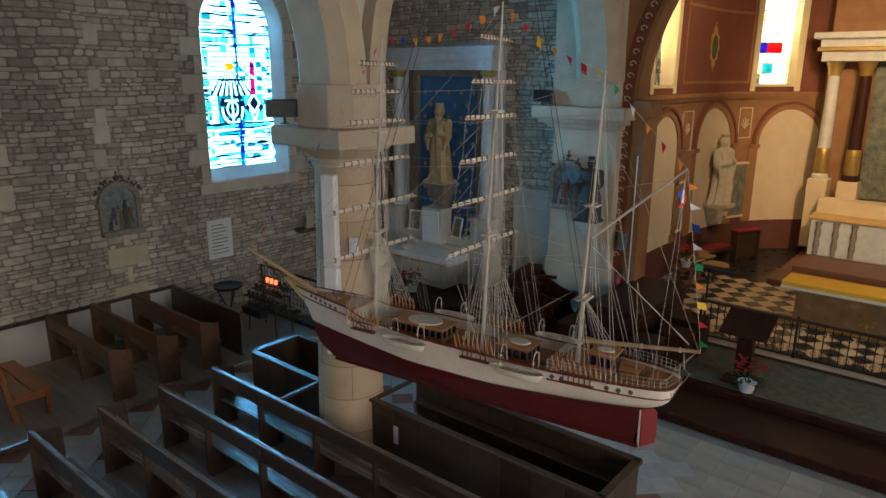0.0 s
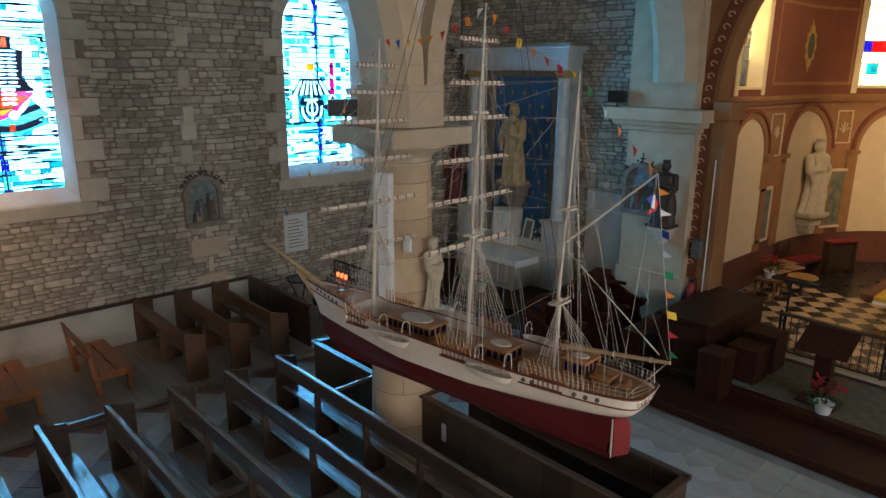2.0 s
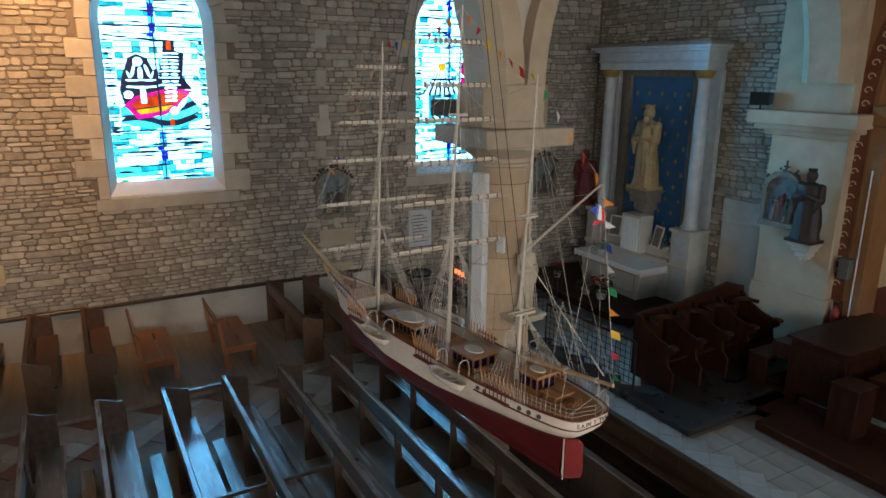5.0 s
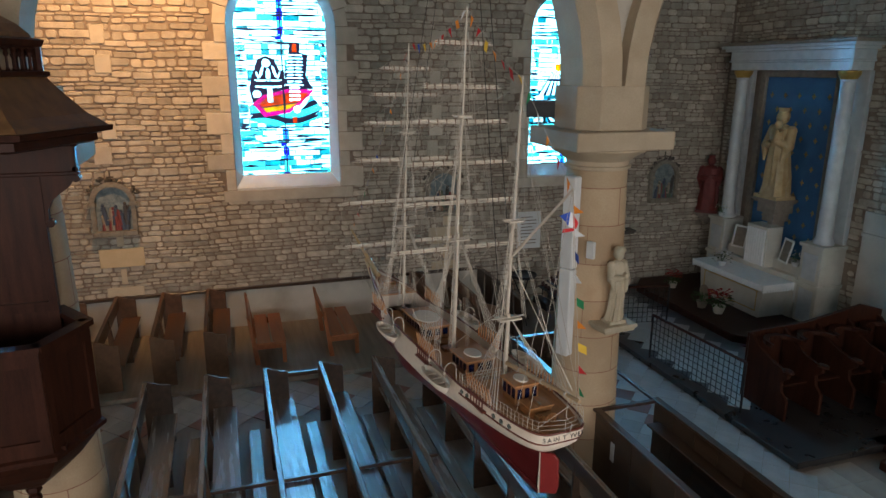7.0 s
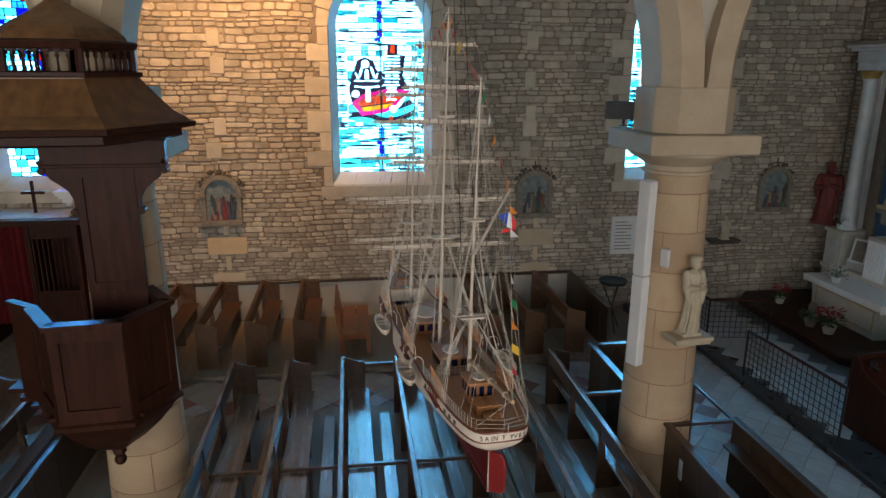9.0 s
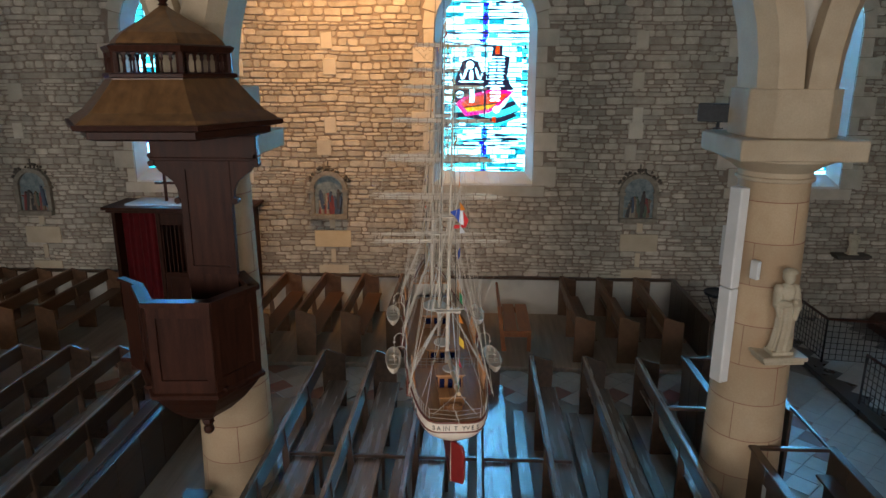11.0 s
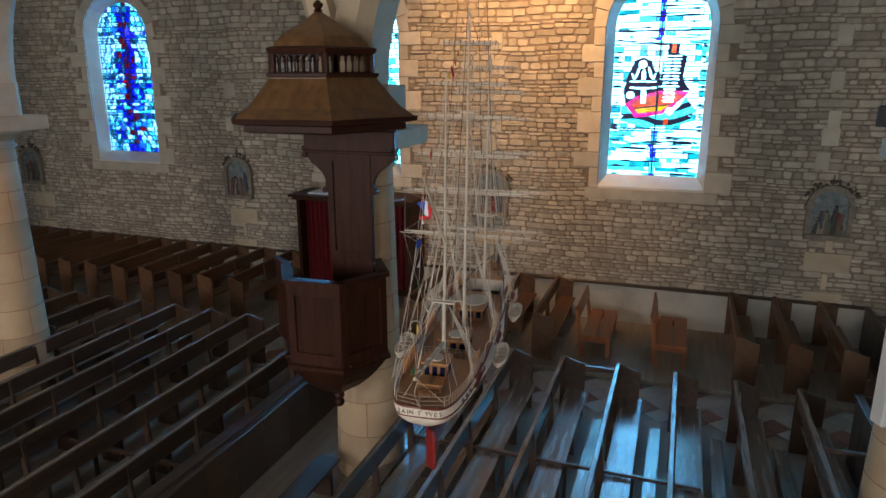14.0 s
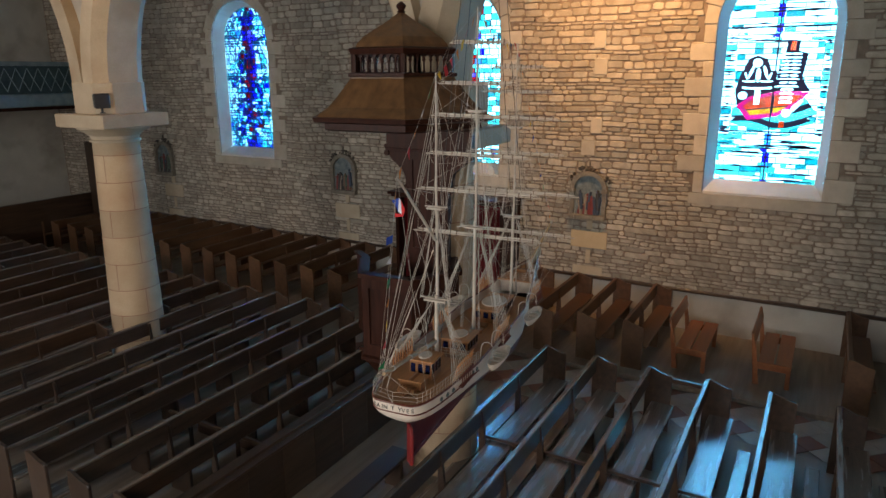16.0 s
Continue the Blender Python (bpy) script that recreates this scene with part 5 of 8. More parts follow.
# portholes
bm0 = bmesh.new()
lathe(bm0, [(0.0085, -0.002), (0.0085, 0.003), (0.006, 0.004), (0.0055, 0.001)], 12)
PORT = mesh_of("porthole", bm0, pm("porthole_grey", (0.10, 0.12, 0.11), (0.2, 0.22, 0.2), 30, 0.3, 0.0, metal=0.5))
for s0, zz in [(0.06, 0.247), (0.10, 0.246), (0.14, 0.246), (0.30, 0.246), (0.335, 0.246)] + [(1.42 + 0.035 * i, 0.272 + 0.004 * i) for i in range(6)]:
    for side in (1, -1):
        a, f = hull_ends(zz)
        u = (s0 - a) / (f - a)
        p0, p1 = Vector(hull_point(u - 0.01, zz, side)), Vector(hull_point(u + 0.01, zz, side))
        d = (p1 - p0).normalized()
        n = Vector((d.y, -d.x, 0)) * (1 if side < 0 else -1)
        ob = new("porthole", PORT)
        ob.parent = ship
        ob.matrix_local = Matrix.Translation(0.5 * (p0 + p1)) @ n.to_track_quat("Z", "Y").to_matrix().to_4x4()


# deckhouses
def deckhouse(s0, s1, half, z0, z1, windows, oval=True):
    house = part("deckhouse", bm_box(s0, s1, -half, half, z0, z1), BRASSWOOD, ship, "varnished deckhouse with dark blue windows", bevel=0.001)
    part("roof", bm_box(s0 - 0.008, s1 + 0.008, -half - 0.008, half + 0.008, z1, z1 + 0.006), DECK, house, bevel=0.0015)
    if oval:
        bm = bmesh.new()
        lathe(bm, [(0.30 * (s1 - s0) + 0.008, z1 + 0.006), (0.30 * (s1 - s0) + 0.006, z1 + 0.010), (0.01, z1 + 0.0105)], 20, (0.5 * (s0 + s1), 0), squash=0.7)
        part("hatch", bm, SAIL, house)
    zc0, zc1 = z0 + 0.35 * (z1 - z0), z0 + 0.85 * (z1 - z0)
    for k in range(windows):
        a = s0 + (s1 - s0) * (k + 0.2) / windows
        b = s0 + (s1 - s0) * (k + 0.85) / windows
        for side in (1, -1):
            y = side * half
            part("window", bm_box(a, b, min(y, y + side * 0.0015), max(y, y + side * 0.0015), zc0, zc1), WINDOWBLUE, house)
    for k in range(3):
        a, b = -half + 2 * half * (k + 0.2) / 3, -half + 2 * half * (k + 0.8) / 3
        part("window", bm_box(s0 - 0.0015, s0, a, b, zc0, zc1), WINDOWBLUE, house)
    return house


deckhouse(0.86, 1.10, 0.055, 0.222, 0.278, 8)
deckhouse(0.475, 0.60, 0.055, 0.222, 0.280, 4)
deckhouse(0.15, 0.235, 0.042, 0.258, 0.325, 3)
bm = bmesh.new()
prism(bm, [(-0.04, 0.258), (0.04, 0.258), (0.04, 0.280), (0.0, 0.293), (-0.04, 0.280)], "x", 0.065, 0.125)
part("skylight", bm, BRASSWOOD, ship, bevel=0.001)
part("skylight_lid", bm_box(0.06, 0.13, -0.044, 0.044, 0.286, 0.290), DECK, ship)
part("companionway", bm_box(0.03, 0.055, -0.03, 0.03, 0.258, 0.275), BRASSWOOD, ship, bevel=0.001)
bm = bmesh.new()
tube(bm, (0.020, -0.02, 0.274), (0.020, 0.02, 0.274), 0.010, seg=10)
part("wheel_drum", bm, BRASSWOOD, ship)
bm = bmesh.new()
ring = [(0.004, 0.017 * math.cos(2 * math.pi * i / 14), 0.280 + 0.017 * math.sin(2 * math.pi * i / 14)) for i in range(15)]
along(ring, 0.0015, bm, 4)
for i in range(8):
    a = math.pi * i / 4
    tube(bm, (0.004, 0, 0.280), (0.004, 0.023 * math.cos(a), 0.280 + 0.023 * math.sin(a)), 0.001, seg=4)
part("steering_wheel", bm, BRASSWOOD, ship)
for s0, w in ((0.74, 0.03), (0.80, 0.025), (1.17, 0.03), (1.24, 0.02), (0.42, 0.02)):
    part("deck_hatch", bm_box(s0 - 0.02, s0 + 0.02, -w, w, 0.222, 0.236), BRASSWOOD, ship, bevel=0.001)
part("windlass", bm_box(1.44, 1.47, -0.03, 0.03, 0.294, 0.312), BRASSWOOD, ship, bevel=0.003)
for s0, y in ((1.40, 0.04), (1.40, -0.04), (1.52, 0.03), (1.52, -0.03), (1.36, 0.06), (1.36, -0.06)):
    bm = bmesh.new()
    lathe(bm, [(0.004, 0.294), (0.003, 0.306), (0.005, 0.308), (0.005, 0.312)], 8, (s0, y))
    part("bollard", bm, BRASSWOOD, ship)


# poop railing
def railing(points, z0, h, name="deck_railing"):
    bm = bmesh.new()
    for p in points:
        tube(bm, (p[0], p[1], z0), (p[0], p[1], z0 + h), 0.0008, seg=4)
    for k in (0.33, 0.66, 1.0):
        along([(p[0], p[1], z0 + h * k) for p in points], 0.0007, bm, 4)
    part(name, bm, SPAR, ship)


rp = [hull_point(u, 0.268, 1, 0.003) for u in np.linspace(0.24, 0.012, 24)] + [hull_point(u, 0.268, -1, 0.003) for u in np.linspace(0.0, 0.24, 25)]
railing(rp, 0.266, 0.042)
railing([(0.366, y, 0) for y in np.linspace(-0.13, 0.13, 14)], 0.258, 0.036)
railing([(1.338, y, 0) for y in np.linspace(-0.09, 0.09, 10)], 0.294, 0.03)
railing([hull_point(u, 0.3, 1, 0.004) for u in np.linspace(0.80, 0.97, 12)], 0.310, 0.022)
railing([hull_point(u, 0.3, -1, 0.004) for u in np.linspace(0.80, 0.97, 12)], 0.310, 0.022)


# boats on davits
def lifeboat(s, side):
    bm = bmesh.new()
    rows = []
    for z, w, le in ((0.0, 0.005, 0.075), (0.006, 0.018, 0.088), (0.018, 0.027, 0.098), (0.034, 0.031, 0.106), (0.034, 0.026, 0.099), (0.018, 0.020, 0.088)):
        row = []
        for i in range(20):
            a = 2 * math.pi * i / 20
            row.append(bm.verts.new((s + le * math.copysign(abs(math.cos(a)) ** 0.9, math.cos(a)), side * 0.192 + w * math.sin(a), 0.228 + z)))
        rows.append(row)
    for r0, r1 in zip(rows, rows[1:]):
        for i in range(20):
            bm.faces.new((r0[i], r0[(i + 1) % 20], r1[(i + 1) % 20], r1[i]))
    bm.faces.new(rows[0][::-1])
    bm.faces.new(rows[-1])
    boat = part("lifeboat", bm, HULLWHITE, ship, "small white lifeboat slung outboard", smooth=True)
    for k in (-0.04, 0.0, 0.04):
        part("thwart", bm_box(s + k - 0.005, s + k + 0.005, side * 0.192 - 0.022, side * 0.192 + 0.022, 0.252, 0.255), SAIL, boat)
    for k in (-0.065, 0.065):
        bm = bmesh.new()
        pts = [(s + k, side * 0.14, 0.262), (s + k, side * 0.142, 0.31)] + [(s + k, side * (0.165 - 0.023 * math.cos(math.pi * i / 6)), 0.31 + 0.024 * math.sin(math.pi * i / 6)) for i in range(1, 7)]
        along(pts, 0.0017, bm, 6)
        part("davit", bm, SPAR, ship)
        bm = bmesh.new()
        tube(bm, (s + k, side * 0.188, 0.31), (s + k, side * 0.188, 0.262), 0.0012, seg=4)
        ball(bm, (s + k, side * 0.188, 0.298), 0.005, 6, 4)
        part("fall", bm, SPAR, ship)


for s0 in (0.955, 0.455):
    for side in (1, -1):
        lifeboat(s0, side)

# masts: foot, head, rake and yards (height over the keel, half length)
MASTS = (
    ("fore", 1.250, 1.195, 1.438, ((0.555, 0.300), (0.752, 0.310), (0.938, 0.245), (1.100, 0.205), (1.220, 0.170), (1.330, 0.125)), 1.06),
    ("main", 0.702, 0.655, 1.542, ((0.655, 0.285), (0.835, 0.268), (0.985, 0.222), (1.138, 0.198), (1.263, 0.166), (1.415, 0.120)), 1.16),
    ("mizzen", 0.297, 0.262, 1.305, (), 0.85),
)


def mast_at(m, z):
    _, s0, s1, top, _, _ = m
    return s0 + (s1 - s0) * (z - 0.26) / (top - 0.26)


def furled(bm, a, b, r, rng):
    pts = [Vector(a).lerp(Vector(b), i / 14) + Vector((0, 0, 0.0025 * rng.random())) for i in range(15)]
    rings = []
    for i, p in enumerate(pts):
        rr = r * (0.65 + 0.5 * rng.random()) * (0.55 if i in (0, 14) else 1)
        rings.append([bm.verts.new(p + Vector((rr * math.cos(t), 0, rr * 0.8 * math.sin(t)))) for t in (2 * math.pi * j / 6 for j in range(6))])
    for r0, r1 in zip(rings, rings[1:]):
        for j in range(6):
            bm.faces.new((r0[j], r0[(j + 1) % 6], r1[(j + 1) % 6], r1[j]))
    bm.faces.new(rings[0])
    bm.faces.new(rings[-1])


rng = random.Random(5)
for m in MASTS:
    name, s0, s1, top, yards, hounds = m
    bm = bmesh.new()
    z_low = 0.22 if name != "mizzen" else 0.258
    tube(bm, (mast_at(m, z_low), 0, z_low), (mast_at(m, hounds * 0.62), 0, hounds * 0.62), 0.0082, 0.0068, 12)
    tube(bm, (mast_at(m, hounds * 0.58) + 0.008, 0, hounds * 0.58), (mast_at(m, hounds) + 0.005, 0, hounds), 0.0062, 0.0050, 10)
    tube(bm, (mast_at(m, hounds * 0.97), 0, hounds * 0.97), (s1, 0, top), 0.0048, 0.0026, 10)
    mast = part(name + "_mast", bm, SPAR, ship, "pale tapering wooden mast", smooth=True)
    for zc, w in ((hounds * 0.60, 0.042), (hounds, 0.028)):
        bm = bmesh.new()
        box(bm, mast_at(m, zc) - 0.022, mast_at(m, zc) + 0.022, -w, w, zc - 0.003, zc + 0.003)
        box(bm, mast_at(m, zc) - 0.004, mast_at(m, zc) + 0.004, -w * 1.5, w * 1.5, zc + 0.003, zc + 0.006)
        part("crosstree", bm, SPAR, mast)
    for zc, half in yards:
        sx = mast_at(m, zc) + 0.014
        bm = bmesh.new()
        tube(bm, (sx, -half, zc), (sx, 0, zc), 0.0022, 0.0046, 8)
        tube(bm, (sx, 0, zc), (sx, half, zc), 0.0046, 0.0022, 8)
        yard = part("yard", bm, SPAR, ship, smooth=True)
        bm = bmesh.new()
        furled(bm, (sx + 0.004, -half * 0.93, zc + 0.006), (sx + 0.004, half * 0.93, zc + 0.006), 0.0062 if zc < 1.2 else 0.0052, rng)
        part("furled_sail", bm, SAIL, yard, "cream sail furled along its yard", smooth=True)
        bm = bmesh.new()
        for side in (1, -1):
            for k in range(4):
                y0, y1 = side * half * (0.08 + 0.22 * k), side * half * (0.08 + 0.22 * (k + 1))
                pts = [(sx - 0.004, y0 + (y1 - y0) * i / 4, zc - 0.004 - 0.016 * math.sin(math.pi * i / 4) * (0.7 + 0.5 * rng.random())) for i in range(5)]
                along(pts, 0.0008, bm, 3)
            for k in range(5):
                y0 = side * half * (0.12 + 0.18 * k)
                box(bm, sx - 0.006, sx + 0.008, y0 - 0.001, y0 + 0.001, zc - 0.007, zc + 0.014)
        tagged(part("footrope", bm, pm("gasket_brown", (0.2, 0.12, 0.08), (0.3, 0.2, 0.14), 30, 0.8, 0) if "gasket_brown" not in bpy.data.materials else bpy.data.materials["gasket_brown"], yard), kind="stuff")

# bowsprit, boom, gaff
bm = bmesh.new()
tube(bm, (1.60, 0, 0.302), (2.055, 0, 0.448), 0.012, 0.005, 10)
part("bowsprit", bm, BOWGOLD, ship, "ochre bowsprit", smooth=True)
bm = bmesh.new()
prism(bm, [(1.62, 0.22), (1.70, 0.255), (1.79, 0.325), (1.80, 0.345), (1.72, 0.325), (1.62, 0.30)], "y", -0.010, 0.010)
part("stem_head", bm, BOWGOLD, ship, bevel=0.003)
bm = bmesh.new()
tube(bm, (0.282, 0, 0.349), (-0.128, 0, 0.397), 0.0085, 0.006, 10)
boom = part("boom", bm, BOOMWOOD, ship, "varnished pale wooden boom", smooth=True)
for k in range(3):
    c = 0.20 - 0.13 * k
    bm = bmesh.new()
    tube(bm, (c, 0, 0.3586 + 0.0152 * k), (c - 0.006, 0, 0.3593 + 0.0152 * k), 0.0095, seg=10)
    part("boom_band", bm, LINE, boom)
bm = bmesh.new()
tube(bm, (0.275, 0, 0.735), (-0.030, 0, 1.000), 0.0055, 0.0035, 8)
part("gaff", bm, SPAR, ship, smooth=True)
bm = bmesh.new()
pts0, pts1 = Vector((0.262, 0.004, 0.70)), Vector((-0.09, 0.0, 0.415))
rings = []
for i in range(13):
    p = pts0.lerp(pts1, i / 12)
    rr = 0.0026 * (0.3 + 0.9 * rng.random())
    rings.append([bm.verts.new(p + Vector((0.3 * rr, rr * math.cos(t), rr * math.sin(t)))) for t in (2 * math.pi * j / 6 for j in range(6))])
for r0, r1 in zip(rings, rings[1:]):
    for j in range(6):
        bm.faces.new((r0[j], r0[(j + 1) % 6], r1[(j + 1) % 6], r1[j]))
part("brailed_sail", bm, SAIL, ship, "cream sail gathered in folds", smooth=True)

# standing rigging: shrouds with ratlines, channels and pin rails
TH = 0.00085
for m in MASTS:
    name, s0, s1, top, yards, hounds = m
    for side in (1, -1):
        zc = hounds * 0.60
        feet = [s0 - 0.002 - 0.020 * k for k in range(6)]
        py = 0.158 if name == "main" else 0.153 if name == "fore" else 0.142
        bm = bmesh.new()
        box(bm, feet[-1] - 0.012, feet[0] + 0.012, min(side * (py - 0.016), side * (py + 0.006)), max(side * (py - 0.016), side * (py + 0.006)), 0.236, 0.242)
        for f in feet:
            tube(bm, (f, side * py, 0.242), (f, side * py, 0.285), 0.0022, seg=5)
        box(bm, feet[-1] - 0.012, feet[0] + 0.012, min(side * (py - 0.002), side * (py + 0.003)), max(side * (py - 0.002), side * (py + 0.003)), 0.272, 0.276)
        part("channel", bm, CHANNEL, ship)
        for k in range(9):
            a = s0 - 0.12 + 0.020 * k
            bm = bmesh.new()
            tube(bm, (a, side * (py - 0.024), 0.262), (a + 0.010, side * (py - 0.016), 0.318), 0.0042, 0.0018, 5)
            part("belaying_pin", bm, ORANGE, ship)
        bm = bmesh.new()
        head = (mast_at(m, zc), side * 0.010, zc)
        for f in feet:
            along([(f, side * py, 0.28), head], TH * 1.15, bm, 4)
        for j in range(2, 20):
            t = j / 21
            row = [Vector((f, side * py, 0.28)).lerp(Vector(head), t) for f in (feet[0], feet[-1])]
            along([tuple(row[0]), tuple(row[1])], TH * 0.6, bm, 3)
        head2 = (mast_at(m, hounds), side * 0.006, hounds)
        for k in range(3):
            along([(mast_at(m, zc) - 0.012 * k, side * 0.055, zc + 0.004), head2], TH, bm, 3)
        for j in range(2, 12):
            t = j / 13
            a, b = Vector((mast_at(m, zc), side * 0.055, zc)).lerp(Vector(head2), t), Vector((mast_at(m, zc) - 0.024, side * 0.055, zc)).lerp(Vector(head2), t)
            along([tuple(a), tuple(b)], TH * 0.6, bm, 3)
        along([(mast_at(m, hounds), side * 0.04, hounds + 0.005), (s1, 0, top * 0.985)], TH, bm, 3)
        part("shroud_net", bm, LINE, ship, "cream shrouds with ratlines")
        for k, zz in enumerate((hounds, hounds * 1.02, top * 0.97, top * 0.9)):
            bm = bmesh.new()
            along([(mast_at(m, zz), 0, zz), (s0 - 0.14 - 0.018 * k, side * py, 0.27)], TH, bm, 3)
            part("backstay", bm, LINE, ship)

bm = bmesh.new()
for k, (m, tip) in enumerate(((MASTS[0], 2.05), (MASTS[0], 1.96), (MASTS[0], 1.86), (MASTS[0], 1.76))):
    zz = (1.40, 1.18, 1.02, 0.64)[k]
    along([(mast_at(m, zz), 0, zz), (tip, 0, 0.302 + 0.146 * (tip - 1.6) / 0.455)], TH, bm, 4)
for zz, low in ((1.48, 0.95), (1.16, 0.66), (0.72, 0.28), (1.05, 0.5)):
    along([(mast_at(MASTS[1], zz), 0, zz), (mast_at(MASTS[0], low), 0, low)], TH, bm, 4)
for zz, low in ((1.25, 0.75), (0.86, 0.50), (0.56, 0.26), (1.28, 1.16)):
    along([(mast_at(MASTS[2], zz), 0, zz), (mast_at(MASTS[1], low), 0, low)], TH, bm, 4)
for side in (1, -1):
    along([(2.04, 0, 0.44), (1.72, side * 0.06, 0.30)], TH, bm, 3)
    along([(1.90, 0, 0.396), (1.62, side * 0.08, 0.26)], TH, bm, 3)
along([(2.0, 0, 0.43), (1.80, 0, 0.22), (1.64, 0, 0.17)], TH, bm, 3)
tagged(part("stay_rigging", bm, LINE, ship, "cream stays between the masts"), kind="stuff")

# running rigging
for m in MASTS[:2]:
    name, s0, s1, top, yards, hounds = m
    bm = bmesh.new()
    for k, (zc, half) in enumerate(yards):
        sx = mast_at(m, zc) + 0.014
        for side in (1, -1):
            up = yards[k + 1][0] if k + 1 < len(yards) else top * 0.99
            along([(sx, side * half * 0.97, zc), (mast_at(m, up), side * 0.01, up)], TH * 0.8, bm, 3)
            aft = MASTS[1] if name == "fore" else MASTS[2]
            low = min(zc + 0.02, aft[3] * 0.98)
            along([(sx, side * half * 0.98, zc), (mast_at(aft, low), side * 0.01, low)], TH * 0.75, bm, 3)
            if k + 1 < len(yards):
                zc2, half2 = yards[k + 1]
                for fr in (0.97, 0.55, 0.3):
                    along([(mast_at(m, zc2) + 0.014, side * half2 * fr, zc2), (sx, side * half * fr * 0.95, zc)], TH * 0.75, bm, 3)
            if k == 0:
                for fr in (0.95, 0.7, 0.45, 0.25):
                    along([(sx, side * half * fr, zc), (s0 + 0.03 - 0.1 * fr, side * 0.13, 0.27)], TH * 0.8, bm, 3)
        for k2 in range(2):
            y0 = 0.013 * (1 if k2 else -1)
            along([(mast_at(m, zc) - 0.004, y0, zc), (s0 - 0.03 - 0.006 * k, y0 * 3, 0.25)], TH * 0.8, bm, 3)
    for k in range(4):
        for side in (1, -1):
            along([(mast_at(m, hounds * 0.6), side * 0.02, hounds * 0.6), (s0 - 0.1 + 0.05 * k, side * 0.135, 0.285)], TH * 0.7, bm, 3)
    part("running_rigging", bm, LINE, ship, "fine cream running lines")
bm = bmesh.new()
mz = MASTS[2]
for zz, fr in ((1.0, 0.15), (1.12, 0.55), (0.9, 0.85)):
    along([(mast_at(mz, zz), 0, zz), (0.275 - 0.305 * fr, 0, 0.735 + 0.265 * fr)], TH, bm, 3)
along([(-0.03, 0, 1.0), (-0.128, 0, 0.40)], TH, bm, 3)
along([(0.255, 0, 1.22), (-0.12, 0, 0.405)], TH, bm, 3)
for side in (1, -1):
    along([(-0.12, 0, 0.398), (-0.02, side * 0.07, 0.27)], TH, bm, 3)
    along([(0.10, 0, 0.60), (0.05, side * 0.10, 0.30)], TH * 0.8, bm, 3)
    along([(-0.028, 0, 0.998), (0.0, side * 0.09, 0.28)], TH * 0.8, bm, 3)
part("running_rigging", bm, LINE, ship)
bm = bmesh.new()
along([(-0.075, 0.0, 0.385), (-0.085, 0.012, 0.33), (-0.10, 0.0, 0.31), (-0.08, -0.01, 0.27), (-0.06, 0, 0.245)], 0.0012, bm, 4)
part("loose_line", bm, LINE, ship)

# hanging cords up to the ceiling
bm = bmesh.new()
APEX = (0.70, 0.0, 2.26)
for s0, y in ((1.42, 0.03), (1.42, -0.03), (0.24, 0.03), (0.24, -0.03)):
    z0 = 0.294 if s0 > 1 else 0.258
    along([(s0, y, z0), (APEX[0] + (0.02 if s0 > 1 else -0.02), y * 0.4, APEX[2])], 0.0013, bm, 4)
tube(bm, APEX, (0.70, 0, 6.75), 0.004, seg=6)
part("hanging_cord", bm, DARKLINE, ship, "dark cords to the ceiling")

# bunting
COLS = ("red", "blue", "yellow", "orange", "green", "white")


def bunting(a, b, n, seed, sag=0.02, order=None, size=0.024):
    r = random.Random(seed)
    a, b = Vector(a), Vector(b)
    bm = bmesh.new()
    pts = [a.lerp(b, i / 12) - Vector((0, 0, sag * math.sin(math.pi * i / 12))) for i in range(13)]
    along([tuple(p) for p in pts], 0.0007, bm, 3)
    part("flag_line", bm, LINE, ship)
    for i in range(n):
        t = (i + 0.6) / (n + 0.2)
        p = a.lerp(b, t) - Vector((0, 0, sag * math.sin(math.pi * t)))
        q = a.lerp(b, min(1, t + size / (b - a).length)) - Vector((0, 0, sag * math.sin(math.pi * t)))
        col = order[i % len(order)] if order else r.choice(COLS)
        d = (q - p)
        drop = Vector((0.004 * r.uniform(-1, 1), r.uniform(-0.012, 0.012), -size * r.uniform(0.9, 1.4)))
        if abs(d.normalized().z) > 0.8:
            drop = Vector((-size * 1.1, r.uniform(-0.012, 0.012), -0.004))
        square = r.random() < 0.15
        bm = bmesh.new()
        v = [p, q, q + drop, p + drop] if square else [p, q, 0.5 * (p + q) + drop * 1.15]
        nn = (v[1] - v[0]).cross(v[-1] - v[0]).normalized() * 0.0004
        lo, hi = [bm.verts.new(x - nn) for x in v], [bm.verts.new(x + nn) for x in v]
        bm.faces.new(lo[::-1])
        bm.faces.new(hi)
        for j in range(len(v)):
            bm.faces.new((lo[j], lo[(j + 1) % len(v)], hi[(j + 1) % len(v)], hi[j]))
        part("pennant", bm, FLAGS[col], ship, "small %s signal flag" % col)


bunting((2.05, 0, 0.45), (1.196, 0, 1.43), 13, 3, 0.03, ("orange", "red", "blue", "green", "blue", "orange", "blue", "blue", "yellow", "orange", "red"), 0.02)
bunting((1.196, 0, 1.435), (0.656, 0, 1.54), 9, 4, 0.05, ("red", "blue", "yellow", "orange", "orange", "red", "red", "orange", "white"))
bunting((0.656, 0, 1.535), (0.262, 0, 1.30), 7, 5, 0.03, ("orange", "red", "yellow", "orange", "red", "red", "yellow"))
bunting((0.262, 0, 1.30), (-0.030, 0, 1.0), 5, 6, 0.01, ("green", "white", "orange", "red", "orange"))
bunting((-0.032, 0, 0.995), (-0.128, 0, 0.40), 9, 7, 0.0, ("orange", "white", "blue", "white", "green", "orange", "yellow", "red", "green"))
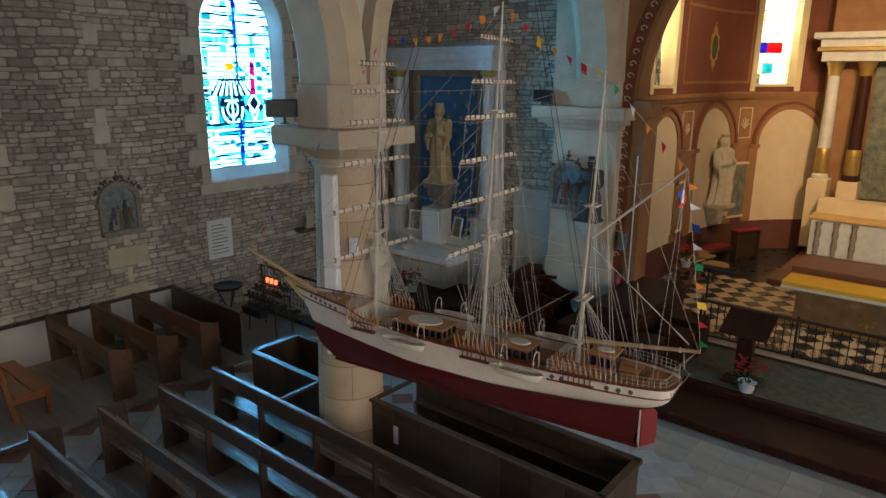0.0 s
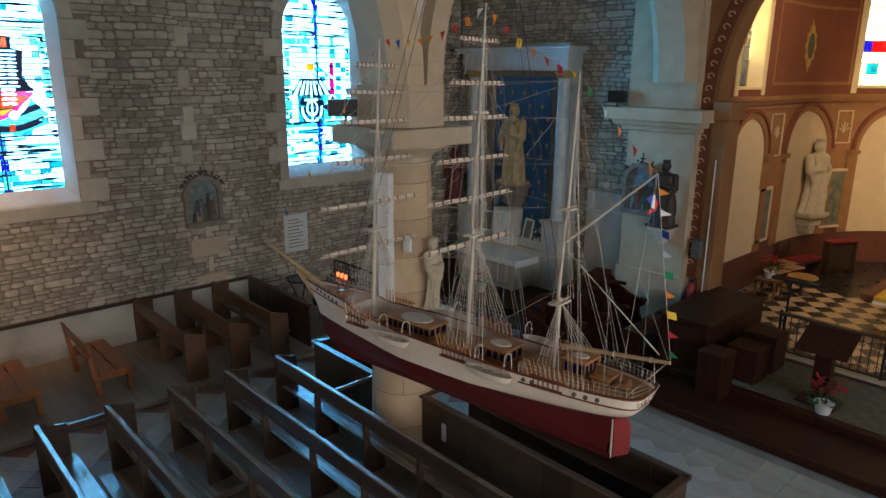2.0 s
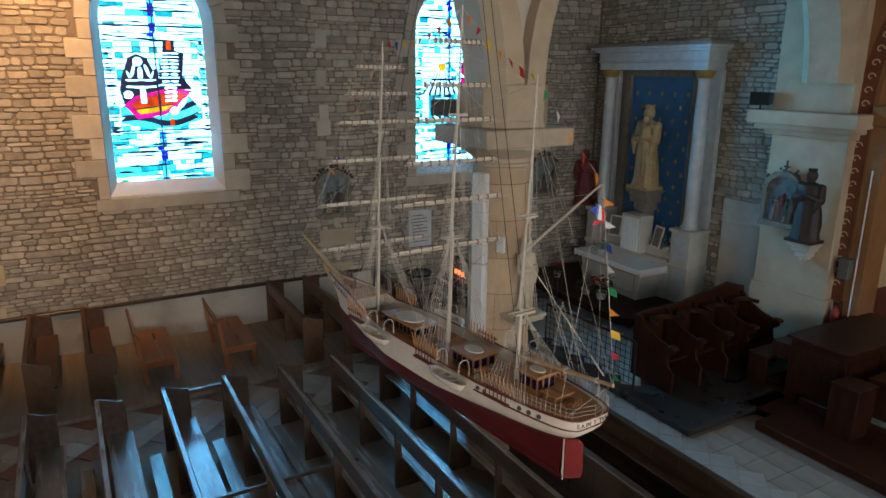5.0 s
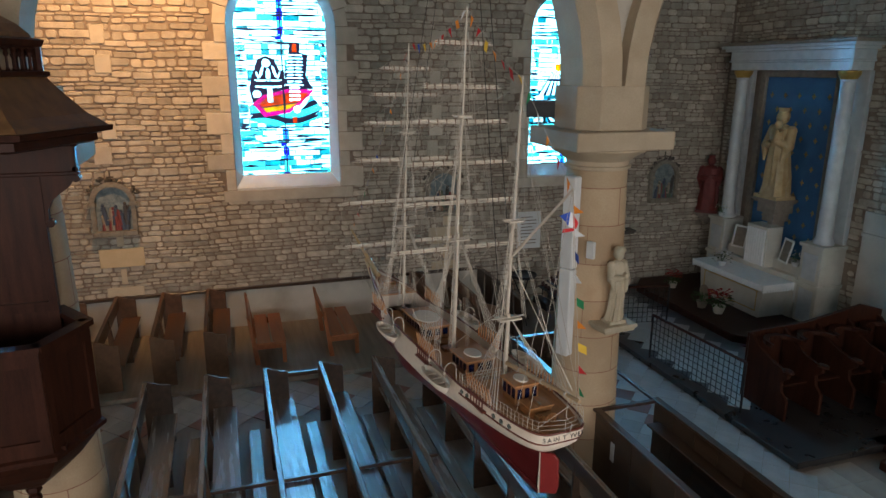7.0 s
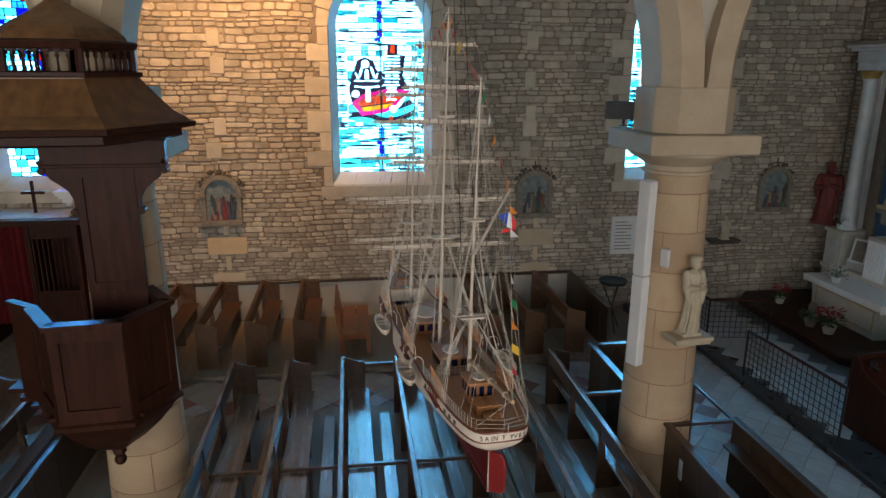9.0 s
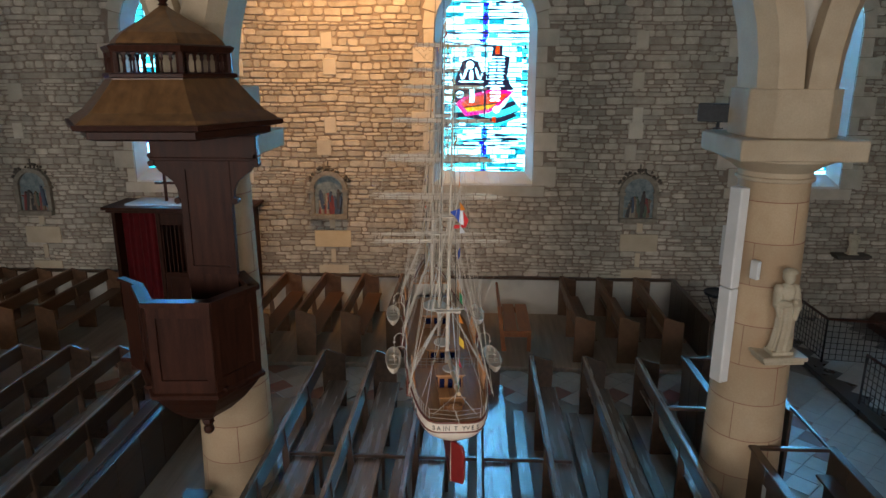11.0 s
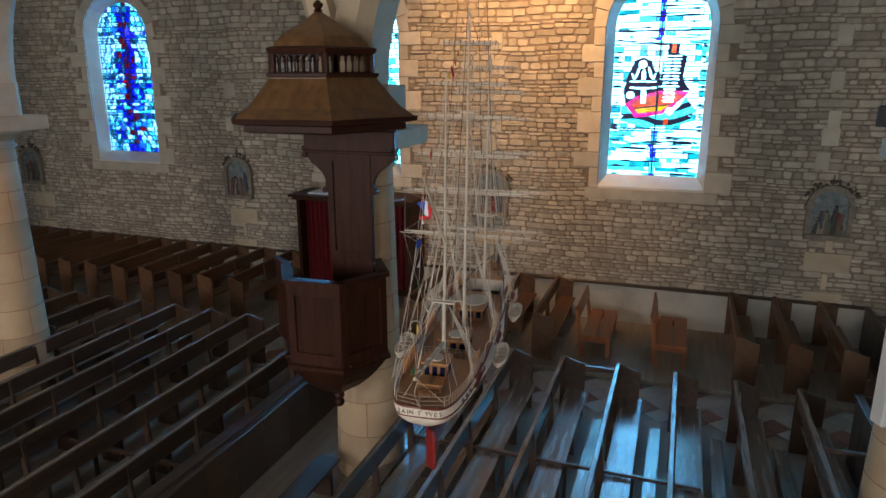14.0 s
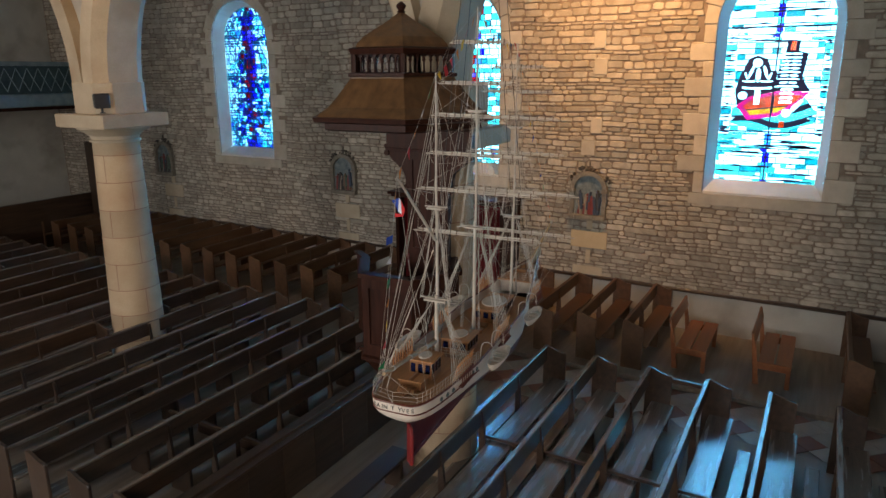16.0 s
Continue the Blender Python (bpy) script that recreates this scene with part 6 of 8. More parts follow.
# national flag at the gaff
for col, corners in (("blue", ((0.045, 0.932), (-0.004, 0.950), (0.002, 0.885), (0.014, 0.905))), ("white", ((-0.004, 0.950), (-0.018, 0.940), (-0.022, 0.875), (0.002, 0.885))), ("red", ((-0.018, 0.940), (-0.044, 0.900), (-0.032, 0.866), (0.028, 0.856), (0.024, 0.874), (-0.022, 0.878)))):
    bm = bmesh.new()
    ring = [[bm.verts.new((-0.020 + 0.2 * y + d, 0.6 * y, 0.905 + 0.66 * (z - 0.905))) for y, z in corners] for d in (-0.0005, 0.0005)]
    bm.faces.new(ring[0][::-1])
    bm.faces.new(ring[1])
    for j in range(len(corners)):
        bm.faces.new((ring[0][j], ring[0][(j + 1) % len(corners)], ring[1][(j + 1) % len(corners)], ring[1][j]))
    bmesh.ops.recalc_face_normals(bm, faces=bm.faces[:])
    part("ensign_stripe", bm, FLAGS[col], ship, "%s stripe of the ensign" % col)

# name on the stern, letter by letter round the counter
INK = pm("black_lettering", (0.012, 0.012, 0.014), (0.02, 0.02, 0.022), 30, 0.5, 0)
WORD = "SAINT-YVES"
for i, ch in enumerate(WORD):
    y = 0.068 - 0.136 * i / (len(WORD) - 1)
    zz = 0.250
    us = np.linspace(0, 0.06, 3000)
    best = min(us, key=lambda u: abs(beam_at(u, zz) - abs(y)))
    p = Vector(hull_point(best, zz, 1 if y > 0 else -1))
    q1, q0 = Vector(hull_point(best + 0.0004, zz, 1 if y > 0 else -1)), Vector(hull_point(max(0, best - 0.0004), zz, 1 if y > 0 else -1))
    t = (q1 - q0).normalized() if abs(y) > 0.004 else Vector((0, 1, 0))
    n = Vector((-abs(t.y), -abs(t.x) * (-1 if y > 0 else 1), 0)).normalized()
    cu = bpy.data.curves.new("letter", "FONT")
    cu.body, cu.size, cu.align_x, cu.align_y, cu.extrude = ch, 0.0205, "CENTER", "CENTER", 0.0006
    tmp = bpy.data.objects.new("letter", cu)
    me = bpy.data.meshes.new_from_object(tmp)
    bpy.data.objects.remove(tmp)
    me.materials.clear()
    me.materials.append(INK)
    ob = new("letter", me)
    ob.parent = ship
    right = Vector((0, 0, 1)).cross(n).normalized()
    ob.matrix_local = Matrix.Translation(p + n * 0.0012) @ Matrix((right, Vector((0, 0, 1)), n)).transposed().to_4x4()

# ---- pulpit ----
PX, PY = -5.38, -0.665
pulpit = thing("pulpit", pose(PX, PY, 0), "dark carved oak pulpit with a tall roofed canopy on the pillar", "pulpit")
HEX = [(math.cos(radians(34 + 60 * i)), math.sin(radians(34 + 60 * i))) for i in range(6)]


def hex_ring(bm, r0, r1, z0, z1, cy=0.0):
    lathe(bm, [(r0, z0), (r1, z1)], 6, (0, cy), radians(34))


bm = bmesh.new()
lathe(bm, [(0.03, 1.34), (0.07, 1.40), (0.06, 1.44), (0.12, 1.48), (0.26, 1.56), (0.42, 1.70), (0.54, 1.84), (0.60, 1.92)], 6, (0, 0), radians(34))
part("pendant_base", bm, OAK, pulpit)
bm = bmesh.new()
ball(bm, (0, 0, 1.31), 0.06, 10, 6)
part("finial", bm, OAK, pulpit, smooth=True)
bm = bmesh.new()
lathe(bm, [(0.60, 1.92), (0.66, 1.95), (0.66, 1.99), (0.58, 2.03)], 6, (0, 0), radians(34))
part("base_moulding", bm, OAK, pulpit)
for i in range(6):
    (xa, ya), (xb, yb) = HEX[i], HEX[(i + 1) % 6]
    mid = radians(64 + 60 * i)
    if i in (2, 3):
        continue
    r = 0.61
    dx, dy = xb - xa, yb - ya
    nx, ny = math.cos(mid), math.sin(mid)

    def face(bm, t0, t1, z0, z1, d0, d1):
        prism(bm, [(r * (xa + dx * t0) + nx * d0, r * (ya + dy * t0) + ny * d0), (r * (xa + dx * t1) + nx * d0, r * (ya + dy * t1) + ny * d0), (r * (xa + dx * t1) + nx * d1, r * (ya + dy * t1) + ny * d1), (r * (xa + dx * t0) + nx * d1, r * (ya + dy * t0) + ny * d1)], "z", z0, z1)
    bm = bmesh.new()
    face(bm, 0.0, 1.0, 2.0, 2.92, -0.04, -0.01)
    panel = part("side_panel", bm, OAK, pulpit)
    bm = bmesh.new()
    face(bm, 0.0, 0.13, 2.0, 2.92, -0.01, 0.014)
    face(bm, 0.87, 1.0, 2.0, 2.92, -0.01, 0.014)
    face(bm, 0.13, 0.87, 2.0, 2.14, -0.01, 0.014)
    face(bm, 0.13, 0.87, 2.80, 2.92, -0.01, 0.014)
    part("panel_frame", bm, OAK, panel)
    bm = bmesh.new()
    face(bm, -0.03, 1.03, 2.92, 2.97, -0.07, 0.05)
    part("hand_rail", bm, OAK, panel)
part("pulpit_floor", bm_box(-0.45, 0.45, -0.42, 0.42, 1.99, 2.03), OAK, pulpit)
# stair parapet beside the drum
bm = bmesh.new()
prism(bm, [(0.03, -0.59), (-0.20, -0.90), (-0.23, -0.88), (0.00, -0.57)], "z", 1.95, 2.93)
stair_side = part("stair_panel", bm, OAK, pulpit)
bm = bmesh.new()
prism(bm, [(0.05, -0.60), (-0.20, -0.94), (-0.26, -0.89), (-0.02, -0.55)], "z", 2.93, 2.965)
part("stair_rail", bm, OAK, stair_side)
for k in range(9):
    part("stair_tread", bm_box(-0.98 - 0.20 * k, -0.74 - 0.20 * k, -1.32, -0.62, 1.74 - 0.2 * k, 1.79 - 0.2 * k), OAK, pulpit)
# back board with scrolled brackets
bm = bmesh.new()
box(bm, -0.36, -0.30, -0.19, 0.35, 2.2, 4.30)
back = part("back_board", bm, OAK, pulpit, bevel=0.006)
frieze = part("frieze_board", bm_box(-0.36, -0.27, -0.47, 0.65, 4.24, 4.535), OAK, pulpit, bevel=0.008)
part("frieze_moulding", bm_box(-0.35, -0.24, -0.50, 0.68, 4.47, 4.53), OAK, frieze, bevel=0.012)
part("frieze_moulding", bm_box(-0.35, -0.26, -0.48, 0.66, 4.22, 4.255), OAK, frieze, bevel=0.008)
bm = bmesh.new()
for a, b, c, d in ((-0.19, -0.12, 3.0, 4.22), (0.28, 0.35, 3.0, 4.22), (-0.12, 0.28, 3.0, 3.09), (-0.12, 0.28, 4.13, 4.22)):
    box(bm, -0.30, -0.28, a, b, c, d)
part("panel_frame", bm, OAK, back)
for s in (-1, 1):
    y0 = 0.35 if s > 0 else -0.19
    bm = bmesh.new()
    prism(bm, [(y0, 3.76), (y0 + s * 0.02, 3.80), (y0 + s * 0.03, 3.92), (y0 + s * 0.07, 4.00), (y0 + s * 0.14, 4.06), (y0 + s * 0.21, 4.11), (y0 + s * 0.26, 4.18), (y0 + s * 0.27, 4.24), (y0, 4.24)], "x", -0.36, -0.29)
    part("scroll_bracket", bm, OAK, back)
    for off, zz, rr in ((0.28, 4.19, 0.034), (0.285, 4.27, 0.026), (0.035, 3.80, 0.034)):
        bm = bmesh.new()
        tube(bm, (-0.37, y0 + s * off, zz), (-0.27, y0 + s * off, zz), rr, seg=10)
        part("volute", bm, OAK, back)
# canopy
CY = -0.05
bm = bmesh.new()
lathe(bm, [(0.86, 4.52), (0.93, 4.54), (0.93, 4.60), (1.05, 4.62), (1.06, 4.665)], 6, (0, CY), radians(34))
part("canopy_cornice", bm, OAK, pulpit)
bm = bmesh.new()
lathe(bm, [(1.02, 4.667), (0.98, 4.70), (0.88, 4.76), (0.78, 4.86), (0.68, 4.97), (0.62, 5.04), (0.62, 5.05)], 6, (0, CY), radians(34))
part("lower_roof", bm, ROOFOAK, pulpit)
bm = bmesh.new()
lathe(bm, [(0.62, 5.05), (0.645, 5.06), (0.645, 5.09), (0.58, 5.10)], 6, (0, CY), radians(34))
part("gallery_sill", bm, OAK, pulpit)
bm = bmesh.new()
lathe(bm, [(0.58, 5.27), (0.61, 5.28), (0.635, 5.33), (0.59, 5.345), (0.5, 5.35)], 6, (0, CY), radians(34))
part("gallery_cornice", bm, OAK, pulpit)
for i in range(6):
    (xa, ya), (xb, yb) = HEX[i], HEX[(i + 1) % 6]
    for k in range(7):
        t = k / 7
        x, y = 0.57 * (xa + (xb - xa) * t), 0.57 * (ya + (yb - ya) * t) + CY
        bm = bmesh.new()
        if k == 0:
            tube(bm, (x, y, 5.09), (x, y, 5.28), 0.035, seg=6)
            part("corner_post", bm, OAK, pulpit)
        else:
            lathe(bm, [(0.016, 5.10), (0.010, 5.12), (0.009, 5.20), (0.018, 5.215), (0.020, 5.23)], 8, (x, y))
            part("baluster", bm, OAK, pulpit, smooth=True)
        t2 = (k + 0.5) / 7
        x2, y2 = 0.57 * (xa + (xb - xa) * t2), 0.57 * (ya + (yb - ya) * t2) + CY
        bm = bmesh.new()
        dx, dy = (xb - xa) * 0.57 / 14, (yb - ya) * 0.57 / 14
        L = math.hypot(dx, dy)
        tx, ty = dx / L, dy / L
        pts = [(-L, 0.30), (-L, 0.0)] + [(-L * math.cos(math.pi * q / 6) * 0.85, 0.0 + 0.045 * math.sin(math.pi * q / 6)) for q in range(7)] + [(L, 0.0), (L, 0.06), (-L, 0.06)]
        lo, hi = [], []
        for u, z in [(-L, 0.0)] + [(-L * 0.85 * math.cos(math.pi * q / 6), 0.045 * math.sin(math.pi * q / 6)) for q in range(7)] + [(L, 0.0), (L, 0.06), (-L, 0.06)]:
            lo.append(bm.verts.new((x2 + tx * u - ty * 0.012, y2 + ty * u + tx * 0.012, 5.225 + z)))
            hi.append(bm.verts.new((x2 + tx * u + ty * 0.012, y2 + ty * u - tx * 0.012, 5.225 + z)))
        bm.faces.new(lo)
        bm.faces.new(hi[::-1])
        for q in range(len(lo)):
            bm.faces.new((lo[q], lo[(q + 1) % len(lo)], hi[(q + 1) % len(lo)], hi[q]))
        part("arch_head", bm, OAK, pulpit)
bm = bmesh.new()
lathe(bm, [(0.55, 5.35), (0.53, 5.385), (0.46, 5.45), (0.35, 5.515), (0.22, 5.585), (0.10, 5.66), (0.04, 5.70)], 6, (0, CY), radians(34))
part("cupola", bm, ROOFOAK, pulpit)
bm = bmesh.new()
lathe(bm, [(0.03, 5.70), (0.05, 5.71), (0.03, 5.73), (0.05, 5.755), (0.055, 5.775), (0.03, 5.80), (0.01, 5.815)], 10, (0, CY))
part("finial", bm, OAK, pulpit, smooth=True)

# ---- confessional ----
conf = thing("confessional", pose(WALL + 0.02, -3.7, 0.08), "dark wooden confessional with a red curtain and a cross on top", "confessional")
for y0, y1 in ((-1.35, -1.27), (-0.45, -0.37), (0.37, 0.45), (1.27, 1.35)):
    part("upright", bm_box(0.0, 0.90, y0, y1, 0.0, 2.30), OAK, conf, bevel=0.006)
part("back", bm_box(0.0, 0.05, -1.27, 1.27, 0.0, 2.30), OAK, conf)
bm = bmesh.new()
box(bm, -0.01, 0.97, -1.42, 1.42, 2.30, 2.36)
box(bm, -0.01, 1.03, -1.48, 1.48, 2.36, 2.42)
part("cornice", bm, OAK, conf, bevel=0.008)
part("top_cover", bm_box(0.05, 0.8, -1.1, 0.3, 2.42, 2.45), GREYBLUE, conf)
door = part("door", bm_box(0.84, 0.88, -0.37, 0.37, 0.05, 1.05), OAK, conf, bevel=0.006)
part("door_panel", bm_box(0.88, 0.895, -0.27, 0.27, 0.15, 0.95), OAK, door, bevel=0.004)
bm = bmesh.new()
for k in range(9):
    box(bm, 0.85, 0.865, -0.36 + 0.085 * k, -0.34 + 0.085 * k, 1.05, 2.15)
part("grille", bm, OAK, conf)
part("head_board", bm_box(0.84, 0.88, -0.37, 0.37, 2.05, 2.30), OAK, conf)
for y0, y1 in ((-1.27, -0.45), (0.45, 1.27)):
    bm = bmesh.new()
    n = 26
    pts = [(0.62 + 0.035 * math.sin(i * 1.7), y0 + (y1 - y0) * i / n) for i in range(n + 1)]
    rows = [[bm.verts.new((x + 0.01 * z, y, z)) for x, y in pts] for z in (0.35, 1.2, 2.28)]
    for r0, r1 in zip(rows, rows[1:]):
        for i in range(n):
            bm.faces.new((r0[i], r0[i + 1], r1[i + 1], r1[i]))
    bmesh.ops.solidify(bm, geom=bm.faces[:], thickness=0.01)
    part("curtain", bm, RED, conf, "dark red curtain", smooth=True)
bm = bmesh.new()
box(bm, 0.42, 0.47, -0.42, -0.37, 2.45, 3.05)
box(bm, 0.42, 0.47, -0.60, -0.19, 2.80, 2.85)
cr = single("altar_cross", bm, OAK, "dark wooden cross on the confessional", "cross", bevel=0.004)
cr.matrix_world = pose(WALL + 0.02, -3.7, 0.08)
corbel(WALL + 0.2, -3.6, 2.9, 0.2, 0.16, 0.3, WHITEPAINT, "white plaster bracket on the wall", 90)

# ---- box pews round the pillar ----


def boarding(root, x0, x1, y0, y1, z0, z1, n, along_x):
    """A framed partition of upright boards with a rail."""
    for k in range(n):
        a, b = k / n, (k + 1) / n
        if along_x:
            bm = bm_box(x0 + (x1 - x0) * a + 0.002, x0 + (x1 - x0) * b - 0.002, y0, y1, z0, z1)
        else:
            bm = bm_box(x0, x1, y0 + (y1 - y0) * a + 0.002, y0 + (y1 - y0) * b - 0.002, z0, z1)
        part("board", bm, PEWWOOD, root, bevel=0.004)
    part("top_rail", bm_box(x0 - 0.03, x1 + 0.03, y0 - 0.03, y1 + 0.03, z1, z1 + 0.035), PEWWOOD, root, bevel=0.008)


bp = thing("box_pew", pose(0, 0, 0), "dark boarded box pew with a worn rail beside the pillar", "box pew", "box pews")
boarding(bp, -5.70, -2.53, 5.34, 5.38, 0, 1.06, 8, True)
boarding(bp, -5.72, -2.53, 6.20, 6.24, 0, 1.06, 8, True)
boarding(bp, -2.55, -2.51, 5.38, 6.20, 0, 1.06, 3, False)
part("cross_rail", bm_box(-5.73, -5.67, 5.34, 6.22, 1.05, 1.09), PEWWOOD, bp, bevel=0.006)
part("seat", bm_box(-5.6, -2.56, 5.40, 5.72, 0.42, 0.46), PEWWOOD, bp, bevel=0.006)
part("book_ledge", bm_box(-5.6, -2.56, 6.02, 6.20, 0.80, 0.83), PEWWOOD, bp, bevel=0.006)
part("label_plate", bm_box(-5.32, -5.24, 5.334, 5.34, 0.62, 0.86), GREYBLUE, bp, bevel=0.002)
sb = thing("box_pew", pose(0, 0, 0), "small dark boarded box pew with an open gate by the pillar", "box pew", "box pews")
boarding(sb, -8.30, -6.72, 6.22, 6.26, 0, 0.98, 4, True)
boarding(sb, -8.32, -8.28, 5.36, 6.22, 0, 0.98, 3, False)
boarding(sb, -8.30, -6.74, 5.36, 5.40, 0, 0.98, 4, True)
part("cross_rail", bm_box(-6.76, -6.70, 4.70, 5.40, 0.97, 1.01), PEWWOOD, sb, bevel=0.006)
part("cross_rail", bm_box(-6.70, -5.73, 6.20, 6.24, 1.03, 1.07), PEWWOOD, sb, bevel=0.006)
end = thing("pew_partition", pose(0, 0, 0), "dark solid wooden partition at the end of the wall pews", "partition")
boarding(end, -12.5, -10.1, 6.34, 6.38, 0.08, 0.90, 6, True)
desk = thing("pew_desk", pose(0, 0, 0), "long dark wooden prayer desk in front of the pews", "desk")
boarding(desk, -8.3, -2.67, -1.88, -1.84, 0.05, 0.80, 10, True)
bm = bmesh.new()
prism(bm, [(-1.90, 0.84), (-2.14, 0.76), (-2.14, 0.80), (-1.90, 0.88)], "x", -8.3, -2.67)
part("sloping_top", bm, PEWWOOD, desk, bevel=0.004)
part("kneeling_board", bm_box(-8.2, -2.8, -2.20, -2.02, 0.20, 0.24), PEWWOOD, desk, bevel=0.004)
low = thing("low_bench", pose(0, 0, 0), "low worn wooden bench below the pulpit", "bench")
part("seat", bm_box(-5.5, -2.8, -1.05, -0.75, 0.42, 0.46), PEWWOOD, low, bevel=0.006)
for x in (-5.3, -4.1, -2.95):
    part("leg", bm_box(x - 0.03, x + 0.03, -1.02, -0.78, 0.05, 0.42), PEWWOOD, low)
bar = thing("tie_bar", pose(0, 0, 0), "thin wooden bar tying the pews together", "bar", "tie bars")
part("bar", bm_box(-6.22, -6.17, -0.05, 3.45, 0.50, 0.545), PEWWOOD, bar, bevel=0.006)
for k in range(4):
    y = 0.35 + 0.785 * k
    part("post", bm_box(-6.215, -6.175, y - 0.02, y + 0.02, 0.05, 0.50), PEWWOOD, bar)
bar2 = thing("tie_bar", pose(0, 0, 0), "thin wooden bar tying the pews together", "bar", "tie bars")
part("bar", bm_box(-4.65, -4.60, -4.2, -2.2, 0.50, 0.545), PEWWOOD, bar2, bevel=0.006)
for y in (-3.8, -2.9):
    part("post", bm_box(-4.645, -4.605, y - 0.02, y + 0.02, 0.05, 0.50), PEWWOOD, bar2)
gate = thing("pew_gate", pose(0, 0, 0), "dark low pew rail closing the row end", "rail")
part("rail", bm_box(-8.36, -8.30, 1.62, 2.32, 0.82, 0.88), PEWWOOD, gate, bevel=0.006)
part("post", bm_box(-8.36, -8.30, 1.60, 1.66, 0.05, 0.9), PEWWOOD, gate)
part("post", bm_box(-8.36, -8.30, 2.28, 2.34, 0.05, 0.9), PEWWOOD, gate)

# ---- side chapel: retable, altar, rails ----
single("chapel_step", bm_box(WALL, -5.2, 8.15, END, 0.0, 0.10), TILEBLACK, "dark stone step of the side chapel", "step", "structure", bevel=0.01)
bm = bmesh.new()
prism(bm, [(-12.55, 12.55), (-12.55, 10.6), (-12.1, 10.2), (-8.9, 10.2), (-8.45, 10.6), (-8.45, 12.55)], "z", 0.10, 0.26)
single("altar_platform", bm, OAK, "dark chamfered wooden platform before the side altar", "platform", "structure", bevel=0.015)
ret = thing("retable", pose(-10.38, END, 0), "tall grey painted wooden retable with columns and a starred blue panel", "retable")
part("blue_panel", bm_box(-0.90, 0.90, -0.06, 0.0, 1.2, 5.05), BLUE, ret)
bm = bmesh.new()
box(bm, -1.06, -0.90, -0.14, 0.0, 1.0, 5.16)
box(bm, 0.90, 1.06, -0.14, 0.0, 1.0, 5.16)
box(bm, -0.90, 0.90, -0.14, 0.0, 5.02, 5.16)
part("panel_frame", bm, FRAMESTONE, ret, bevel=0.01)
for s in (-1, 1):
    xc = s * 1.36
    bm = bmesh.new()
    lathe(bm, [(0.19, 1.86), (0.19, 1.92), (0.17, 1.95), (0.15, 2.0), (0.14, 3.2), (0.125, 4.96), (0.14, 4.97), (0.14, 5.0)], 18, (xc, -0.34))
    part("column", bm, GREYBLUE, ret, "grey marbled column", smooth=True)
    bm = bmesh.new()
    lathe(bm, [(0.14, 5.0), (0.16, 5.04), (0.19, 5.08), (0.20, 5.15)], 18, (xc, -0.34))
    part("capital", bm, GOLD, ret, smooth=True)
    ped = part("pedestal", bm_box(xc - 0.25, xc + 0.25, -0.60, 0, 0.1, 1.80), CREAM, ret, bevel=0.01)
    part("pedestal_cap", bm_box(xc - 0.29, xc + 0.29, -0.64, 0, 1.80, 1.87), CREAM, ped, bevel=0.01)
    for z0, z1 in ((0.3, 0.95), (1.15, 1.68)):
        part("pedestal_panel", bm_box(xc - 0.17, xc + 0.17, -0.615, -0.60, z0, z1), GREYBLUE, ped, bevel=0.006)
    part("pedestal_band", bm_box(xc - 0.28, xc + 0.28, -0.63, 0, 1.0, 1.08), CREAM, ped, bevel=0.01)
    part("back_pilaster", bm_box(xc - 0.14 + s * 0.1, xc + 0.14 + s * 0.1, -0.12, 0, 1.87, 5.16), GREYBLUE, ret, bevel=0.01)
bm = bmesh.new()
for k, (w, d, z0, z1) in enumerate(((1.56, 0.52, 5.16, 5.32), (1.60, 0.56, 5.32, 5.36), (1.58, 0.54, 5.36, 5.54), (1.66, 0.64, 5.54, 5.60), (1.72, 0.70, 5.60, 5.66))):
    part("entablature_moulding" if k else "entablature", bm_box(-w, w, -d, 0, z0, z1), GREYBLUE, ret, bevel=0.008)
part("cornice_top", bm_box(-1.78, 1.78, -0.76, 0, 5.66, 5.73), FRAMESTONE, ret, bevel=0.012)
bm0 = bmesh.new()
for a, b, c, d in ((-0.014, 0.014, -0.055, 0.055), (-0.045, 0.045, -0.012, 0.016)):
    box(bm0, a, b, -0.004, 0, c, d)
FLEUR = mesh_of("gold_fleuron", bm0, GOLD)
for j in range(11):
    for i in range(5):
        x = -0.74 + 0.37 * i + (0.185 if j % 2 else 0)
        if x < 0.85:
            ob = new("gold_fleuron", FLEUR)
            ob.parent = ret
            ob.location = (x, -0.061, 1.75 + 0.29 * j)
corbel(-10.34, 12.22, 2.55, 0.36, 0.30, 0.62, FRAMESTONE, "carved stone bracket before the blue panel", 0)
statue("statue", -10.34, 12.20, 2.55, 1.85, pm("gilded_statue", (0.34, 0.22, 0.09), (0.52, 0.40, 0.22), 7, 0.5, 0.15), "gilded statue on a bracket before the blue panel", 0, 21, 0.08, 0.15, child=True)
alt = thing("side_altar", pose(-10.36, 11.62, 0.30), "cream painted altar with a white lace cloth", "altar")
bm = bmesh.new()
prism(bm, [(-0.88, -0.04), (0.88, -0.04), (0.98, 0.62), (-0.98, 0.62)], "y", -0.30, 0.36)
body = part("body", bm, CREAM, alt, bevel=0.01)
bm = bmesh.new()
for a, b, c, d in ((-0.80, 0.80, 0.08, 0.10), (-0.83, 0.83, 0.50, 0.52), (-0.80, -0.78, 0.1, 0.5), (0.78, 0.80, 0.1, 0.5)):
    box(bm, a, b, -0.306, -0.30, c, d)
part("front_moulding", bm, GOLD, body)
bm = bmesh.new()
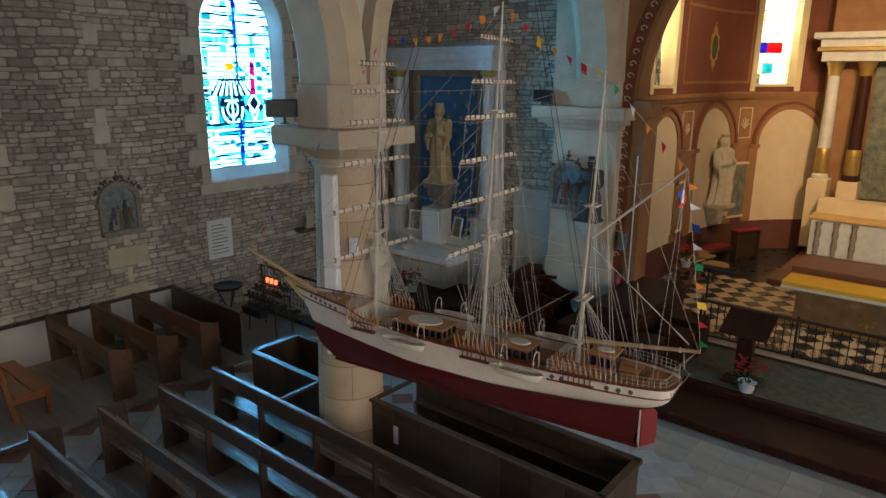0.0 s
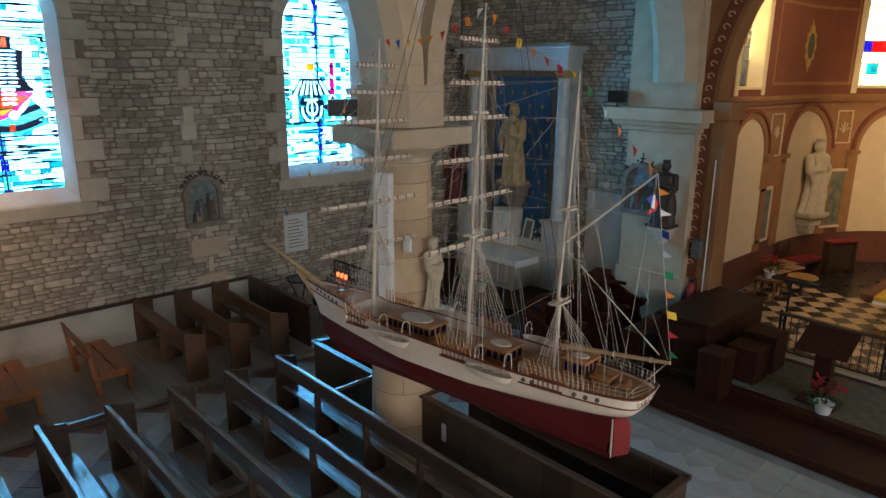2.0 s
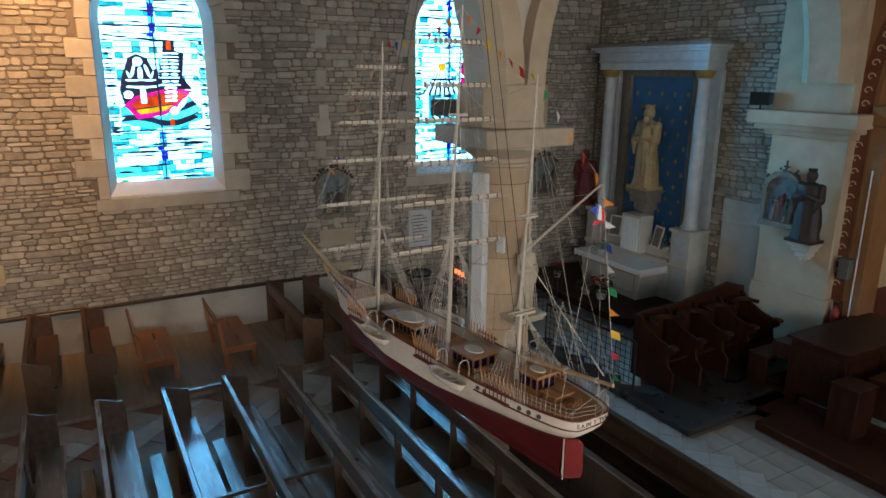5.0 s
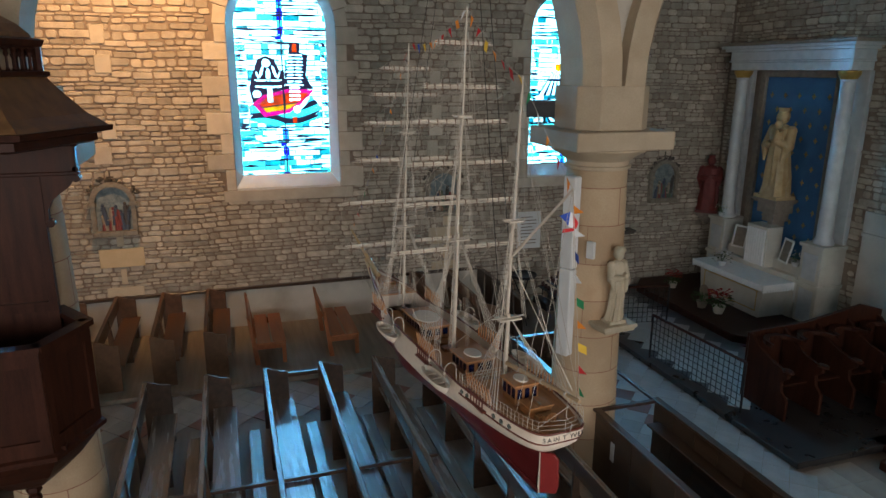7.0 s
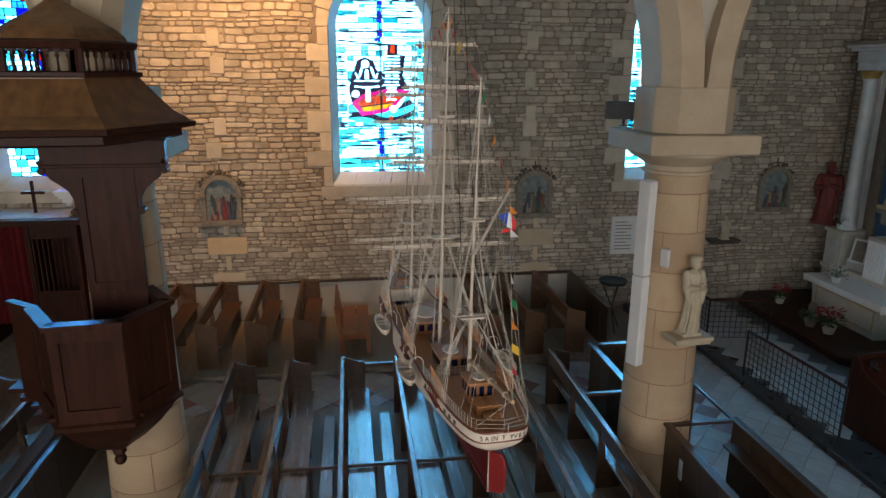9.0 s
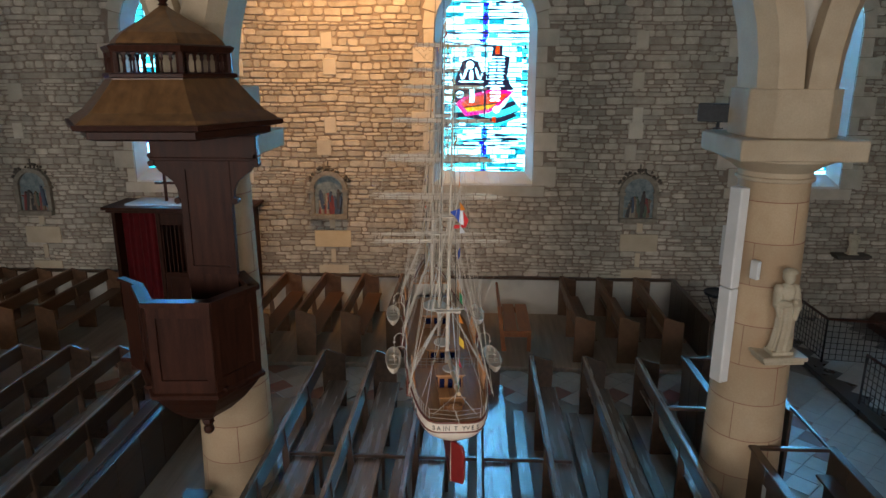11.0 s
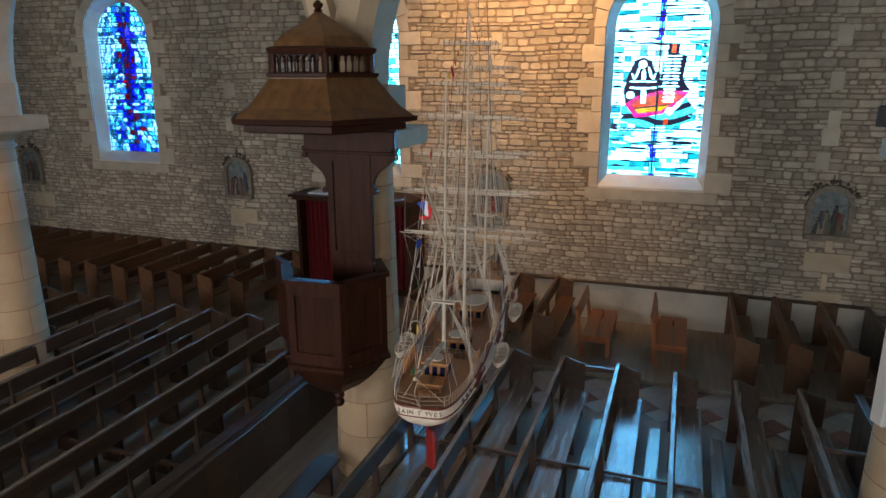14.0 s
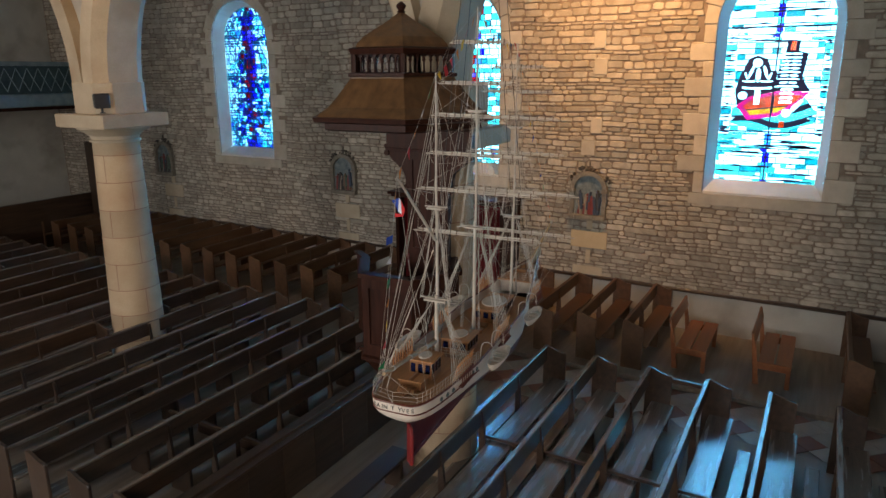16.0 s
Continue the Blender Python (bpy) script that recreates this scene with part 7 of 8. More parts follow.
lathe(bm, [(0.16, -0.31), (0.14, -0.305), (0.02, -0.303)], 18)
emb = part("emblem", bm, FRAMESTONE, body)
emb.matrix_local = Matrix.Translation((0, -0.615, 0.3)) @ Euler((radians(-90), 0, 0)).to_matrix().to_4x4()
part("table", bm_box(-1.05, 1.05, -0.42, 0.36, 0.62, 0.70), CREAM, alt, bevel=0.01)
bm = bmesh.new()
box(bm, -1.07, 1.07, -0.44, 0.36, 0.702, 0.712)
n = 40
for k in range(n):
    a, b = -1.07 + 2.14 * k / n, -1.07 + 2.14 * (k + 1) / n
    prism(bm, [(a, 0.706), (b, 0.706), (b - 0.008, 0.60), (0.5 * (a + b), 0.585), (a + 0.008, 0.60)], "y", -0.448, -0.440)
for s in (-1, 1):
    for k in range(12):
        a, b = -0.44 + 0.8 * k / 12, -0.44 + 0.8 * (k + 1) / 12
        prism(bm, [(a, 0.706), (b, 0.706), (b - 0.008, 0.56), (0.5 * (a + b), 0.545), (a + 0.008, 0.56)], "x", s * 1.074 - 0.004, s * 1.074 + 0.004)
cloth = single("altar_cloth", bm, CLOTH, "white lace-edged cloth on the side altar", "cloth")
cloth.matrix_world = pose(-10.36, 11.62, 0.30)
for k, (w, y0, z0, z1) in enumerate(((1.08, 0.36, 0.26, 1.12), (1.05, 0.50, 1.12, 1.32))):
    single("altar_shelf", bm_box(-10.36 - w, -10.36 + w, 11.6 + y0, 12.5, z0, z1), CREAM, "cream stepped shelf behind the side altar", "shelf", bevel=0.008)
tab = thing("tabernacle", pose(-10.34, 12.02, 1.12), "white curtained tabernacle on the side altar", "tabernacle")
part("body", bm_box(-0.30, 0.30, -0.16, 0.24, 0, 0.86), CREAM, tab, bevel=0.01)
for k in range(8):
    bm = bmesh.new()
    tube(bm, (-0.24 + 0.068 * k, -0.17, 0.03), (-0.24 + 0.068 * k, -0.17, 0.80), 0.032, 0.026, 8)
    part("curtain_fold", bm, CLOTH, tab, smooth=True)
for x in (-11.0, -9.7):
    fr = thing("picture_frame", pose(x, 12.0, 1.32, -12, 0, 15 if x < -10.5 else -15), "white framed card on the altar shelf", "frame", "altar cards")
    bm = bmesh.new()
    for a, b, c, d in ((-0.17, -0.13, 0, 0.5), (0.13, 0.17, 0, 0.5), (-0.13, 0.13, 0, 0.04), (-0.13, 0.13, 0.46, 0.5)):
        box(bm, a, b, -0.012, 0.012, c, d)
    part("frame", bm, WHITEPAINT, fr)
    part("card", bm_box(-0.13, 0.13, -0.004, 0.004, 0.04, 0.46), FRAMESTONE, fr)


def plant(x, y, z, petal, label, s=1.0, pot=WHITEPAINT, seed=0, leaves=60):
    r = random.Random(seed)
    root = thing("potted_plant", pose(x, y, z), label, "plant", "potted plants")
    bm = bmesh.new()
    lathe(bm, [(0.09 * s, 0), (0.13 * s, 0.15 * s), (0.14 * s, 0.16 * s), (0.13 * s, 0.165 * s), (0.11 * s, 0.14 * s)], 16)
    part("pot", bm, pot, root, smooth=True)
    for nm, mat, cnt, zlo, zhi, rad in (("foliage", LEAF, leaves, 0.15, 0.40, 0.22), ("flower_head", petal, leaves, 0.34, 0.48, 0.20)):
        if mat is None:
            continue
        bm = bmesh.new()
        for _ in range(cnt):
            a, q = r.uniform(0, 6.28), rad * s * math.sqrt(r.random())
            c = Vector((q * math.cos(a), q * math.sin(a), s * r.uniform(zlo, zhi)))
            d = Vector((math.cos(a + r.uniform(-0.6, 0.6)), math.sin(a + r.uniform(-0.6, 0.6)), r.uniform(-0.5, 0.5))).normalized() * 0.09 * s
            w = d.cross(Vector((0, 0, 1))).normalized() * 0.035 * s
            bm.faces.new([bm.verts.new(v) for v in (c, c + d * 0.5 + w + Vector((0, 0, 0.01)), c + d, c + d * 0.5 - w + Vector((0, 0, 0.01)))])
        part(nm, bm, mat, root)
    bm = bmesh.new()
    for k in range(5):
        tube(bm, (0, 0, 0.1 * s), (0.1 * s * math.cos(k * 1.3), 0.1 * s * math.sin(k * 1.3), 0.36 * s), 0.006, seg=5)
    part("stalk", bm, LEAF, root)


plant(-9.95, 10.75, 0.26, PETAL, "red poinsettia in a pale pot on the altar platform", 1.0, CREAM, 1)
plant(-10.35, 10.65, 0.26, None, "green leafy plant in a pot on the altar platform", 0.9, FRAMESTONE, 2)
plant(-11.7, 10.9, 0.26, PETAL, "red poinsettia in a pot beside the altar", 0.8, CREAM, 4)
plant(-10.75, 11.4, 1.015, pm("white_petals", (0.6, 0.62, 0.62), (0.75, 0.76, 0.76), 20, 0.6, 0.05), "vase of white flowers on the altar cloth", 0.75, GREYBLUE, 5, 40)
plant(-11.74, 12.1, 1.88, pm("cream_petals", (0.6, 0.55, 0.45), (0.7, 0.66, 0.55), 20, 0.6, 0.05), "white flowers on the retable pedestal", 0.6, GREYBLUE, 6, 30)
plant(-9.42, 12.05, 1.32, bpy.data.materials["white_petals"], "white flowers on the altar shelf", 0.6, GREYBLUE, 7, 30)
# plaster dado right of the retable
bm = bmesh.new()
box(bm, -8.45, -7.2, END - 0.06, END, 0.10, 2.15)
box(bm, -8.45, -7.2, END - 0.10, END, 2.15, 2.22)
box(bm, -8.45, -7.2, END - 0.08, END, 2.22, 2.62)
single("chapel_dado", bm, PLASTER, "pale plastered dado of the chapel wall", "dado", "structure", bevel=0.008)


def lattice_rail(x0, x1, y, z0, z1, label, y1=None):
    """An iron rail with a lattice of thin bars."""
    y1 = y if y1 is None else y1
    root = thing("iron_rail", pose(0, 0, 0), label, "railing", "iron altar rails")
    L = math.hypot(x1 - x0, y1 - y)

    def P(t, z):
        return (x0 + (x1 - x0) * t, y + (y1 - y) * t, z)
    bm = bmesh.new()
    along([P(0, z1), P(1, z1)], 0.026, bm, 8)
    part("hand_rail", bm, OAK, root, "polished wooden hand rail")
    for t in (0, 1):
        bm = bmesh.new()
        tube(bm, P(t, z0), P(t, z1), 0.018)
        part("post", bm, IRON, root)
    n = max(4, int(L / 0.105))
    for k in range(1, n):
        bm = bmesh.new()
        tube(bm, P(k / n, z0 + 0.06), P(k / n, z1), 0.0065, seg=6)
        part("upright", bm, IRON, root)
    for k in range(8):
        z = z0 + 0.06 + (z1 - z0 - 0.08) * k / 7
        bm = bmesh.new()
        tube(bm, P(0, z), P(1, z), 0.006, seg=6)
        part("cross_bar", bm, IRON, root)
    return root


lattice_rail(-8.73, -6.57, 8.27, 0.10, 0.92, "black iron lattice altar rail with a wooden hand rail", 8.40)
lattice_rail(-12.4, -10.3, 8.45, 0.10, 0.92, "black iron lattice altar rail against the stone wall")
lattice_rail(-10.3, -10.1, 8.45, 0.10, 0.92, "narrow open gate leaf of the iron altar rail", 9.6)

# ---- votive stand ----
vot = thing("votive_stand", pose(-10.9, 7.55, 0), "black iron votive candle stand with lit candles", "candle stand")
for x in (-0.45, 0.45):
    for y in (-0.2, 0.2):
        bm = bmesh.new()
        tube(bm, (x, y, 0), (x * 0.9, y * 0.9, 0.8), 0.012)
        part("leg", bm, IRON, vot)
for k in range(3):
    part("tray", bm_box(-0.5, 0.5, -0.26 + 0.18 * k, -0.10 + 0.18 * k, 0.72 + 0.10 * k, 0.74 + 0.10 * k), IRON, vot, bevel=0.004)
part("donation_box", bm_box(-0.3, 0.3, -0.45, -0.26, 0.45, 0.60), IRON, vot, bevel=0.006)
FLAME = bpy.data.materials.new("candle_glow")
FLAME.use_nodes = True
FLAME.node_tree.nodes["Principled BSDF"].inputs["Base Color"].default_value = (0.6, 0.05, 0.02, 1)
FLAME.node_tree.nodes["Principled BSDF"].inputs["Emission Color"].default_value = (1.0, 0.16, 0.05, 1)
FLAME.node_tree.nodes["Principled BSDF"].inputs["Emission Strength"].default_value = 3.0
for k in range(21):
    x, row = -0.42 + 0.14 * (k % 7), k // 7
    bm = bmesh.new()
    lathe(bm, [(0.03, 0.745 + 0.10 * row), (0.034, 0.83 + 0.10 * row), (0.028, 0.83 + 0.10 * row)], 10, (x, -0.18 + 0.18 * row))
    lit = row == 2 and k % 7 in (1, 2, 3)
    part("candle_glass", bm, FLAME if lit else pm("dark_glass", (0.05, 0.03, 0.03), (0.09, 0.05, 0.05), 9, 0.2, 0) if "dark_glass" not in bpy.data.materials else bpy.data.materials["dark_glass"], vot, "lit red candle" if lit else "")
cst = thing("round_candle_stand", pose(-11.3, 6.9, 0), "round black iron candle stand on thin legs", "candle stand")
bm = bmesh.new()
lathe(bm, [(0.26, 1.0), (0.28, 1.03), (0.28, 1.06), (0.25, 1.04)], 20)
part("tray", bm, IRON, cst, smooth=True)
for k in range(3):
    a = 2.1 * k
    bm = bmesh.new()
    tube(bm, (0.25 * math.cos(a), 0.25 * math.sin(a), 0), (0, 0, 0.5), 0.012)
    tube(bm, (0, 0, 0.5), (0.22 * math.cos(a), 0.22 * math.sin(a), 1.0), 0.012)
    part("leg", bm, IRON, cst)

# ---- choir stalls ----
st = thing("choir_stalls", pose(-7.0, 8.82, 0.10) @ Matrix.Diagonal((1.4, 0.93, 1.03, 1.0)), "row of dark carved wooden choir stalls", "choir stalls")
bm = bmesh.new()
prism(bm, [(0, 0), (2.9, 0), (2.9, 1.15), (2.4, 1.28), (1.9, 1.20), (1.2, 1.10), (0.3, 1.08), (0, 1.05)], "x", -0.05, 0.0)
part("back", bm, OAK, st, bevel=0.008)
for k in range(5):
    y = 0.70 * k
    bm = bmesh.new()
    prism(bm, [(0.0, 0.0), (0.62, 0.0), (0.62, 0.32), (0.52, 0.42), (0.50, 0.58), (0.60, 0.66), (0.60, 0.74), (0.34, 0.80), (0.14, 0.92), (0.06, 1.06), (0.0, 1.08)], "y", y - 0.03, y + 0.03)
    part("arm_panel", bm, OAK, st, bevel=0.012)
    bm = bmesh.new()
    lathe(bm, [(0.06, 0.74), (0.07, 0.76), (0.06, 0.785), (0.02, 0.79)], 12, (0.58, y))
    part("arm_knob", bm, OAK, st, smooth=True)
    if k < 4:
        part("seat", bm_box(0.02, 0.44, y + 0.04, y + 0.66, 0.40, 0.44), OAK, st, bevel=0.012)
        bm = bmesh.new()
        pts = [(0.10 + 0.5 * 0.0, 0)]
        for i in range(8):
            t0, t1 = math.pi * i / 8, math.pi * (i + 1) / 8
            prism(bm, [(0.30 - 0.28 * math.sin(t0), y + 0.35 - 0.32 * math.cos(t0)), (0.30 - 0.28 * math.sin(t1), y + 0.35 - 0.32 * math.cos(t1)), (0.30 - 0.20 * math.sin(t1), y + 0.35 - 0.27 * math.cos(t1)), (0.30 - 0.20 * math.sin(t0), y + 0.35 - 0.27 * math.cos(t0))], "z", 0.96, 1.02)
        bmesh.ops.remove_doubles(bm, verts=bm.verts, dist=1e-4)
        part("curved_rail", bm, OAK, st)

# ---- organ console and boxes ----
org = thing("organ_console", pose(-4.8, 10.0, 0.0), "brown wooden organ console with a pedal board", "organ")
part("base_plinth", bm_box(-0.62, 0.55, -0.35, 1.9, 0.0, 0.10), OAK, org, bevel=0.01)
part("case", bm_box(-0.46, 0.42, 0.38, 2.5, 0.10, 1.10), OAK, org, bevel=0.012)
part("case_top", bm_box(-0.52, 0.48, 0.34, 2.55, 1.10, 1.14), OAK, org, bevel=0.01)
for y0, y1 in ((0.45, 1.2), (1.3, 2.1)):
    part("case_panel", bm_box(0.42, 0.435, y0, y1, 0.25, 0.98), OAK, org, bevel=0.006)
part("end_panel", bm_box(-0.38, 0.34, 0.365, 0.38, 0.25, 0.98), OAK, org, bevel=0.006)
part("key_desk", bm_box(-0.78, -0.46, 0.4, 1.9, 0.70, 0.95), OAK, org, bevel=0.01)
for k in range(12):
    part("pedal", bm_box(-1.0, -0.45, 0.45 + 0.11 * k, 0.50 + 0.11 * k, 0.10, 0.14), OAK, org)
ob = thing("organ_bench", pose(-5.75, 10.4, 0.1), "dark wooden organ bench", "bench")
part("seat", bm_box(-0.18, 0.18, -0.1, 1.2, 0.50, 0.55), OAK, ob, bevel=0.008)
part("end_board", bm_box(-0.16, 0.16, -0.08, -0.03, 0, 0.50), OAK, ob)
part("end_board", bm_box(-0.16, 0.16, 1.13, 1.18, 0, 0.50), OAK, ob)
for x, y, w, d, h in ((-4.05, 10.05, 0.20, 0.22, 0.72), (-3.85, 10.75, 0.24, 0.24, 0.55), (-3.85, 11.4, 0.26, 0.25, 0.62)):
    bx = thing("wooden_box", pose(x, y, 0.15 if y < 10.2 else 0.29), "dark brown wooden box beside the organ", "box", "boxes beside the organ")
    part("body", bm_box(-w, w, -d, d, 0, h), OAK, bx, bevel=0.01)
    part("lid", bm_box(-w - 0.015, w + 0.015, -d - 0.015, d + 0.015, h, h + 0.03), OAK, bx, bevel=0.006)

# ---- choir furniture ----
lec = thing("lectern", pose(-2.72, 10.72, 0.29), "brown wooden lectern with a sloping top", "lectern")
part("foot", bm_box(-0.28, 0.28, -0.24, 0.24, 0, 0.05), OAK, lec, bevel=0.008)
part("post", bm_box(-0.12, 0.12, -0.08, 0.08, 0.05, 0.95), OAK, lec, bevel=0.008)
bm = bmesh.new()
prism(bm, [(-0.28, 0.84), (0.24, 1.10), (0.24, 1.14), (-0.28, 0.88)], "x", -0.36, 0.36)
part("sloping_top", bm, OAK, lec, bevel=0.006)
plant(-2.55, 10.38, 0.305, PETAL, "red poinsettia in a white pot at the lectern's foot", 1.05, WHITEPAINT, 11)
plant(-5.35, 15.2, 0.75, PETAL, "red poinsettia in a white pot on a stool", 1.0, WHITEPAINT, 12)
stl = thing("stool", pose(-5.35, 15.2, 0.29), "small wooden stool under a plant", "stool")
part("seat", bm_box(-0.25, 0.25, -0.25, 0.25, 0.42, 0.46), ROOFOAK, stl, bevel=0.008)
for x in (-0.2, 0.2):
    for y in (-0.2, 0.2):
        part("leg", bm_box(x - 0.02, x + 0.02, y - 0.02, y + 0.02, 0, 0.42), ROOFOAK, stl)


STRAW = pm("tan_straw_seat", (0.30, 0.17, 0.07), (0.42, 0.26, 0.12), 14, 0.8, 0.3)


def chair(x, y, turn, back):
    c = thing("chair", pose(x, y, 0.29, 0, 0, turn), "dark wooden choir chair with a tan straw seat", "chair", "choir chairs")
    part("seat", bm_box(-0.22, 0.22, -0.22, 0.22, 0.42, 0.46), STRAW, c, "tan straw seat", bevel=0.015)
    for s in (-0.2, 0.2):
        part("front_leg", bm_box(s - 0.02, s + 0.02, -0.21, -0.17, 0, 0.42), PEWWOOD, c)
        part("back_leg", bm_box(s - 0.02, s + 0.02, 0.18, 0.22, 0, 0.92 if back else 0.42), PEWWOOD, c)
    for z in ((0.60, 0.82) if back else ()):
        part("back_slat", bm_box(-0.18, 0.18, 0.19, 0.21, z, z + 0.08), PEWWOOD, c, bevel=0.006)


for x, y, t, bk in ((-5.50, 16.00, 75, False), (-5.40, 16.55, 75, False), (-5.62, 17.0, 75, True)):
    chair(x, y, t, bk)
bench = thing("choir_bench", pose(-5.45, 17.55, 0.29, 0, 0, 75), "dark wooden bench with a red cushion by the choir wall", "bench")
part("cushion", bm_box(-0.55, 0.40, -0.20, 0.20, 0.43, 0.50), RED, bench, "red cloth cushion", bevel=0.02)
part("seat", bm_box(-0.56, 0.41, -0.21, 0.21, 0.38, 0.428), PEWWOOD, bench, bevel=0.008)
for s in (-0.5, 0.35):
    part("side_panel", bm_box(s - 0.02, s + 0.02, -0.19, 0.19, 0, 0.38), PEWWOOD, bench)
kn = thing("kneeler", pose(-4.95, 18.35, 0.29, 0, 0, 62), "dark wooden kneeler desk with a red cloth top", "kneeler")
part("armrest", bm_box(-0.42, 0.42, -0.14, 0.14, 0.84, 0.88), RED, kn, "red cloth armrest", bevel=0.012)
for s in (-0.38, 0.38):
    part("side_panel", bm_box(s - 0.03, s + 0.03, -0.12, 0.12, 0, 0.838), PEWWOOD, kn, bevel=0.006)
part("front_panel", bm_box(-0.35, 0.35, -0.02, 0.02, 0.1, 0.80), PEWWOOD, kn)
part("knee_board", bm_box(-0.35, 0.35, 0.13, 0.45, 0.16, 0.22), PEWWOOD, kn, bevel=0.01)

tbl = thing("low_table", pose(-4.9, 15.9, 0.29), "small round wooden table in the choir", "table")
bm = bmesh.new()
lathe(bm, [(0.30, 0.42), (0.32, 0.44), (0.30, 0.46)], 20)
part("tabletop", bm, pm("yellow_oak", (0.35, 0.20, 0.07), (0.45, 0.28, 0.11), 5, 0.4, 0.05), tbl, smooth=True)
bm = bmesh.new()
tube(bm, (0, 0, 0), (0, 0, 0.42), 0.03)
part("stem", bm, PEWWOOD, tbl)
# main altar: table with yellow cloth
mal = thing("main_altar", pose(-1.5, 14.3, 0.29), "gilded stone altar table under a yellow cloth", "altar")
part("slab", bm_box(-1.52, 1.52, -0.36, 0.36, 0.80, 0.88), ASHLAR, mal, bevel=0.01)
part("body", bm_box(-1.25, 1.25, -0.28, 0.28, 0.0, 0.80), pm("veined_brown_marble", (0.16, 0.09, 0.04), (0.36, 0.24, 0.12), 3, 0.25, 0.02), mal, bevel=0.01)
bm = bmesh.new()
box(bm, -1.26, 1.26, -0.30, -0.28, 0.70, 0.76)
box(bm, -1.26, 1.26, -0.30, -0.28, 0.04, 0.09)
for k in range(8):
    a = math.pi * k / 4
    prism(bm, [(0.0, 0.40), (0.13 * math.cos(a - 0.2), 0.40 + 0.13 * math.sin(a - 0.2)), (0.17 * math.cos(a), 0.40 + 0.17 * math.sin(a)), (0.13 * math.cos(a + 0.2), 0.40 + 0.13 * math.sin(a + 0.2))], "y", -0.295, -0.28)
part("gilt_ornament", bm, GOLD, mal)
bm = bmesh.new()
box(bm, -1.50, 1.50, -0.37, 0.37, 0.882, 0.90)
box(bm, -1.50, 1.50, -0.385, -0.37, 0.80, 0.90)
box(bm, -1.51, -1.50, -0.37, 0.37, 0.74, 0.90)
yc = single("altar_cloth", bm, YELLOW, "bright yellow cloth on the main altar", "cloth", bevel=0.004)
yc.matrix_world = pose(-1.5, 14.3, 0.29)
bm = bmesh.new()
box(bm, -1.515, 1.515, -0.392, -0.386, 0.765, 0.82)
wc = single("altar_undercloth", bm, CLOTH, "white linen hanging below the yellow cloth", "cloth")
wc.matrix_world = pose(-1.5, 14.3, 0.29)
# steps and reredos at the end of the choir
bm = bmesh.new()
box(bm, -3.9, 0.9, 16.6, 20.6, 0.29, 0.44)
box(bm, -3.6, 0.6, 17.6, 20.6, 0.44, 0.59)
single("altar_steps", bm, pm("red_brown_stone_step", (0.14, 0.06, 0.04), (0.20, 0.09, 0.06), 4, 0.5, 0.05), "red-brown steps before the high altar", "step", "structure", bevel=0.015)
rer = thing("reredos", pose(-1.5, 20.2, 0.59), "tall gilded and marbled reredos with columns behind the high altar", "reredos")
part("altar_body", bm_box(-2.1, 2.1, -1.2, -0.4, 0, 0.95), GREYBLUE, rer, bevel=0.02)
part("altar_cloth_edge", bm_box(-2.15, 2.15, -1.25, -0.4, 0.95, 1.04), pm("ochre_altar_top", (0.50, 0.30, 0.09), (0.60, 0.40, 0.14), 6, 0.6, 0.05), rer, bevel=0.01)
part("gradine", bm_box(-2.1, 2.1, -0.75, -0.2, 1.04, 1.40), PALEOCHRE, rer, bevel=0.015)
for x in (-1.9, -1.5, -1.1):
    bm = bmesh.new()
    lathe(bm, [(0.07, 0.08), (0.05, 0.14), (0.08, 0.3), (0.05, 0.45), (0.08, 0.6), (0.05, 0.75), (0.08, 0.9)], 10, (x, -1.24))
    part("baluster", bm, FRAMESTONE, rer, smooth=True)
for x in (-2.25, -1.55, 1.55, 2.25):
    part("pedestal", bm_box(x - 0.24, x + 0.24, -0.35, 0.2, 0.0, 1.85), PALEOCHRE, rer, bevel=0.015)
    bm = bmesh.new()
    lathe(bm, [(0.20, 1.85), (0.20, 1.95), (0.16, 2.0), (0.15, 3.2), (0.135, 4.50)], 16, (x, -0.12))
    col = part("column", bm, CREAM if abs(x) > 2 else OAK, rer, smooth=True)
    bm = bmesh.new()
    lathe(bm, [(0.135, 4.50), (0.16, 4.55), (0.15, 4.62), (0.20, 4.75), (0.23, 4.85)], 16, (x, -0.12))
    part("capital", bm, GOLD, col, smooth=True)
    bm = bmesh.new()
    lathe(bm, [(0.165, 2.0), (0.185, 2.1), (0.175, 2.5), (0.185, 2.62), (0.16, 2.66)], 16, (x, -0.12))
    part("gilt_sleeve", bm, GOLD, col, smooth=True)
part("centre_panel", bm_box(-1.35, 1.35, 0.05, 0.2, 1.4, 4.85), PAINT, rer)
bm = bmesh.new()
for w, d, z0, z1 in ((2.55, 0.42, 4.85, 5.1), (2.65, 0.52, 5.1, 5.2), (2.60, 0.46, 5.2, 5.4), (2.75, 0.60, 5.4, 5.55)):
    part("entablature_moulding", bm_box(-w, w, -d, 0.2, z0, z1), GOLD if z1 - z0 < 0.12 else CREAM, rer, bevel=0.012)
part("back_wall", bm_box(-2.5, 2.5, 0.2, 0.35, 0, 7.6), OCHRE, rer)
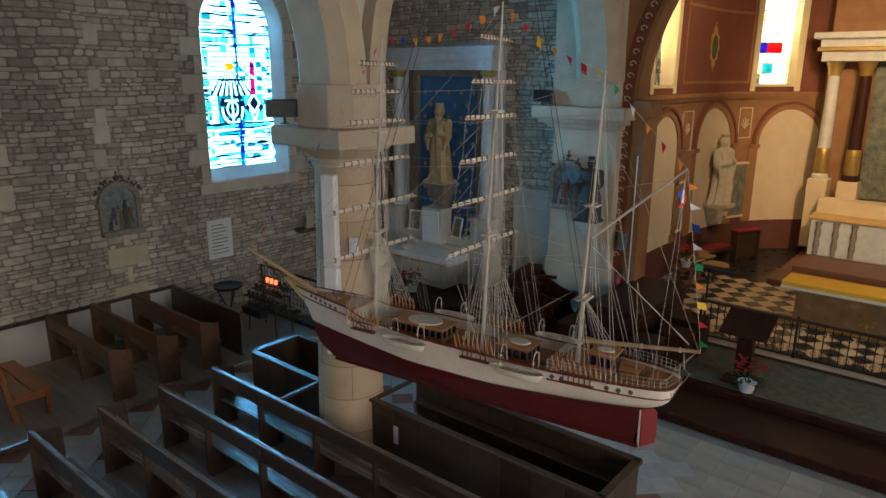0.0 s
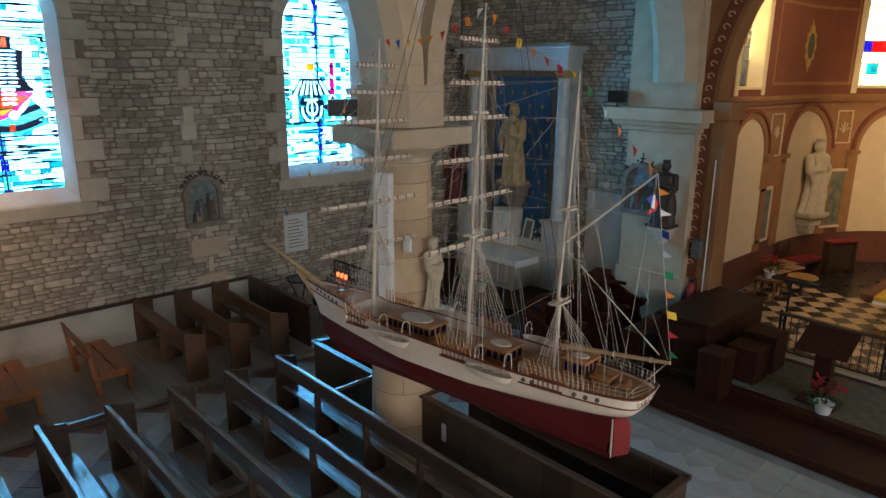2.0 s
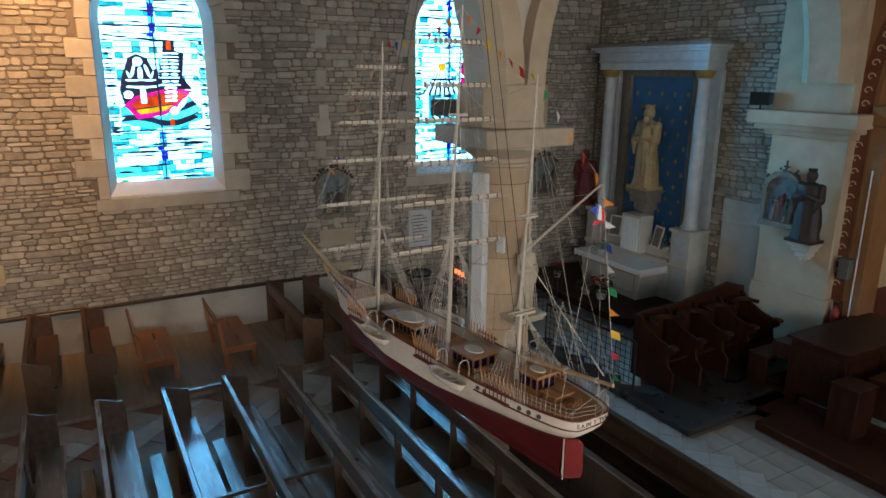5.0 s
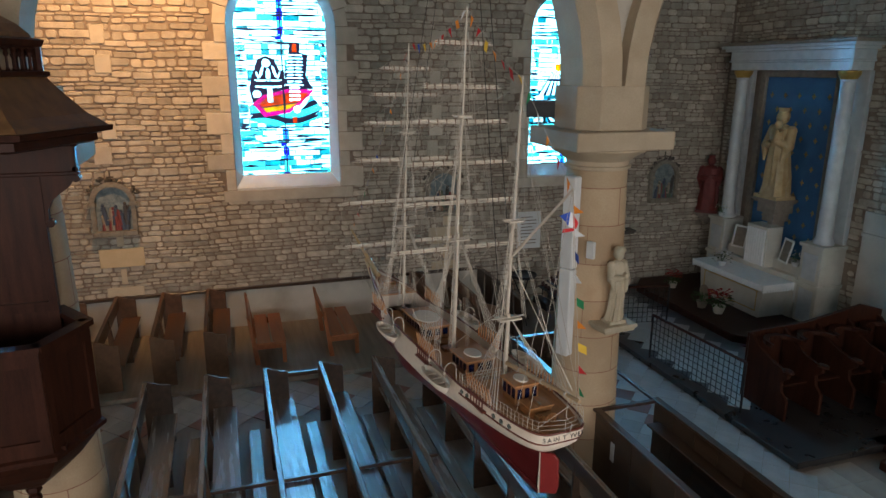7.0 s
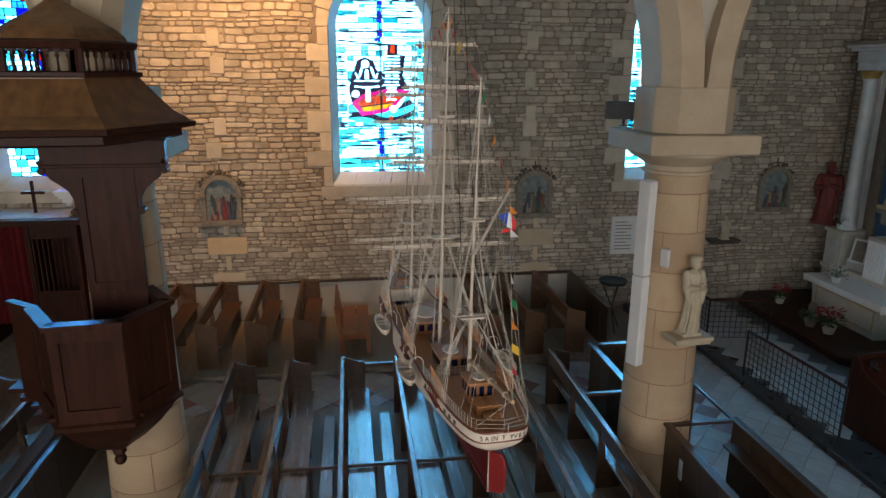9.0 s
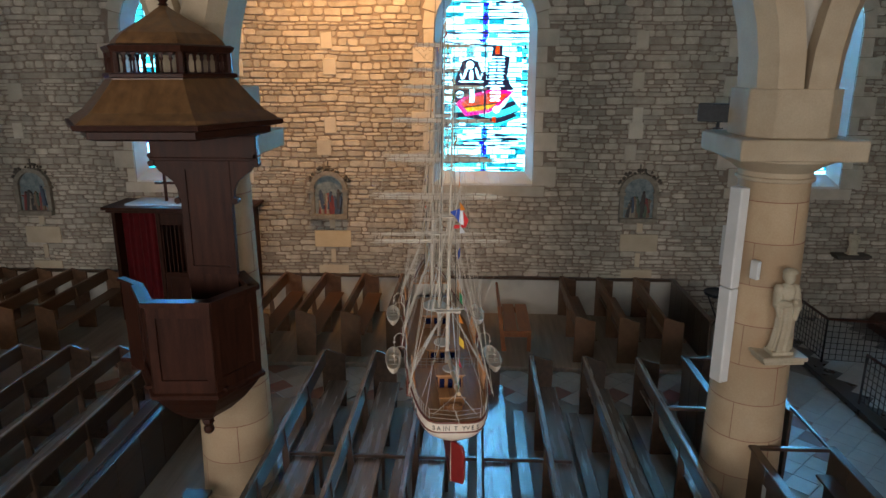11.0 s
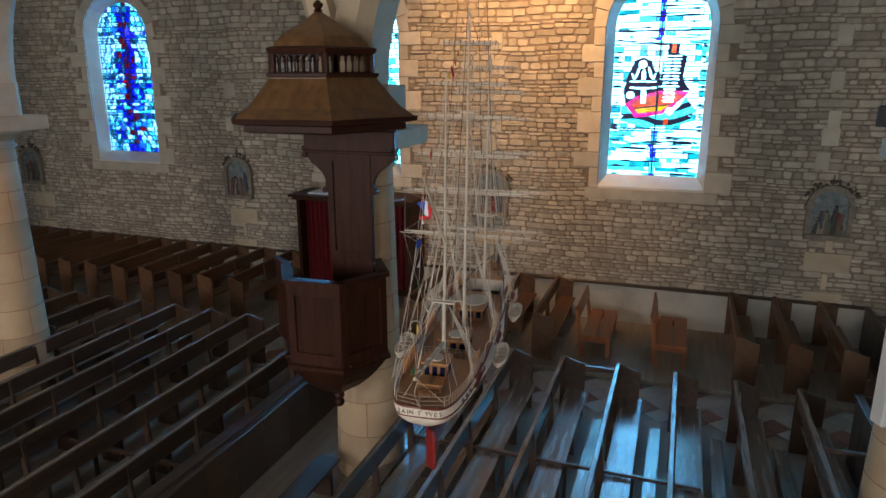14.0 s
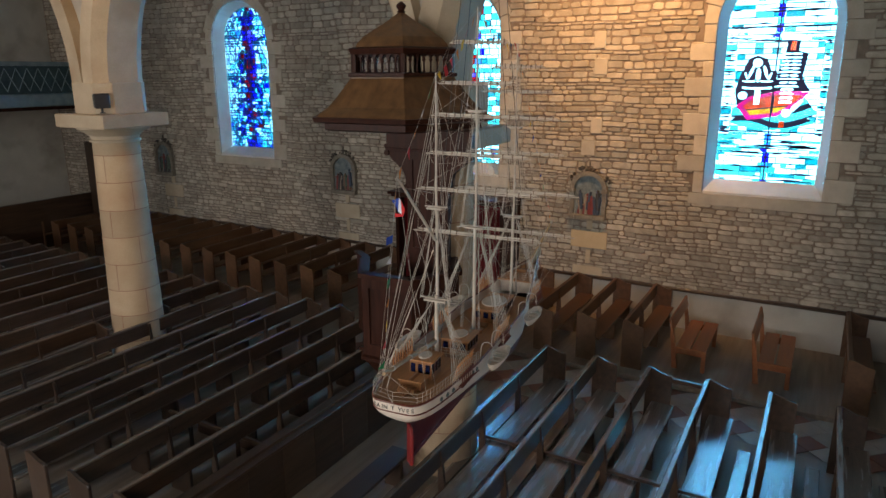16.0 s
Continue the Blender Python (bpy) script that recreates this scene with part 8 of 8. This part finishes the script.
# choir rail of iron balusters
rail = thing("choir_rail", pose(0, 0, 0), "black wrought iron choir rail with a wooden hand rail", "railing")
part("hand_rail", bm_box(-3.95, 2.0, 12.12, 12.22, 1.02, 1.07), PEWWOOD, rail, bevel=0.01)
part("bottom_bar", bm_box(-3.95, 2.0, 12.155, 12.185, 0.36, 0.385), IRON, rail)
part("kerb", bm_box(-3.95, 2.0, 12.06, 12.28, 0.29, 0.34), ASHLAR, rail, bevel=0.01)
bm0 = bmesh.new()
tube(bm0, (0, 0, 0.38), (0, 0, 1.02), 0.009, seg=6)
for z in (0.5, 0.88):
    for s in (-1, 1):
        for i in range(6):
            a, b = math.pi * i / 6, math.pi * (i + 1) / 6
            tube(bm0, (s * 0.035 * math.sin(a), 0, z - 0.05 * math.cos(a)), (s * 0.035 * math.sin(b), 0, z - 0.05 * math.cos(b)), 0.005, seg=4)
BAL = mesh_of("baluster", bm0, IRON)
for k in range(47):
    o = new("baluster", BAL)
    o.parent = rail
    o.location = (-3.88 + 0.125 * k, 12.17, 0)
for x in (-3.93, -2.3, -0.7, 0.9):
    bm = bmesh.new()
    tube(bm, (x, 12.17, 0.29), (x, 12.17, 1.10), 0.024)
    part("post", bm, IRON, rail)
crd = thing("music_stand", pose(-4.0, 12.6, 0.29), "black iron stand with a flat desk by the choir rail", "stand")
bm = bmesh.new()
tube(bm, (0, 0, 0), (0, 0, 1.25), 0.02)
part("post", bm, IRON, crd)
part("desk", bm_box(-0.3, 0.5, -0.12, 0.12, 1.25, 1.28), IRON, crd)

# ---- organ gallery at the far end ----
TEAL = pm("dark_teal_paint", (0.03, 0.06, 0.07), (0.07, 0.12, 0.13), 6, 0.6, 0.05)
TEALPALE = pm("pale_teal_paint", (0.16, 0.23, 0.25), (0.28, 0.36, 0.38), 6, 0.45, 0.05)
gal = thing("organ_gallery", pose(0, 0, 0), "pale blue painted gallery front with a diamond lattice", "gallery")
part("bottom_beam", bm_box(-12.3, -8.0, -16.2, -15.9, 4.2, 4.55), TEALPALE, gal, bevel=0.02)
part("top_rail", bm_box(-12.3, -8.0, -16.15, -15.95, 5.30, 5.42), TEALPALE, gal, bevel=0.015)
part("back_board", bm_box(-12.3, -8.0, -16.12, -16.08, 4.55, 5.30), TEAL, gal)
bm = bmesh.new()
for k in range(14):
    x = -12.2 + 0.3 * k
    for a, b in ((x, x + 0.3), (x + 0.3, x)):
        tube(bm, (a, -16.05, 4.62), (b, -16.05, 5.24), 0.011, seg=5)
part("lattice", bm, TEALPALE, gal)
part("end_post", bm_box(-12.4, -12.25, -16.2, -15.9, 3.2, 5.5), TEALPALE, gal, bevel=0.015)
single("gallery_floor", bm_box(WALL, 9.4, SOUTH, -16.1, 4.1, 4.25), OAK, "wooden floor of the gallery", "floor", "structure")
# added dark screen in place of the deep shade under the gallery
single("gallery_screen", bm_box(WALL, 9.3, -16.6, -16.5, 0.0, 1.5), PEWWOOD, "dark screen standing in for the shade below the gallery", "partition", "structure")
single("gallery_stair", bm_box(-12.5, -11.6, -16.3, -15.4, 0.08, 3.1), PEWWOOD, "dark wooden enclosed stair to the gallery", "cupboard", bevel=0.02)

# ---- stone courses and tiles: many small pieces ----


def course_stones(u0, u1, z0, z1, blocked, seed, emit):
    """Irregular courses of rubble; emit(list of 8 corners in (u, z, proud))."""
    r = random.Random(seed)
    z = z0
    while z < z1:
        h = r.choice((0.06, 0.07, 0.08, 0.09, 0.10, 0.11, 0.13, 0.15))
        u = u0 - r.uniform(0, 0.2)
        while u < u1:
            w = r.uniform(0.11, 0.30) * (1.35 if h > 0.1 else 1.0)
            if r.random() < 0.12:
                w *= 1.7
            a, b = max(u, u0), min(u + w, u1)
            if b - a > 0.05 and not blocked(0.5 * (a + b), z + 0.5 * h, 0.5 * (b - a)):
                j = lambda s=0.010: r.uniform(-s, s)
                cx, cz = 0.5 * (a + b), z + 0.5 * h
                hu, hz = 0.5 * (b - a) - r.uniform(0.006, 0.016), 0.5 * h - r.uniform(0.005, 0.012)
                ku, kz = min(0.5 * hu, r.uniform(0.015, 0.05)), hz * r.uniform(0.25, 0.6)
                sway = 0.018 * math.sin(1.7 * cx + 2.1 * z) + 0.012 * math.sin(4.3 * cx + z)
                ring = ((-hu + ku, -hz), (hu - ku, -hz), (hu, -hz + kz), (hu, hz - kz), (hu - ku, hz), (-hu + ku, hz), (-hu, hz - kz), (-hu, -hz + kz))
                base = [(cx + p + j(0.008), cz + sway + q + j(0.006)) for p, q in ring]
                e = min(0.010, 0.25 * hz)
                front = [(cx + (p - cx) * (1 - e / hu), cz + sway + (q - cz - sway) * (1 - e / hz)) for p, q in base]
                d = r.uniform(0.010, 0.034)
                emit(base, front, d, cx, cz)
            u += w
        z += h


STONE_FACES = [tuple(range(8, 16))] + [(i, (i + 1) % 8, 8 + (i + 1) % 8, 8 + i) for i in range(8)]


def stone_wall(parent, at, u0, u1, z0, z1, blocked, seed, picked):
    """Rubble as one mesh, but for the stones of one stretch, which are objects of their own."""
    verts, faces, singles = [], [], []

    def emit(base, front, d, cx, cz):
        v = [at(p, q, 0.0) for p, q in base] + [at(p, q, d) for p, q in front]
        if picked(cx, cz) and len(singles) < 300:
            singles.append(v)
            return
        o = len(verts)
        verts.extend(v)
        faces.extend(tuple(o + i for i in f) for f in STONE_FACES)
    course_stones(u0, u1, z0, z1, blocked, seed, emit)
    me = bpy.data.meshes.new("rubble_stones")
    me.from_pydata(verts, [], faces)
    me.materials.append(STONE)
    ob = new("rubble_stones", me)
    ob.parent = parent
    tagged(ob, "irregular grey-brown rubble stones in courses", kind="stuff")
    for v in singles:
        m2 = bpy.data.meshes.new("stone")
        c = [sum(p[i] for p in v) / 16 for i in range(3)]
        m2.from_pydata([(p[0] - c[0], p[1] - c[1], p[2] - c[2]) for p in v], [], STONE_FACES)
        m2.materials.append(STONE_PIECE)
        o2 = new("stone", m2)
        o2.parent = parent
        o2.location = c


def west_blocked(u, z, hw):
    for wy in WINDOWS:
        if abs(u - wy) < 1.17 + 0.5 * hw and SILL - 0.22 < z < SPRING:
            return True
        if z >= SPRING and math.hypot(u - wy, z - SPRING) < 1.24 + 0.4 * hw:
            return True
    return z < 0.9 and u < 6.4


stone_wall(wall_west, lambda u, z, d: (WALL + d, u, z), SOUTH + 0.05, END - 0.02, 0.10, 7.6, west_blocked, 11, lambda u, z: 0.2 < u < 4.6 and 1.0 < z < 2.4)
stone_wall(wall_north, lambda u, z, d: (u, END - d, z), WALL + 0.05, -7.1, 0.12, 8.0, lambda u, z, hw: (-12.05 < u < -8.75 and 1.0 < z < 5.6) or (u > -8.5 and z < 2.65), 12, lambda u, z: False)

# floor tiles laid diagonally
bm0 = bmesh.new()
lathe(bm0, [(0.228, -0.012), (0.228, 0.0), (0.222, 0.003)], 4)
DIAG = {}
for key, mat in (("w", TILEWHITE), ("r", TILERED), ("p", PALEOCHRE), ("g", TILEGREY)):
    b = bmesh.new()
    lathe(b, [(0.2290, -0.012), (0.2290, 0.0), (0.2240, 0.003)], 4)
    DIAG[key] = mesh_of("floor_tile", b, mat)
bm0.free()
floor_ob = bpy.data.objects["floor"]


def diagonal(x0, x1, y0, y1, z, parent, keys, skip=None):
    s = 0.2325
    n = 0
    for i in range(int((x1 - x0) / s) + 1):
        for j in range(int((y1 - y0) / s) + 1):
            if (i + j) % 2:
                continue
            x, y = x0 + i * s, y0 + j * s
            key = keys(i, j)
            if key is None or (skip and skip(x, y)):
                continue
            o = new("floor_tile", DIAG[key])
            o.parent = parent
            o.location = (x, y, z)
            n += 1
    return n


diagonal(-9.75, -8.6, -4.5, 6.2, -0.003, floor_ob, lambda i, j: "w" if (i % 4 in (1, 2)) or j % 4 < 2 else "r")
diagonal(-9.9, -2.6, 6.45, 8.1, -0.003, floor_ob, lambda i, j: "r" if (j % 6 == 2 or j % 6 == 3) and i % 2 else "w")
choir_ob = bpy.data.objects["choir_floor"]
diagonal(-5.8, -0.9, 12.75, 16.5, 0.291, choir_ob, lambda i, j: "p" if i % 2 == 0 else None)
diagonal(-12.4, -6.8, 8.6, 10.4, 0.103, bpy.data.objects["chapel_step"], lambda i, j: "w" if j < 6 else "g")
b = bmesh.new()
box(b, -0.1985, 0.1985, -0.1985, 0.1985, -0.012, 0.0)
SLAB = mesh_of("floor_slab", b, SLABSTONE, bevel=0.003)
for i in range(17):
    for j in range(7):
        o = new("floor_slab", SLAB)
        o.parent = floor_ob
        o.location = (-4.95 + 0.402 * i, 6.4 + 0.402 * j, -0.001)
